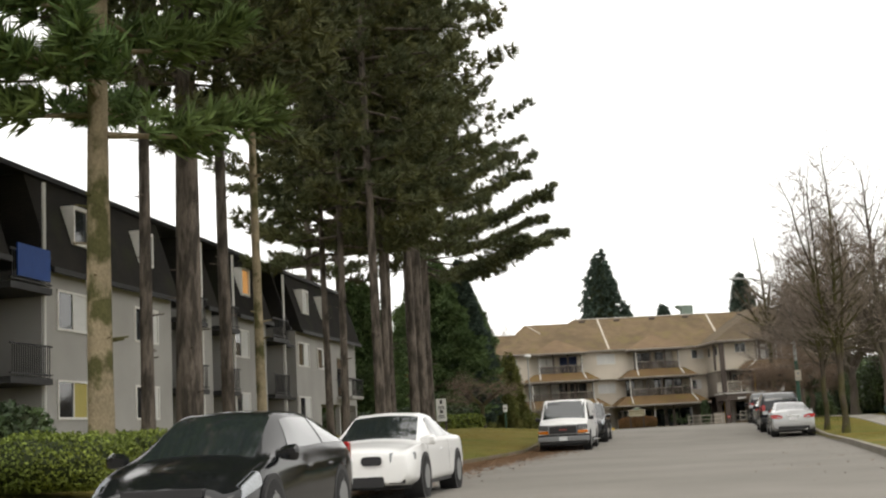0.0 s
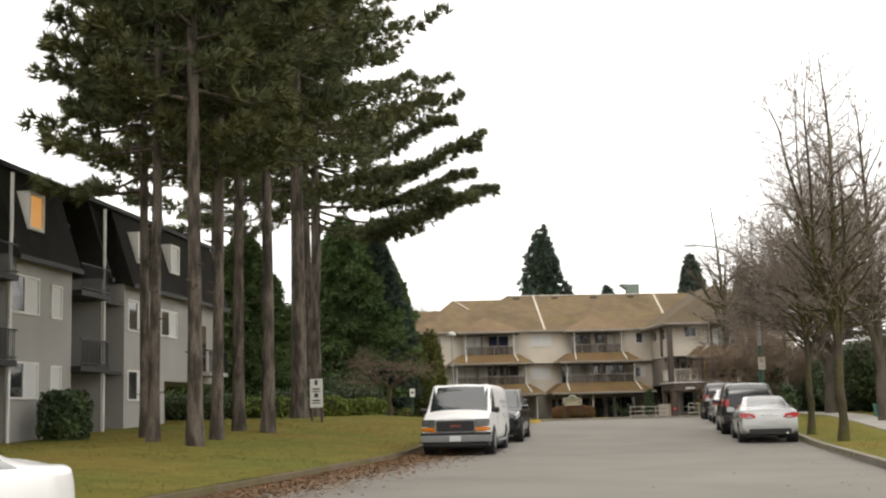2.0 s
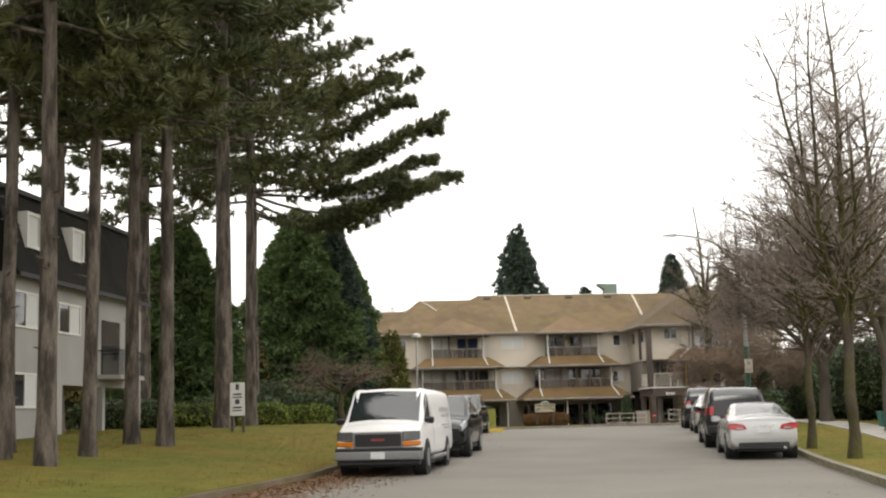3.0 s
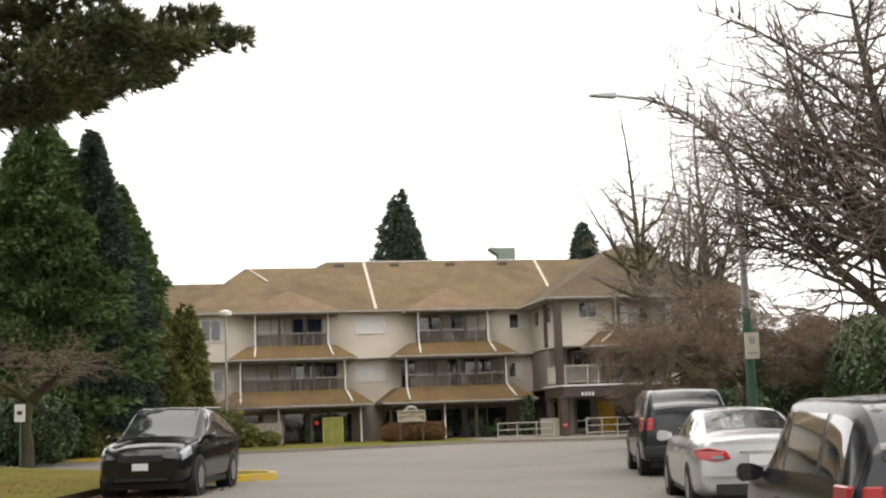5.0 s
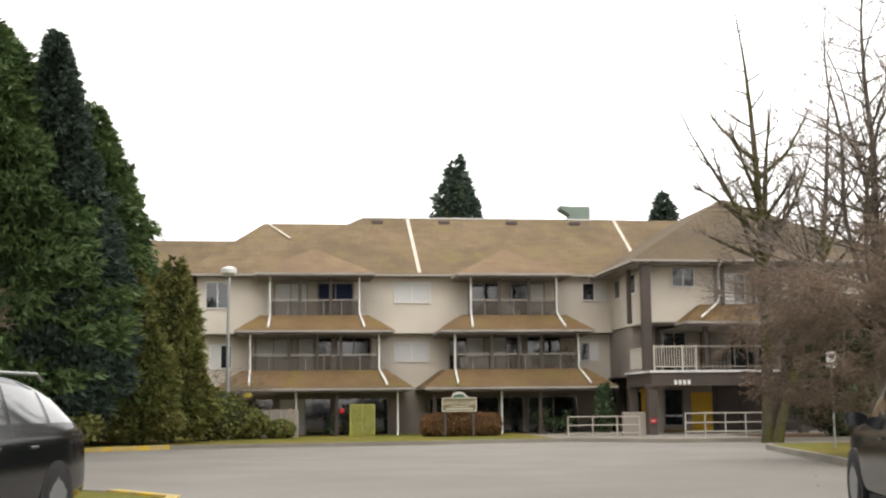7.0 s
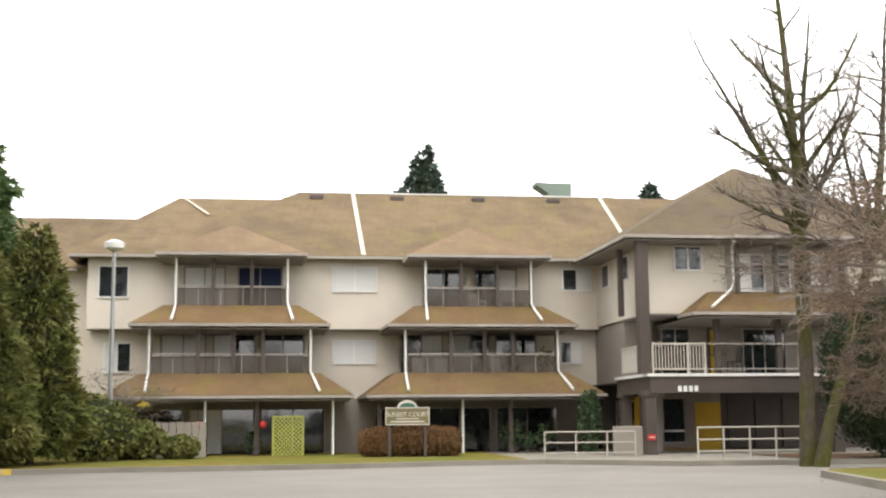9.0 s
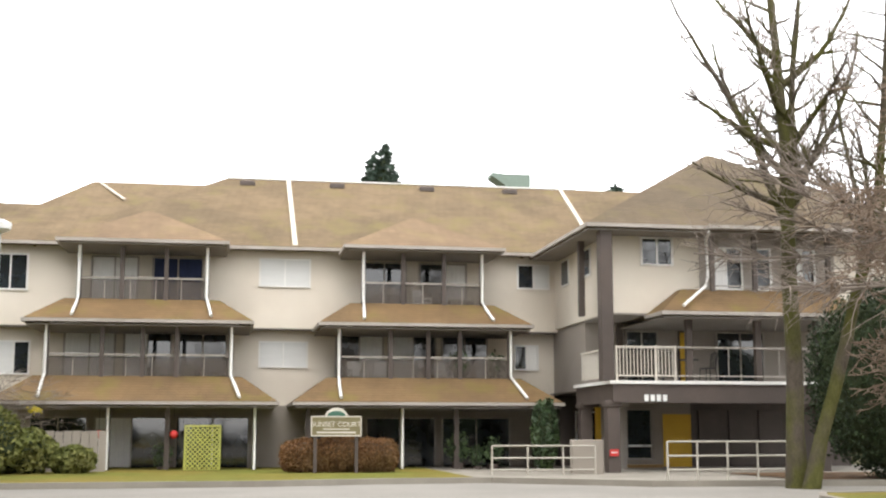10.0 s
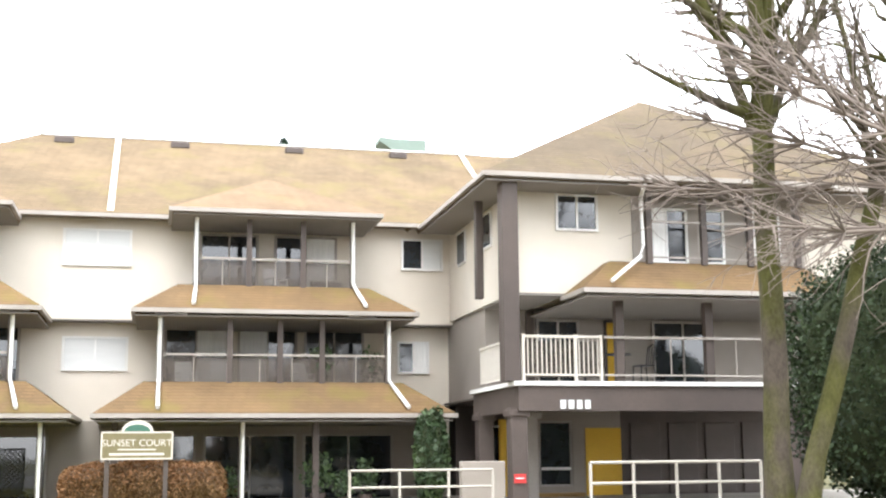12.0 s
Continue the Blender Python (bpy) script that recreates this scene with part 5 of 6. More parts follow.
# ---- balcony furniture and garden boxes ----
BENCHWOOD = material("tan_bench_wood", (0.34, 0.21, 0.08), 0.6, vary=0.2, scale=3, fine=30, bump=0.1, stretch=(.4, 3, 3))
def bistro_chair(label, x, y, z, rz, mat, group=""):
    c = thing("patio_chair", label, "chair", pose(x, y, z, 0, 0, rz), group)
    for sx in (-.19, .19):
        part("leg", tube(bmesh.new(), [(sx, -.2, 0), (sx * .95, -.18, .44)], .016, 6), mat, c, smooth=60)
        part("leg", tube(bmesh.new(), [(sx, .22, 0), (sx * .95, .18, .44), (sx * .9, .25, .92)], .016, 6), mat, c, smooth=60)
    part("seat", bevelled(boxes((-.21, .21, -.2, .2, .43, .46)), .012), mat, c)
    bk = part("backrest", tube(bmesh.new(), [(-.18, .25, .9), (0, .27, .98), (.18, .25, .9)], .016, 6), mat, c, smooth=60)
    for k in (-.1, 0, .1):
        part("slat", tube(bmesh.new(), [(k, .19, .46), (k, .265, .95)], .012, 6), mat, bk)
    return c


def solid_chair(label, x, y, z, rz, mat):
    c = thing("patio_chair", label, "chair", pose(x, y, z, 0, 0, rz))
    part("seat", bevelled(boxes((-.25, .25, -.24, .22, .40, .46)), .02, 2), mat, c)
    part("backrest", bevelled(solid([(-.25, .2, .42), (.25, .2, .42), (.23, .33, .95), (-.23, .33, .95), (-.25, .25, .42), (.25, .25, .42), (.23, .37, .95), (-.23, .37, .95)], [(0, 1, 2, 3), (7, 6, 5, 4), (0, 4, 5, 1), (1, 5, 6, 2), (2, 6, 7, 3), (3, 7, 4, 0)]), .015), mat, c)
    for sx in (-.22, .22):
        part("armrest", bevelled(boxes((sx - .03, sx + .03, -.22, .26, .60, .64)), .012), mat, c)
        for yy in (-.2, .2):
            part("leg", tube(bmesh.new(), [(sx, yy, 0), (sx, yy, .62)], .025, 6), mat, c, smooth=60)
    return c


for x, rz in ((8.15, 75), (9.45, -80)):
    bistro_chair("black metal bistro chair on the entrance balcony", x, -3.7, 3.2, rz, BLACK, "bistro chairs on the balcony")
bt = thing("bistro_table", "small round black metal bistro table", "table", pose(8.8, -3.7, 3.2))
part("tabletop", tube(bmesh.new(), [(0, 0, .70), (0, 0, .73)], .32, 20), BLACK, bt)
part("stem", tube(bmesh.new(), [(0, 0, .02), (0, 0, .70)], .02, 8), BLACK, bt)
part("foot", tube(bmesh.new(), [(0, 0, 0), (0, 0, .03)], [.2, .16], 14), BLACK, bt)
for x, rz in ((-1.35, 15), (-.55, -10), (1.75, 20)):
    solid_chair("white plastic garden chair on a middle balcony", x, 1.5, 3.12, rz, WHITE_SIGN)
solid_chair("white plastic garden chair on a top balcony", 1.0, 1.7, 5.72, 30, WHITE_SIGN)
crate = thing("storage_box", "pale tan storage box on a top balcony", "box", pose(2.35, 1.45, 5.72))
part("body", bevelled(boxes((-.42, .42, -.2, .2, 0, .5)), .015), FASCIA, crate)
part("lid", bevelled(boxes((-.44, .44, -.22, .22, .5, .56)), .015), RAILING, crate)
TEAL = material("teal_plastic", (0.03, 0.15, 0.125), 0.5, vary=0.12, bump=0.05)
for x, y, w in ((1.15, -55.8, .8), (3.3, -54.9, .8)):
    pb_box = thing("garden_bin", "teal plastic garden box behind the pavement", "box", pose(x, y, gz(y) + .13, 0, 0, -14), "teal garden boxes")
    part("body", bevelled(solid([(-w, -.35, 0), (w, -.35, 0), (w, .35, 0), (-w, .35, 0), (-w * 1.06, -.42, .5), (w * 1.06, -.42, .5), (w * 1.06, .42, .5), (-w * 1.06, .42, .5)], [(3, 2, 1, 0), (4, 5, 6, 7), (0, 1, 5, 4), (1, 2, 6, 5), (2, 3, 7, 6), (3, 0, 4, 7)]), .03), TEAL, pb_box)
    part("lid", bevelled(boxes((-w * 1.09, w * 1.09, -.45, .45, .5, .57)), .03), TEAL, pb_box)
bench = thing("bench", "low tan wooden bench under the entrance window", "bench", pose(8.55, .55, .1))
part("seat", bevelled(boxes((-.78, .78, -.22, .22, .34, .40)), .012), BENCHWOOD, bench)
part("front_board", bevelled(boxes((-.76, .76, -.2, -.16, .05, .34)), .008), BENCHWOOD, bench)
for sx in (-.7, .7):
    part("leg", boxes((sx - .05, sx + .05, -.15, .2, 0, .34)), BENCHWOOD, bench)
YELLOWLEAF = material("yellow_blossom", (0.62, 0.50, 0.03), 0.8, vary=0.2, scale=4, fine=20, bump=0.0, island=0.3)
for x in (-7.42, -9.75):
    lan = thing("red_lantern", "small red paper lantern hung under the eave", "lantern", pose(x, -.45, 1.42), "red lanterns")
    part("shade", tube(bmesh.new(), [(0, 0, 0), (0, 0, .05), (0, 0, .13), (0, 0, .21), (0, 0, .26)], [.05, .11, .14, .11, .05], 12), RED, lan, smooth=60)
    part("cord", tube(bmesh.new(), [(0, 0, .25), (0, 0, 1.0)], .006, 5), BLACK, lan)
basket = thing("hanging_basket", "hanging basket of yellow blossom under the gutter", "basket", pose(-11.65, -.9, 2.05))
part("bowl", tube(bmesh.new(), [(0, 0, 0), (0, 0, .06), (0, 0, .16)], [.05, .12, .16], 12), BROWN, basket, smooth=50)
part("hanger", tube(bmesh.new(), [(0, 0, .1), (0, 0, .46)], .008, 5), BLACK, basket)
brng = np.random.default_rng(5)
bq = brng.normal(size=(150, 3)) * np.array([.09, .09, .05]) + np.array([0, 0, .24])
bm = bmesh.new()
for p in bq:
    bmesh.ops.create_icosphere(bm, subdivisions=1, radius=.028, matrix=Matrix.Translation(p))
part("blossom", bm, YELLOWLEAF, basket, "bright yellow blossom")


# ---- plants ----
BARK_PINE = material("pine_bark", (0.155, 0.130, 0.110), 0.95, vary=0.42, scale=4, fine=13, bump=1.0, second=(0.058, 0.050, 0.042), mix=0.95, mscale=1.7, stretch=(2.6, 2.6, .55), spec=0.1, lo=.44, hi=.58)
BARK_PALE = material("pale_mossy_bark", (0.25, 0.205, 0.135), 0.95, vary=0.35, scale=3, fine=22, bump=0.9, second=(0.060, 0.062, 0.022), mix=0.9, mscale=1.6, stretch=(1, 1, .75), spec=0.1, lo=.49, hi=.57)
BARK_GREY = material("grey_bark", (0.120, 0.100, 0.086), 0.95, vary=0.25, scale=5, fine=30, bump=0.6, second=(0.085, 0.085, 0.048), mix=0.7, mscale=1.4, stretch=(2, 2, .4), spec=0.1)
BARK_MOSS = material("mossy_trunk_bark", (0.078, 0.064, 0.050), 0.95, vary=0.35, scale=5, fine=24, bump=1.0, second=(0.070, 0.070, 0.020), mix=0.9, mscale=1.1, stretch=(1, 1, .5), spec=0.1, lo=.4, hi=.56)
TWIG = material("bare_twigs", (0.215, 0.178, 0.150), 0.95, vary=0.2, scale=2, fine=10, bump=0.0, spec=0.1)
TWIG_BROWN = material("warm_brown_twigs", (0.215, 0.160, 0.120), 0.95, vary=0.25, scale=2, fine=10, bump=0.0, spec=0.1)
NEEDLE = material("pine_needles", (0.096, 0.112, 0.058), 0.75, vary=0.3, scale=.6, fine=3, bump=0.0, second=(0.135, 0.132, 0.050), mix=0.7, mscale=.35, island=0.45, spec=0.2)
CEDAR = material("cedar_sprays", (0.100, 0.150, 0.062), 0.8, vary=0.3, scale=1, fine=4, bump=0.0, second=(0.115, 0.160, 0.056), mix=0.6, mscale=.6, island=0.4, spec=0.15)
SPRUCE = material("dark_spruce_sprays", (0.060, 0.086, 0.066), 0.8, vary=0.3, scale=1, fine=4, bump=0.0, island=0.4, spec=0.15)
OLIVE = material("olive_thuja_sprays", (0.135, 0.150, 0.046), 0.85, vary=0.3, scale=1, fine=4, bump=0.0, second=(0.165, 0.150, 0.052), mix=0.6, mscale=.8, island=0.4, spec=0.15)
HEDGE = material("clipped_hedge_leaves", (0.125, 0.165, 0.030), 0.7, vary=0.3, scale=2, fine=6, bump=0.0, second=(0.165, 0.195, 0.034), mix=0.7, mscale=1.2, island=0.5, spec=0.3)
LAUREL = material("dark_laurel_leaves", (0.042, 0.070, 0.030), 0.55, vary=0.3, scale=1, fine=4, bump=0.0, second=(0.080, 0.118, 0.038), mix=0.7, mscale=.8, island=0.5, spec=0.4)
IVY = material("dark_ivy_leaves", (0.024, 0.038, 0.017), 0.6, vary=0.35, scale=1, fine=4, bump=0.0, second=(0.038, 0.058, 0.020), mix=0.7, mscale=.7, island=0.5, spec=0.25)
BRUSH = material("dry_brush_leaves", (0.20, 0.155, 0.06), 0.9, vary=0.3, scale=1, fine=4, bump=0.0, second=(0.11, 0.12, 0.04), mix=0.8, mscale=.4, island=0.45, spec=0.1)
# dark hull colour that stands in for the shade deep inside the foliage
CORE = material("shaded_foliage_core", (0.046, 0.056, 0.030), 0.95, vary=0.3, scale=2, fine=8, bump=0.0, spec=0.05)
RUSSET = material("russet_shrub_leaves", (0.20, 0.105, 0.05), 0.9, vary=0.3, scale=1.5, fine=6, bump=0.0, second=(0.13, 0.085, 0.04), mix=0.7, island=0.4, spec=0.1)


def unit(rng, n):
    v = rng.normal(size=(n, 3))
    return v / np.linalg.norm(v, axis=1, keepdims=True)


def blades(rng, centres, dirs, per, length, width, spread):
    """Thin pointed blades that fan out from each centre about its direction."""
    n = len(centres)
    c = np.repeat(centres, per, 0)
    d = np.repeat(dirs, per, 0) + unit(rng, n * per) * spread
    d /= np.linalg.norm(d, axis=1, keepdims=True)
    s = np.cross(d, unit(rng, n * per))
    s /= np.linalg.norm(s, axis=1, keepdims=True) + 1e-6
    l = length * rng.uniform(.6, 1.25, (n * per, 1))
    v = np.stack([c - s * width / 2, c + s * width / 2, c + d * l], 1).reshape(-1, 3)
    return v, np.arange(len(v)).reshape(-1, 3)


def leaves(rng, centres, size, normals=None, tilt=.8):
    """Small four-cornered leaves, loosely facing outward."""
    n = len(centres)
    a = unit(rng, n) if normals is None else normals + unit(rng, n) * tilt
    a /= np.linalg.norm(a, axis=1, keepdims=True)
    u = np.cross(a, unit(rng, n))
    u /= np.linalg.norm(u, axis=1, keepdims=True) + 1e-6
    w = np.cross(a, u)
    s = size * rng.uniform(.6, 1.4, (n, 1))
    v = np.stack([centres - u * s, centres + w * s * .6, centres + u * s, centres - w * s * .6], 1).reshape(-1, 3)
    return v, np.arange(len(v)).reshape(-1, 4)


def sticks(segs, sides=4):
    """Tapered sticks from rows of x0 y0 z0 r0 x1 y1 z1 r1, as one mesh."""
    s = np.asarray(segs, float)
    p, q, r0, r1 = s[:, 0:3], s[:, 4:7], s[:, 3:4], s[:, 7:8]
    d = q - p
    d /= np.linalg.norm(d, axis=1, keepdims=True) + 1e-9
    ref = np.where(np.abs(d[:, 2:3]) > .9, np.array([[1., 0, 0]]), np.array([[0, 0, 1.]]))
    a = np.cross(d, ref)
    a /= np.linalg.norm(a, axis=1, keepdims=True) + 1e-9
    b = np.cross(d, a)
    rings = []
    for c, r in ((p, r0), (q, r1)):
        for k in range(sides):
            t = k * math.tau / sides
            rings.append(c + (a * math.cos(t) + b * math.sin(t)) * r)
    v = np.stack(rings, 1).reshape(-1, 3)
    base = np.arange(len(s))[:, None] * 2 * sides
    f = np.concatenate([base + np.array([[k, (k + 1) % sides, sides + (k + 1) % sides, sides + k]]) for k in range(sides)])
    return v, f


def child(name, me, parent, label=""):
    ob = new(name, me)
    ob.parent = parent
    if label:
        ob["label"] = label
    return ob


def trunk_tube(rng, h, r, top=.35, bend=.25, sides=12, flare=1.3, steps=14):
    pts, rad = [], []
    ph = rng.uniform(0, 6, 2)
    for k in range(steps + 1):
        t = k / steps
        z = h * t ** 1.25
        pts.append((bend * math.sin(t * 3 + ph[0]) * t, bend * math.sin(t * 2.6 + ph[1]) * t, z - (.15 if k == 0 else 0)))
        rad.append(r * (1 + (flare - 1) * math.exp(-z * 2.5)) * (1 - (1 - top) * t) * (1 + rng.uniform(-.03, .03)))
    return pts, rad


def pine(seed, H, base, R, r, bark, clumps=3000, wide=False, needles=None, fork=0.0, reach=()):
    """A tall pine: bare lower trunk with stubs, and an irregular crown of limbs with needle tufts."""
    rng = np.random.default_rng(seed)
    t = thing("pine_tree", "", "tree")
    pts, rad = trunk_tube(rng, H, r)
    bm = tube(bmesh.new(), pts, rad, 12)
    for k in range(10):
        z = rng.uniform(1.5, base)
        a = rng.uniform(0, 6.28)
        l = rng.uniform(.08, .28)
        tube(bm, [(0, 0, z), (math.cos(a) * (r + l), math.sin(a) * (r + l), z + .05)], [.035, .015], 5)
    if fork:
        tube(bm, [(0, 0, fork - .6), (.32, 0, fork + .5), (.62, .05, fork + 2), (.78, .1, fork + 4.5), (.9, .2, fork + 8)], [r * .5, r * .6, r * .55, r * .45, r * .25], 10)
    part("trunk", bm, bark, t, smooth=60)

    def axis(z):
        i = min(max((z / H) ** .8 * (len(pts) - 1), 0), len(pts) - 1.001)
        a, b = Vector(pts[int(i)]), Vector(pts[int(i) + 1])
        return np.array(a.lerp(b, i % 1))
    segs, cs, ds = [], [], []
    for tip in reach:  # long low limbs that sag and lift at their tips
        p0, p2 = axis(tip[2] - .6), np.array(tip)
        run = p2 - p0
        L = np.linalg.norm(run)
        d = run / L
        side = np.array([-d[1], d[0], 0])

        def along(q):
            return p0 + run * q + np.array([0, 0, -1.5 * math.sin(math.pi * min(q * 1.15, 1)) + .2 * q])
        for q in range(8):
            a, b = along(q / 8), along((q + 1) / 8)
            segs.append((*a, .10 - .011 * q, *b, .089 - .011 * q))
        for q in range(330):
            f = rng.uniform(.25, 1.02) ** .8
            w = (.32 + .9 * math.sin(math.pi * min(f, 1) ** 1.6)) * 1.25
            off = rng.uniform(-w, w)
            c = along(f) + side * off + np.array([0, 0, rng.uniform(-.22, .28) - .08 * abs(off)])
            cs.append(c)
            ds.append(d * .8 + side * np.sign(off) * .4 + np.array([0, 0, .4]))
            if q % 5 == 0:
                segs.append((*along(max(f - .06, 0)), .018, *c, .006))
    nb = 74
    for k in range(nb):
        u = (k + rng.uniform(0, 1)) / nb
        z = base + (H - base) * u ** .95
        prof = (.72 + .6 * u) if u < .3 else (.9 * (1 - ((u - .3) / .7) ** 1.4) + .12)
        if wide:
            prof = 1.02 * (1 - u) ** .8 + .08
        L = R * prof * rng.uniform(.6, 1.12)
        az = k * 2.4 + rng.uniform(-.5, .5)
        d = np.array([math.cos(az), math.sin(az), (rng.uniform(-.12, .08) if wide else rng.uniform(-.22, .12)) + .35 * u])
        p0 = axis(z)
        p1 = p0 + d * L * .55 + np.array([0, 0, -.03 * L])
        p2 = p0 + d * L + np.array([0, 0, (.13 if wide else .10) * L])
        segs += [(*p0, .045 + .008 * L, *p1, .03), (*p1, .03, *p2, .012)]
        m = max(4, int(clumps / nb * L / (R * .8)))
        side = np.array([-d[1], d[0], 0])
        for q in range(m):
            s = rng.uniform(.22, 1.0) ** .8
            spine = (p0 + (p1 - p0) * s / .55) if s < .55 else (p1 + (p2 - p1) * (s - .55) / .45)
            w = (1.06 - s) * L * .42
            c = spine + side * rng.uniform(-w, w) + np.array([0, 0, rng.uniform(-.16, .32)])
            cs.append(c)
            ds.append(d * .8 + side * rng.uniform(-.5, .5) + np.array([0, 0, .45]))
            if q % 4 == 0:
                segs.append((*spine, .014, *c, .006))
    v, f = sticks(segs, 4)
    child("branchwork", array_mesh("branchwork", v, f, bark), t)["kind"] = "stuff"
    v, f = blades(rng, np.array(cs), np.array(ds), 15, .46, .085, .95)
    child("crown", array_mesh("crown", v, f, needles or NEEDLE), t, "fresh green needle tufts" if needles else "dark green needle tufts")
    return t


def place(proto, label, x, y, dz, rz, s=1.0, group=""):
    c = copy_thing(proto, Matrix.Identity(4))
    c.matrix_world = pose(x, y, gz(y) + dz, 0, 0, rz) @ Matrix.Scale(s, 4)
    return tagged(c, label, "tree", group)


def retire(*protos):
    for p in protos:
        for o in (*p.children_recursive, p):
            bpy.data.objects.remove(o)


PINES = "pines on the lawn"
pa = pine(3, 27, 8.6, 5.0, .19, BARK_PINE)
pb = pine(8, 29, 9.2, 5.6, .22, BARK_PINE)
pw = pine(15, 31, 10.4, 7.6, .40, BARK_PINE, 3600)
px = pine(18, 31, 13.2, 11.0, .34, BARK_PINE, 8000, True, reach=((11.9, -.6, 13.9), (10.2, -3.6, 12.9), (8.3, -5.4, 12.9), (9.0, 3.6, 13.6), (10.8, 1.8, 15.4), (10.6, -2.4, 16.4), (9.3, -.8, 18.4), (8.6, 1.4, 20.4)))
pf = pine(27, 29, 9.4, 5.4, .25, BARK_PINE, fork=6.3)
FRESH = material("fresh_pine_needles", (0.095, 0.150, 0.050), 0.75, vary=0.3, scale=.6, fine=3, bump=0.0, second=(0.130, 0.165, 0.050), mix=0.7, mscale=.35, island=0.45, spec=0.2)
pc = pine(21, 24, 5.9, 4.8, .24, BARK_PALE, 6500, needles=FRESH)
pd = pine(33, 24, 9.6, 2.6, .14, BARK_PALE, 1100)
pn = pine(44, 28, 9.1, 5.0, .20, BARK_PINE, 3000)
for i, (proto, x, y, rz, s, lab) in enumerate((
        (pc, -29.72, -96.4, 30, 1.0, "tall pine with a pale moss-patched trunk behind the hedge"),
        (pn, -31.0, -86.1, 80, .95, "tall pine with a slim dark trunk"),
        (pw, -30.05, -85.6, 200, .97, "big old pine with a thick rough trunk"),
        (pn, -29.3, -83.4, 140, 1.0, "tall pine with a slim dark trunk"),
        (pd, -28.25, -84.8, 250, 1.0, "young pine with a thin pale trunk"),
        (pa, -26.7, -69.5, 20, .93, "tall pine with a brown scaly trunk"),
        (pb, -25.3, -71.6, 100, .95, "tall pine with a brown scaly trunk"),
        (pa, -25.1, -68.1, 310, .95, "tall pine with a brown scaly trunk"),
        (pb, -24.9, -62.7, 220, .95, "tall pine with a brown scaly trunk"),
        (pb, -23.9, -63.3, 10, 1.0, "tall pine with a brown scaly trunk"),
        (pa, -27.5, -65.8, 190, .9, "tall pine with a brown scaly trunk"),
        (pw, -23.3, -51.0, 60, .92, "big old pine with a thick rough trunk"),
        (px, -23.5, -28.0, 0, 1.0, "big spreading pine with long low limbs over the drive"),
        (pf, -22.65, -44.2, 75, 1.0, "tall pine with a dark forked trunk beside the path"),
        (pb, -29.0, -53.0, 130, 1.05, "tall pine behind the path"),
        (pw, -28.0, -39.0, 20, .95, "big old pine behind the path"),
        (pn, -34.5, -91.0, 15, .95, "tall pine close to the grey block"))):
    place(proto, lab, x, y, .54, rz, s, PINES)
retire(pa, pb, pw, pc, pd, pn, px, pf)


def conifer(name, label, x, y, H, R, seed, mat, n=9000, low=.3, dz=.3, power=.85, size=.20, group=""):
    """A dense evergreen: trunk, dark inner mass and thousands of drooping sprays in uneven tiers."""
    rng = np.random.default_rng(seed)
    t = thing(name, label, "tree", pose(x, y, gz(y) + dz, 0, 0, seed * 40), group)
    part("trunk", tube(bmesh.new(), [(0, 0, -.2), (0, 0, H * .9)], [max(R * .09, .08), .03], 8), BARK_GREY, t, smooth=60)

    def radius(u, az):
        lump = 1 + .16 * np.sin(az * 3 + seed + u * 9) + .12 * np.sin(az * 7 - u * 23 + seed) + .09 * np.sin(u * 47 + az * 3) + .06 * np.sin(u * 90 - az * 11 + seed)
        return R * np.clip((1 - u), 0, 1) ** power * np.clip(.55 + u * 4, .5, 1) * lump
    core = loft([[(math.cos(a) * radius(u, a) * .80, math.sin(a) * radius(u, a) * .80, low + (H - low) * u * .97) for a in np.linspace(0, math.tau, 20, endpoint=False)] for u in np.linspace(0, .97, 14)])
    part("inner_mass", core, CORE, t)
    u = 1 - np.sqrt(rng.uniform(0, 1, n)) ** 1.15
    az = rng.uniform(0, math.tau, n)
    rr = radius(u, az) * (rng.uniform(.80, 1.05, n) + .16 * rng.uniform(0, 1, n) ** 5)
    c = np.stack([np.cos(az) * rr, np.sin(az) * rr, low + (H - low) * u], 1)
    d = np.stack([np.cos(az), np.sin(az), rng.uniform(-.7, .5, n)], 1)
    v, f = blades(rng, c, d, 4, size * 1.9, size * .75, .7)
    child("crown", array_mesh("crown", v, f, mat), t)
    return t


conifer("cedar_tree", "broad dense dark green cedar beside the drive", -21.2, -10.5, 15.9, 5.0, 1, CEDAR, 36000, size=.21, power=.62)
conifer("spruce_tree", "dark blue-green spruce growing against the cedar", -18.7, -10.2, 15.6, 3.0, 2, SPRUCE, 22000, size=.20, power=.75)
conifer("cedar_tree", "narrow dense green cedar behind the thujas", -18.0, -6.0, 13.8, 3.2, 4, CEDAR, 22000, size=.19, power=.6)
conifer("cedar_tree", "green cedar behind the pines", -27.3, -31.0, 11.4, 3.4, 3, CEDAR, 20000, size=.20, power=.55)
for k, (x, y, h, r) in enumerate(((-14.45, -6.7, 7.3, 1.45), (-15.9, -7.5, 6.7, 1.6), (-17.4, -8.6, 6.7, 1.75), (-19.0, -9.9, 6.0, 1.9), (-15.3, -8.7, 4.6, 1.3))):
    conifer("thuja", "olive green columnar thuja by the kerb", x, y, h, r, 11 + k, OLIVE, 4500, low=.1, power=.55, size=.17, group="thujas by the kerb")
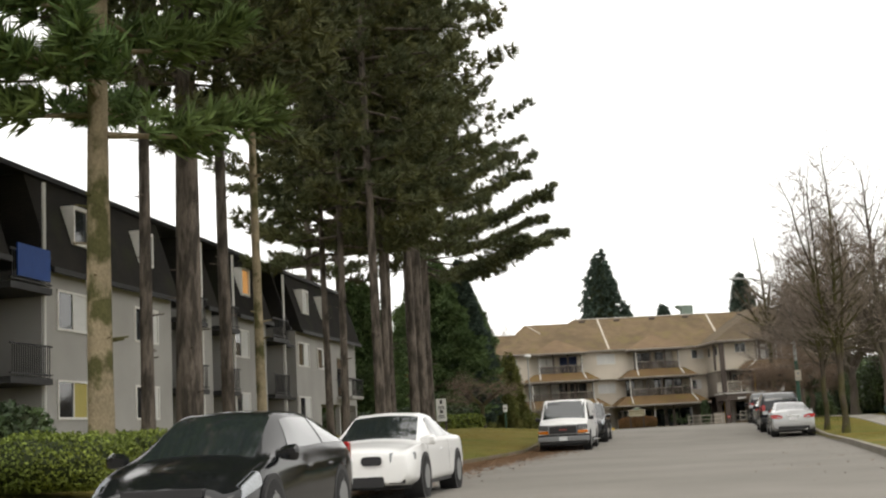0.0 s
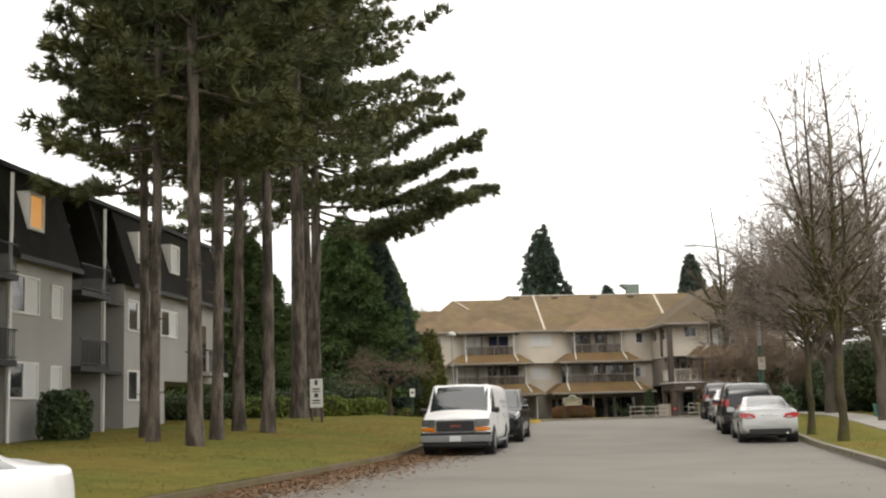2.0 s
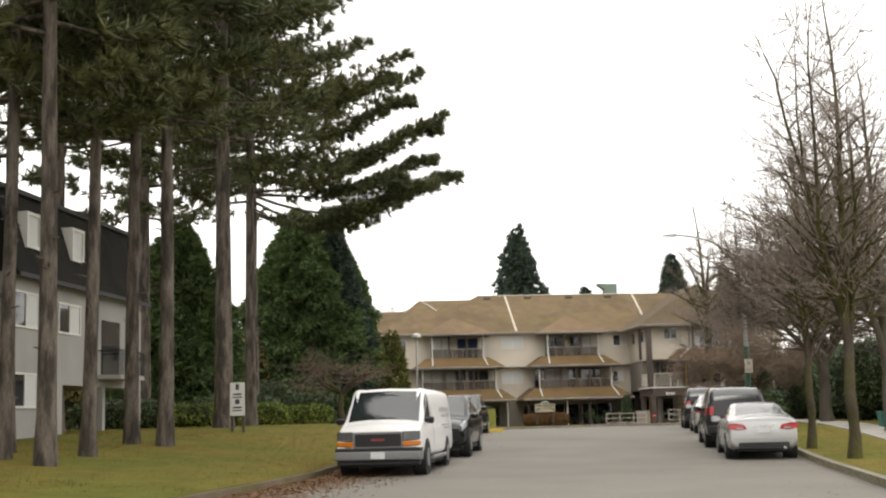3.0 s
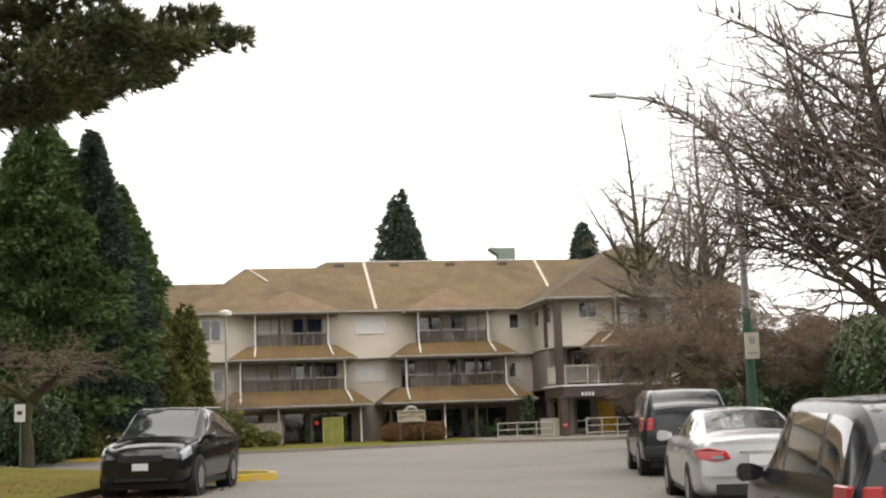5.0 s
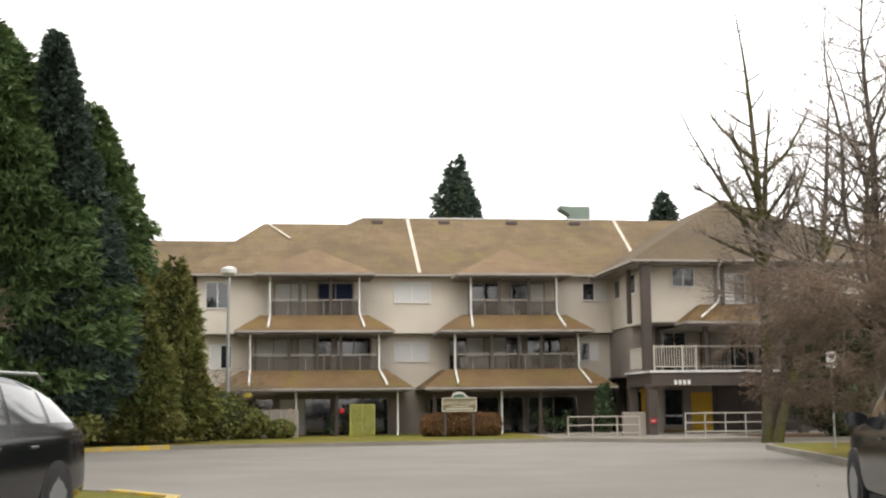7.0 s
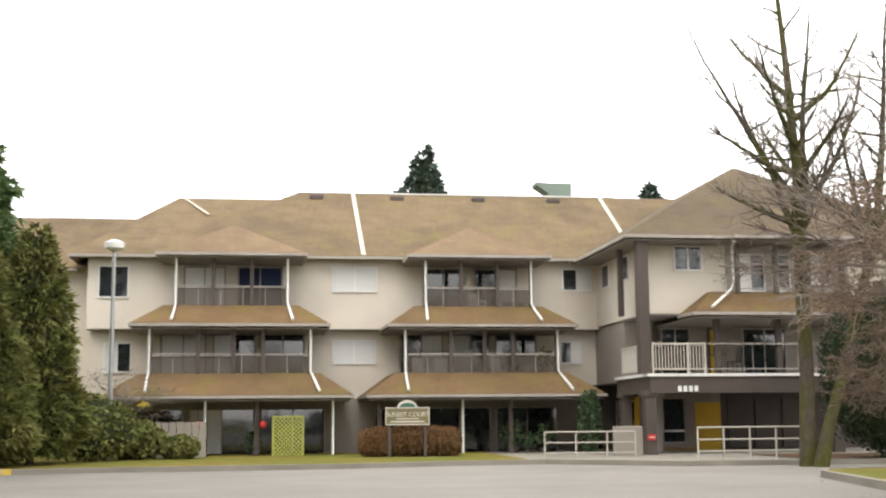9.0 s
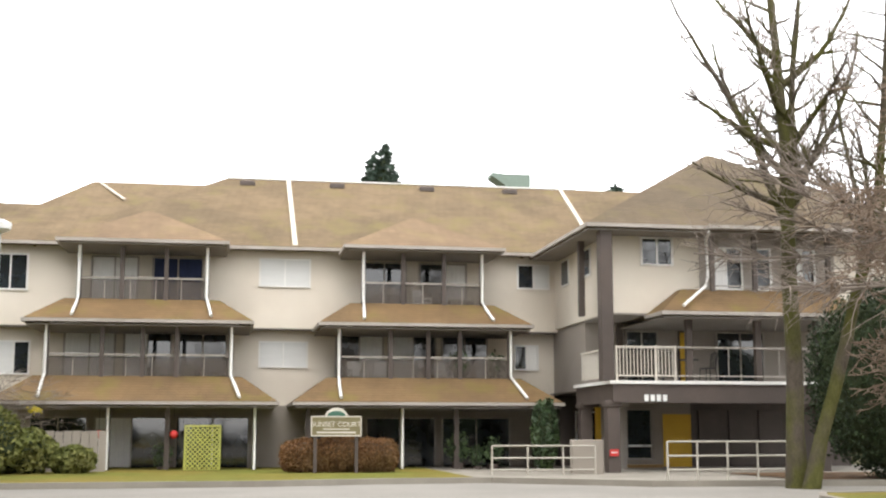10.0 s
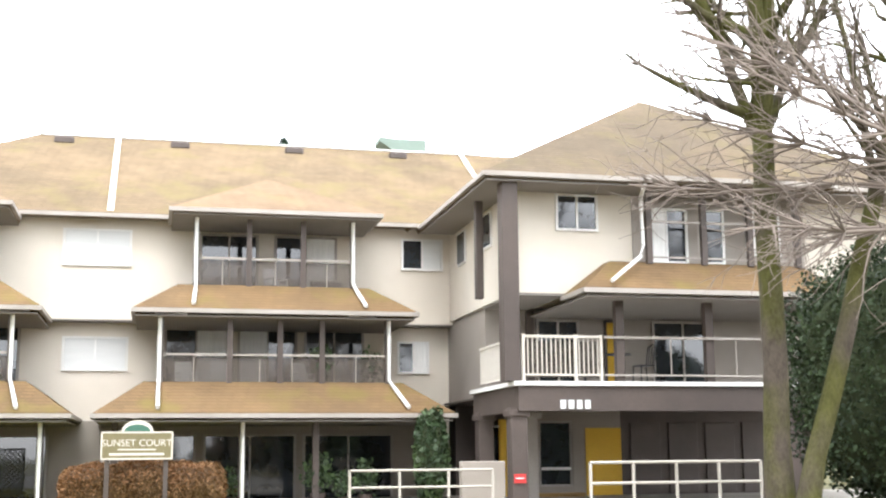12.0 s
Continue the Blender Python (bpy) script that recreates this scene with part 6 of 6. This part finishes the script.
for k, (x, y, h, r) in enumerate(((7.3, 67, 27, 5.6), (24, 50, 20.4, 3.4), (15.5, 62, 17.5, 2.6), (31.5, 52, 18.5, 3.2), (11.5, 70, 18, 2.2))):
    conifer("fir_tree", "dark fir standing far behind the apartment building", x, y, h, r, 31 + k, SPRUCE, 5200, low=2, power=.75, size=.42, group="firs behind the building")


def bare_tree(seed, H, r, fork, spread, levels=6, twig=TWIG, bark=BARK_GREY, lean=(0, 0), droop=0.0, split=3, ratio=.74, up=.25, first=.42, label="", x=0, y=0, dz=.15, rz=0, name="bare_tree", group="", thin=.58, R=4.0, limbs=0, limb=1.0):
    """A leafless tree: trunk, forking limbs and a haze of twigs."""
    rng = np.random.default_rng(seed)
    t = thing(name, label, "tree", pose(x, y, gz(y) + dz, 0, 0, rz), group)
    big, small = [], []

    def grow(p, d, l, rad, lev):
        n = 3 if lev < 3 else 2
        for k in range(n):
            d = d + rng.normal(size=3) * (.10 + .03 * lev) + np.array([0, 0, (up if lev < 4 else up * .5) * .22 - droop * lev * .05])
            d = d / np.linalg.norm(d)
            q = p + d * l / n
            r1 = rad * (1 - .25 / n * (k + 1))
            (big if rad > .028 else small).append((*p, max(rad, .006), *q, max(r1, .005)))
            p, rad = q, r1
            if lev >= 1 and rng.uniform() < (.75 if lev > 1 else .9):
                side(p, d, l * ratio * .8, rad * .45, lev + (1 if lev > 1 else 2))
        if lev >= levels:
            return
        for k in range(split if lev < 2 else 2):
            side(p, d, l * ratio * rng.uniform(.8, 1.15), rad * (thin + .12 * (k == 0)), lev + 1, .55 if k == 0 and lev < 3 else 1.0)

    def side(p, d, l, rad, lev, turn=1.0):
        if lev > levels or l < .12:
            return
        v = rng.normal(size=3)
        v -= d * v.dot(d)
        v /= np.linalg.norm(v)
        e = d + v * spread * turn * rng.uniform(.6, 1.2)
        grow(p, e / np.linalg.norm(e), l, rad, lev)
    d0 = np.array([lean[0], lean[1], 1.0])
    d0 /= np.linalg.norm(d0)
    pts = [(d0[0] * fork * k / 6 + .05 * math.sin(k * 1.3 + seed), d0[1] * fork * k / 6 + .05 * math.cos(k + seed), fork * k / 6 * d0[2] - (.15 if k == 0 else 0)) for k in range(7)]
    part("trunk", tube(bmesh.new(), pts, [r * (1.35 if k == 0 else 1.08 - .05 * k) for k in range(7)], 12), bark, t, smooth=60)
    top = np.array(pts[-1])
    for k in range(split + 1):
        side(top - d0 * rng.uniform(0, fork * .12), d0, H * first * rng.uniform(.8, 1.1), r * rng.uniform(.45, .68), 1, .5 if k == 0 else 1.0)
    # grown size is brought to the height H
    k = (H - fork) / (max(s[6] for s in big + small) - fork)
    kx = R / np.percentile(np.hypot([s[4] - top[0] for s in big + small], [s[5] - top[1] for s in big + small]), 97)
    for rows in (big, small):
        a = np.array(rows)
        a[:, [0, 4]] = top[0] + (a[:, [0, 4]] - top[0]) * kx
        a[:, [1, 5]] = top[1] + (a[:, [1, 5]] - top[1]) * kx
        a[:, [2, 6]] = fork + (a[:, [2, 6]] - fork) * k
        rows[:] = a.tolist()
    for k in range(limbs):
        q = Vector(pts[3]).lerp(Vector(pts[6]), .1 + .9 * (k + rng.uniform(0, 1)) / limbs)
        side(np.array(q), d0, limb * rng.uniform(.75, 1.2) * (1.1 - .3 * k / limbs), r * .36, 2, 2.3)
    v, f = sticks(big, 6)
    child("branchwork", array_mesh("branchwork", v, f, bark, True), t)["kind"] = "stuff"
    v, f = sticks(small, 3)
    child("crown", array_mesh("crown", v, f, twig), t, "fine bare twigs")
    return t


def leader_tree(seed, H, r, fork, stems, spread, R, label="", x=0, y=0, dz=.15, laterals=34, rise=.55, curl=.12, twig=TWIG, bark=BARK_GREY, lean=(0, 0), group="", low=.06, sub=1.0, lift=.06, boughs=()):
    """A leafless tree with lasting leaders: ascending stems, lateral limbs along them, side twigs and spurs."""
    rng = np.random.default_rng(seed)
    t = thing("bare_tree", label, "tree", pose(x, y, gz(y) + dz), group)
    big, small = [], []

    def grow(p, d, length, r0, r1, n, lift, wander):
        """A wandering limb; returns its points and directions."""
        pts, dirs = [p], [d]
        for k in range(n):
            d = d + rng.normal(size=3) * wander + np.array([0, 0, lift])
            d = d / np.linalg.norm(d)
            q = p + d * length / n
            a, b = r0 + (r1 - r0) * k / n, r0 + (r1 - r0) * (k + 1) / n
            (big if a > .02 else small).append((*p, a, *q, b))
            p = q
            pts.append(p)
            dirs.append(d)
        return pts, dirs

    def sideways(elevation, az):
        e = np.array([math.cos(az), math.sin(az), 0]) * math.cos(elevation) + np.array([0, 0, math.sin(elevation)])
        return e / np.linalg.norm(e)

    base = [np.array([lean[0] * fork * k / 6 + .04 * math.sin(k * 1.7 + seed), lean[1] * fork * k / 6 + .04 * math.cos(k * 1.3 + seed), fork * k / 6 - (.15 if k == 0 else 0)]) for k in range(7)]
    part("trunk", tube(bmesh.new(), base, [r * (1.4 if k == 0 else 1.06 - .045 * k) for k in range(7)], 12), bark, t, smooth=60)
    for s in range(stems):
        top = H * (1 if s == 0 else rng.uniform(.74, .96))
        p0 = base[6] * (1 if s < 2 else 0) + (base[5] if s >= 2 else 0)
        az = s * 2.4 + seed
        tilt = spread * (.12 if s == 0 else rng.uniform(.7, 1.15))
        d = np.array([math.cos(az) * tilt + lean[0] * .5, math.sin(az) * tilt + lean[1] * .5, 1.0])
        L = (top - p0[2]) * (1 + .12 * tilt)
        rs = r * (.78 if s == 0 else rng.uniform(.42, .6))
        pts, dirs = grow(p0, d / np.linalg.norm(d), L, rs, .012, 11, lift * (s > 0), .085 if s else .035)
        for k in range(laterals if s == 0 else int(laterals * .7)):
            u = low + (.97 - low) * ((k + rng.uniform(0, 1)) / laterals if s == 0 else rng.uniform(0, 1))
            i = min(int(u * 11), 10)
            p = pts[i] + (pts[i + 1] - pts[i]) * (u * 11 - i)
            ll = R * (1 - u) ** .55 * rng.uniform(.45, 1.1) + .45
            lr = max(min((rs * (1 - u) + .012) * .5, .05), .011)
            lp, ld = grow(p, sideways(rise * rng.uniform(.35, 1.5), k * 2.4 + s + rng.uniform(-.6, .6)), ll, lr, .007, 5, curl, .16)
            for q in range(max(2, int(ll * 3.4 * sub))):
                f = rng.uniform(.18, 1)
                j = min(int(f * 5), 4)
                c = lp[j] + (lp[j + 1] - lp[j]) * (f * 5 - j)
                side = np.cross(ld[j], unit(rng, 1)[0])
                e = ld[j] * .75 + side / (np.linalg.norm(side) + 1e-6) * .75
                sp, sd = grow(c, e / np.linalg.norm(e), (1.05 - f) * ll * .45 + .22, max(lr * .4, .008), .005, 3, .05, .16)
                for w in range(3):
                    g = int(rng.integers(0, 4))
                    e = sd[g] + unit(rng, 1)[0] * .9
                    grow(sp[g], e / np.linalg.norm(e), rng.uniform(.12, .38), .0065, .004, 2, .02, .2)
    for z, az, elevation, length in boughs:  # strong side limbs, each with forked ends
        d = sideways(math.radians(elevation), math.radians(az))
        lp, ld = grow(np.array([lean[0] * z, lean[1] * z, z]), d, length, r * .5, .02, 8, curl * .7, .09)
        for q in range(int(length * 5)):
            f = rng.uniform(.3, 1)
            j = min(int(f * 8), 7)
            e = ld[j] + np.cross(ld[j], unit(rng, 1)[0]) * .9
            sp, sd = grow(lp[j], e / np.linalg.norm(e), length * (1.15 - f) * .5 + .3, .022, .006, 4, .04, .16)
            for w in range(5):
                g = int(rng.integers(1, 5))
                e = sd[g] + unit(rng, 1)[0] * .8
                grow(sp[g], e / np.linalg.norm(e), rng.uniform(.2, .6), .008, .004, 2, .02, .2)
    v, f = sticks(big, 6)
    child("branchwork", array_mesh("branchwork", v, f, bark, True), t)["kind"] = "stuff"
    v, f = sticks(small, 3)
    child("crown", array_mesh("crown", v, f, twig), t, "fine bare twigs")
    return t


STREET = "bare street trees"
leader_tree(5, 8.6, .115, 2.8, 5, .36, 2.1, x=-6.35, y=-65.8, label="bare upright street tree in the grass verge", group=STREET, bark=BARK_MOSS, laterals=40)
leader_tree(6, 11.8, .135, 3.0, 5, .30, 2.5, x=-7.4, y=-70.8, label="bare upright street tree in the grass verge", group=STREET, bark=BARK_MOSS, laterals=46)
leader_tree(7, 12.5, .24, 2.6, 5, .45, 4.4, x=-.6, y=-58.5, label="large bare tree with a dark trunk behind the pavement", group=STREET, laterals=44)
leader_tree(9, 11.5, .26, 2.8, 6, .75, 6.8, x=2.0, y=-47.0, label="bare tree arching over the parked cars", group=STREET, laterals=56, rise=.35, curl=.03, sub=1.2)
bare_tree(12, 5.7, .2, 2.0, 1.1, 8, x=4.6, y=-32.0, rz=120, label="low wide bare tree with a dense brown haze of twigs", group=STREET, twig=TWIG_BROWN, R=4.2, up=.02, droop=.35, split=4, first=.5)
leader_tree(17, 13.4, .17, 4.6, 6, .38, 2.8, x=6.3, y=-25.0, label="bare upright tree behind the pavement", group=STREET, laterals=36, low=.10, sub=1.2)
leader_tree(23, 16.6, .21, 7.4, 4, .24, 1.9, x=7.75, y=-13.3, label="tall bare tree with a mossy green trunk before the entrance wing", bark=BARK_MOSS, dz=.1, laterals=20, rise=.35, curl=.09, low=.05, sub=1.0, lift=.08, boughs=((6.7, 185, 12, 2.6), (7.5, 170, 42, 4.0), (8.2, 190, 8, 3.0), (7.2, -5, 34, 5.0), (6.4, 10, 52, 4.4), (8.0, 80, 40, 3.6), (7.8, 260, 35, 3.4), (9.0, 200, 46, 3.4), (9.8, -20, 45, 3.2), (10.4, 180, 30, 2.6)))
leader_tree(29, 13.8, .16, 6.4, 3, .30, 2.2, x=7.85, y=-13.75, label="leaning bare tree with a mossy trunk beside the ivy", bark=BARK_MOSS, lean=(.29, -.04), dz=.1, laterals=22, low=.1, sub=.9, boughs=((5.6, 10, 50, 4.0), (6.2, 60, 45, 3.6), (6.0, 200, 40, 3.0)))
leader_tree(37, 9.0, .10, 5.4, 3, .5, 2.0, x=11.9, y=-14.7, label="slender bare tree with long arching pale twigs over the ivy", dz=.1, laterals=20, rise=.2, curl=0.0, bark=TWIG, boughs=((4.9, 178, 15, 6.8), (5.3, 190, 11, 6.4), (4.7, 184, 7, 5.8), (5.4, 171, 14, 6.6), (4.5, 180, 1, 4.8), (5.2, 182, 20, 6.2)))
bare_tree(41, 4.9, .19, 2.0, 1.25, 5, x=-18.6, y=-29.5, rz=200, label="crooked low bare tree with mossy limbs on the lawn", bark=BARK_MOSS, twig=TWIG_BROWN, droop=.3, up=.05, first=.52, split=4, thin=.66, R=4.1, dz=.3)
bare_tree(43, 15.6, .25, 7.0, .6, 6, x=-18.3, y=32, rz=0, label="pale bare tree far behind the building", bark=BARK_PALE, R=4.2)
bare_tree(44, 17.2, .25, 7.0, .6, 6, x=-9.6, y=52, rz=50, label="pale bare tree far behind the building", bark=BARK_PALE, R=4.2)
bare_tree(47, 13, .28, 4.0, .6, 6, x=20, y=-22, rz=33, label="bare tree beyond the drive", group=STREET)
bare_tree(53, 3.2, .06, .8, .8, 5, x=-12.9, y=-2.6, rz=33, label="thin bare shrub against the cream wall", first=.5)


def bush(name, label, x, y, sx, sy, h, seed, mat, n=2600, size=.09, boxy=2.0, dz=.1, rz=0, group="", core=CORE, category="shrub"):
    """A shrub or hedge: dark inner mass and an uneven skin of leaves. boxy: 2 round, more is squarer."""
    rng = np.random.default_rng(seed)
    t = thing(name, label, category, pose(x, y, gz(y) + dz, 0, 0, rz), group)

    def shape(d, k):
        p = (np.abs(d) ** boxy).sum(1) ** (-1 / boxy)
        q = d * p[:, None]
        lump = 1 + .05 * np.sin(q[:, 0] * 7 + seed) + .05 * np.sin(q[:, 1] * 9 + q[:, 2] * 5 + seed)
        q = q * (lump * k)[:, None]
        return np.stack([q[:, 0] * sx, q[:, 1] * sy, h / 2 + q[:, 2] * h / 2], 1)
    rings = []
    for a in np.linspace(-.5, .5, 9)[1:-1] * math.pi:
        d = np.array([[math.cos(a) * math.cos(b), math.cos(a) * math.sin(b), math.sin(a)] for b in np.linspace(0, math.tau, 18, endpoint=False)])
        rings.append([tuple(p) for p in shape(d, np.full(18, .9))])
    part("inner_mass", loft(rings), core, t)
    d = unit(rng, n)
    c = shape(d, rng.uniform(.86, 1.05, n))
    c = c[c[:, 2] > .02]
    v, f = leaves(rng, c, size, d[:len(c)], .9)
    child("leaves", array_mesh("leaves", v, f, mat), t)
    return t


bush("hedge", "rounded clipped evergreen shrub beside the block", -33.6, -99.6, 1.5, 1.3, 2.1, 61, HEDGE, 4200, .07, 2.6, .45, category="hedge")
for k, (x, y, a) in enumerate(((-31.6, -100.6, 1.3), (-30.0, -98.5, 1.35), (-29.2, -96.2, 1.2), (-32.4, -102.5, 1.2))):
    bush("hedge", "low clipped bright green hedge on the lawn edge", x, y, a, .8, .9, 65 + k, HEDGE, 11000, .03, 2.5, .4, -14, "clipped hedges by the lawn", category="hedge")
bush("shrub", "dark rounded shrub against the grey wall", -33.2, -90.5, .9, .9, 1.6, 71, LAUREL, 2200, .08, 2.3, .5)
for k, (x, y, a, h) in enumerate(((-29.9, -66.0, .7, 1.5),)):
    bush("hedge", "dark clipped hedge before the grey block", x, y, .7, a, h, 74 + k, LAUREL, 3200, .08, 4, .55, -12, category="hedge")
for k, (x, y, a, h) in enumerate(((-25.2, -42.5, 1.5, 1.1), (-22.3, -40.5, 1.2, 1.1), (-20.2, -38.5, 1.0, 1.0), (-24.0, -36.0, 2.2, 1.6), (-28.5, -41, 2.5, 1.4))):
    bush("hedge", "low clipped hedge along the path", x, y, a, .8, h, 80 + k, HEDGE if k < 3 else LAUREL, 2400, .08, 3.5, .5, -15, "hedges along the path", category="hedge")
for k, (x, y, a, b, h) in enumerate(((12.2, -10.6, 2.3, 1.8, 5.2), (15.2, -11.2, 2.4, 2, 5.0))):
    bush("laurel", "very dark ivy-grown evergreen beside the entrance", x, y, a, b, h, 90 + k, IVY, 26000, .05, 2.4, .1, -14, "ivy by the entrance")
for k, (x, y, a, b, h) in enumerate(((8.5, -21.5, 1.6, 1.6, 2.0), (9.6, -29, 2.4, 2.8, 4.2), (8.0, -37, 2.6, 3.4, 3.8), (6.0, -45, 2.4, 3.6, 3.5), (18, -20, 4, 3, 5.5))):
    bush("laurel", "dark glossy laurel thicket behind the pavement", x, y, a, b, h, 92 + k, IVY if k == 1 else LAUREL, 11000, .085, 2.4, .1, -14, "laurels behind the pavement")
for k, (x, y, a, b, h) in enumerate(((4.4, -53.2, 2.0, 2.6, 2.9), (2.6, -61, 1.8, 2.6, 2.0), (9.5, -50, 3.0, 3.5, 4.4))):
    bush("thicket", "olive and brown winter thicket behind the garden boxes", x, y, a, b, h, 98 + k, BRUSH, 9000, .085, 2.3, .1, -14, "thicket behind the pavement")
for k, (x, y, a, b, h) in enumerate(((-31, -22, 3, 3, 7), (-36, -26, 4, 3, 8), (-25.5, -14, 3, 2.5, 6.5), (-30, -6, 4, 3, 9), (-40, -14, 5, 4, 10), (-36, -40, 2.5, 3, 5), (-24, -4, 2.6, 2, 5))):
    bush("thicket", "ochre and olive winter thicket behind the pines", x, y, a, b, h, 110 + k, BRUSH if k % 3 else CEDAR, 6000, .17, 2.2, .1, 0, "winter thicket")
for k, (x, y, a, b, h) in enumerate(((-20.2, -18.4, 1.9, 1.5, 2.6), (-22.8, -20.0, 2.2, 1.8, 3.4), (-18.5, -12.3, 2.0, 1.2, 1.5))):
    bush("shrub", "dark evergreen shrub beside the drive", x, y, a, b, h, 130 + k, LAUREL if k < 2 else OLIVE, 3600, .11, 2.2, .1)
for k, (x, y, a, b, h) in enumerate(((-3.35, -3.4, .72, .6, 1.0), (-2.35, -3.3, .8, .65, 1.08), (-1.3, -3.45, .75, .6, 1.02))):
    bush("shrub", "russet-brown clipped winter shrub behind the carved sign", x, y, a, b, h, 140 + k, RUSSET, 9000, .032, 3.0, .1, 0, "russet shrubs by the sign", SOIL)
for k, (x, y, a, h) in enumerate(((-11.6, -3.0, .9, 1.3), (-13.0, -4.3, 1.5, 2.1), (-10.2, -3.0, .6, .8))):
    bush("shrub", "straggly olive-brown shrub before the patios", x, y, a, .8, h, 144 + k, OLIVE, 2600, .08, 2.2, .1)
bush("shrub", "dark climbing shrub by the building corner", 4.75, -.9, .45, .4, 2.3, 150, LAUREL, 1800, .08, 2.2, .1)


def pot_plant(x, y, z, s, seed, mat=HEDGE):
    t = thing("pot_plant", "leafy green pot plant on a balcony floor", "plant", pose(x, y, z))
    part("pot", tube(bmesh.new(), [(0, 0, 0), (0, 0, .28 * s)], [.11 * s, .15 * s], 12), BROWN, t, smooth=50)
    rng = np.random.default_rng(seed)
    c = unit(rng, 260) * rng.uniform(.3, 1, (260, 1)) * np.array([.34, .3, .42]) * s + np.array([0, 0, .62 * s])
    v, f = leaves(rng, c, .05 * s)
    child("leaves", array_mesh("leaves", v, f, mat), t)
    return t


for k, (x, y, z, s) in enumerate(((2.15, .75, 3.12, 1.6), (3.4, .75, 3.12, 1.5), (-.2, .7, .2, 1.3), (2.0, .2, .2, 1.7), (2.6, -.1, .2, 1.2), (3.2, .1, .2, 1.5), (-7.8, .4, .2, 1.3), (-7.0, .9, 3.12, 1.0))):
    pot_plant(x, y, z, s * .85, 200 + k, LAUREL)


# ---- loose litter and grass ----
def scatter(name, label, category, mat, rng, pts, size, flat=True):
    n = len(pts)
    nr = np.tile(np.array([[0, 0, 1.0]]), (n, 1))
    v, f = leaves(rng, pts, size, nr, .35 if flat else 1.0)
    return tagged(new(name, array_mesh(name, v, f, mat)), label, category, kind="stuff")


rng = np.random.default_rng(77)
NL = 42000
yy = rng.uniform(-100, -43, NL)
off = np.abs(rng.normal(0, 1, NL)) * .85 + .02
xx = -19.7 + (yy + 69.5) * np.where(yy < -69.5, .268, .2) + off
zz = np.array([gz(y) for y in yy]) + .012 + rng.uniform(0, .02, NL)
scatter("leaf_litter", "brown fallen leaves and needles along the kerb", "leaves", LITTER, rng, np.stack([xx, yy, zz], 1), .036)
yy = rng.uniform(-100, -20, 260)
xx = -8.3 + (yy + 69.3) * .278 - np.abs(rng.normal(0, 1, 260)) * 1.2 - .05
scatter("leaf_litter", "scattered brown leaves on the asphalt", "leaves", LITTER, rng, np.stack([xx, yy, np.array([gz(y) for y in yy]) + .012], 1), .026)
n = 26000
yy = rng.uniform(-100, -42, n)
dd = rng.uniform(.2, 12, n)
xx = -19.7 + (yy + 69.5) * np.where(yy < -69.5, .268, .2) - dd
zz = np.array([gz(y) for y in yy]) + .12 + .48 * np.clip(dd / 6, 0, 1)
v, f = blades(rng, np.stack([xx, yy, zz], 1), np.tile(np.array([[0, 0, 1.0]]), (n, 1)), 2, .04, .016, .8)
tagged(new("grass", array_mesh("grass", v, f, GRASS)), "short ragged winter grass on the lawn", "grass", kind="stuff")
n = 9000
yy = rng.uniform(-80, -24, n)
dd = rng.uniform(.2, 2.9, n)
xx = -8.3 + (yy + 69.3) * .278 + dd
v, f = blades(rng, np.stack([xx, yy, np.array([gz(y) for y in yy]) + .12], 1), np.tile(np.array([[0, 0, 1.0]]), (n, 1)), 2, .035, .016, .8)
tagged(new("grass", array_mesh("grass", v, f, GRASS)), "short grass on the kerbside verge", "grass", kind="stuff")
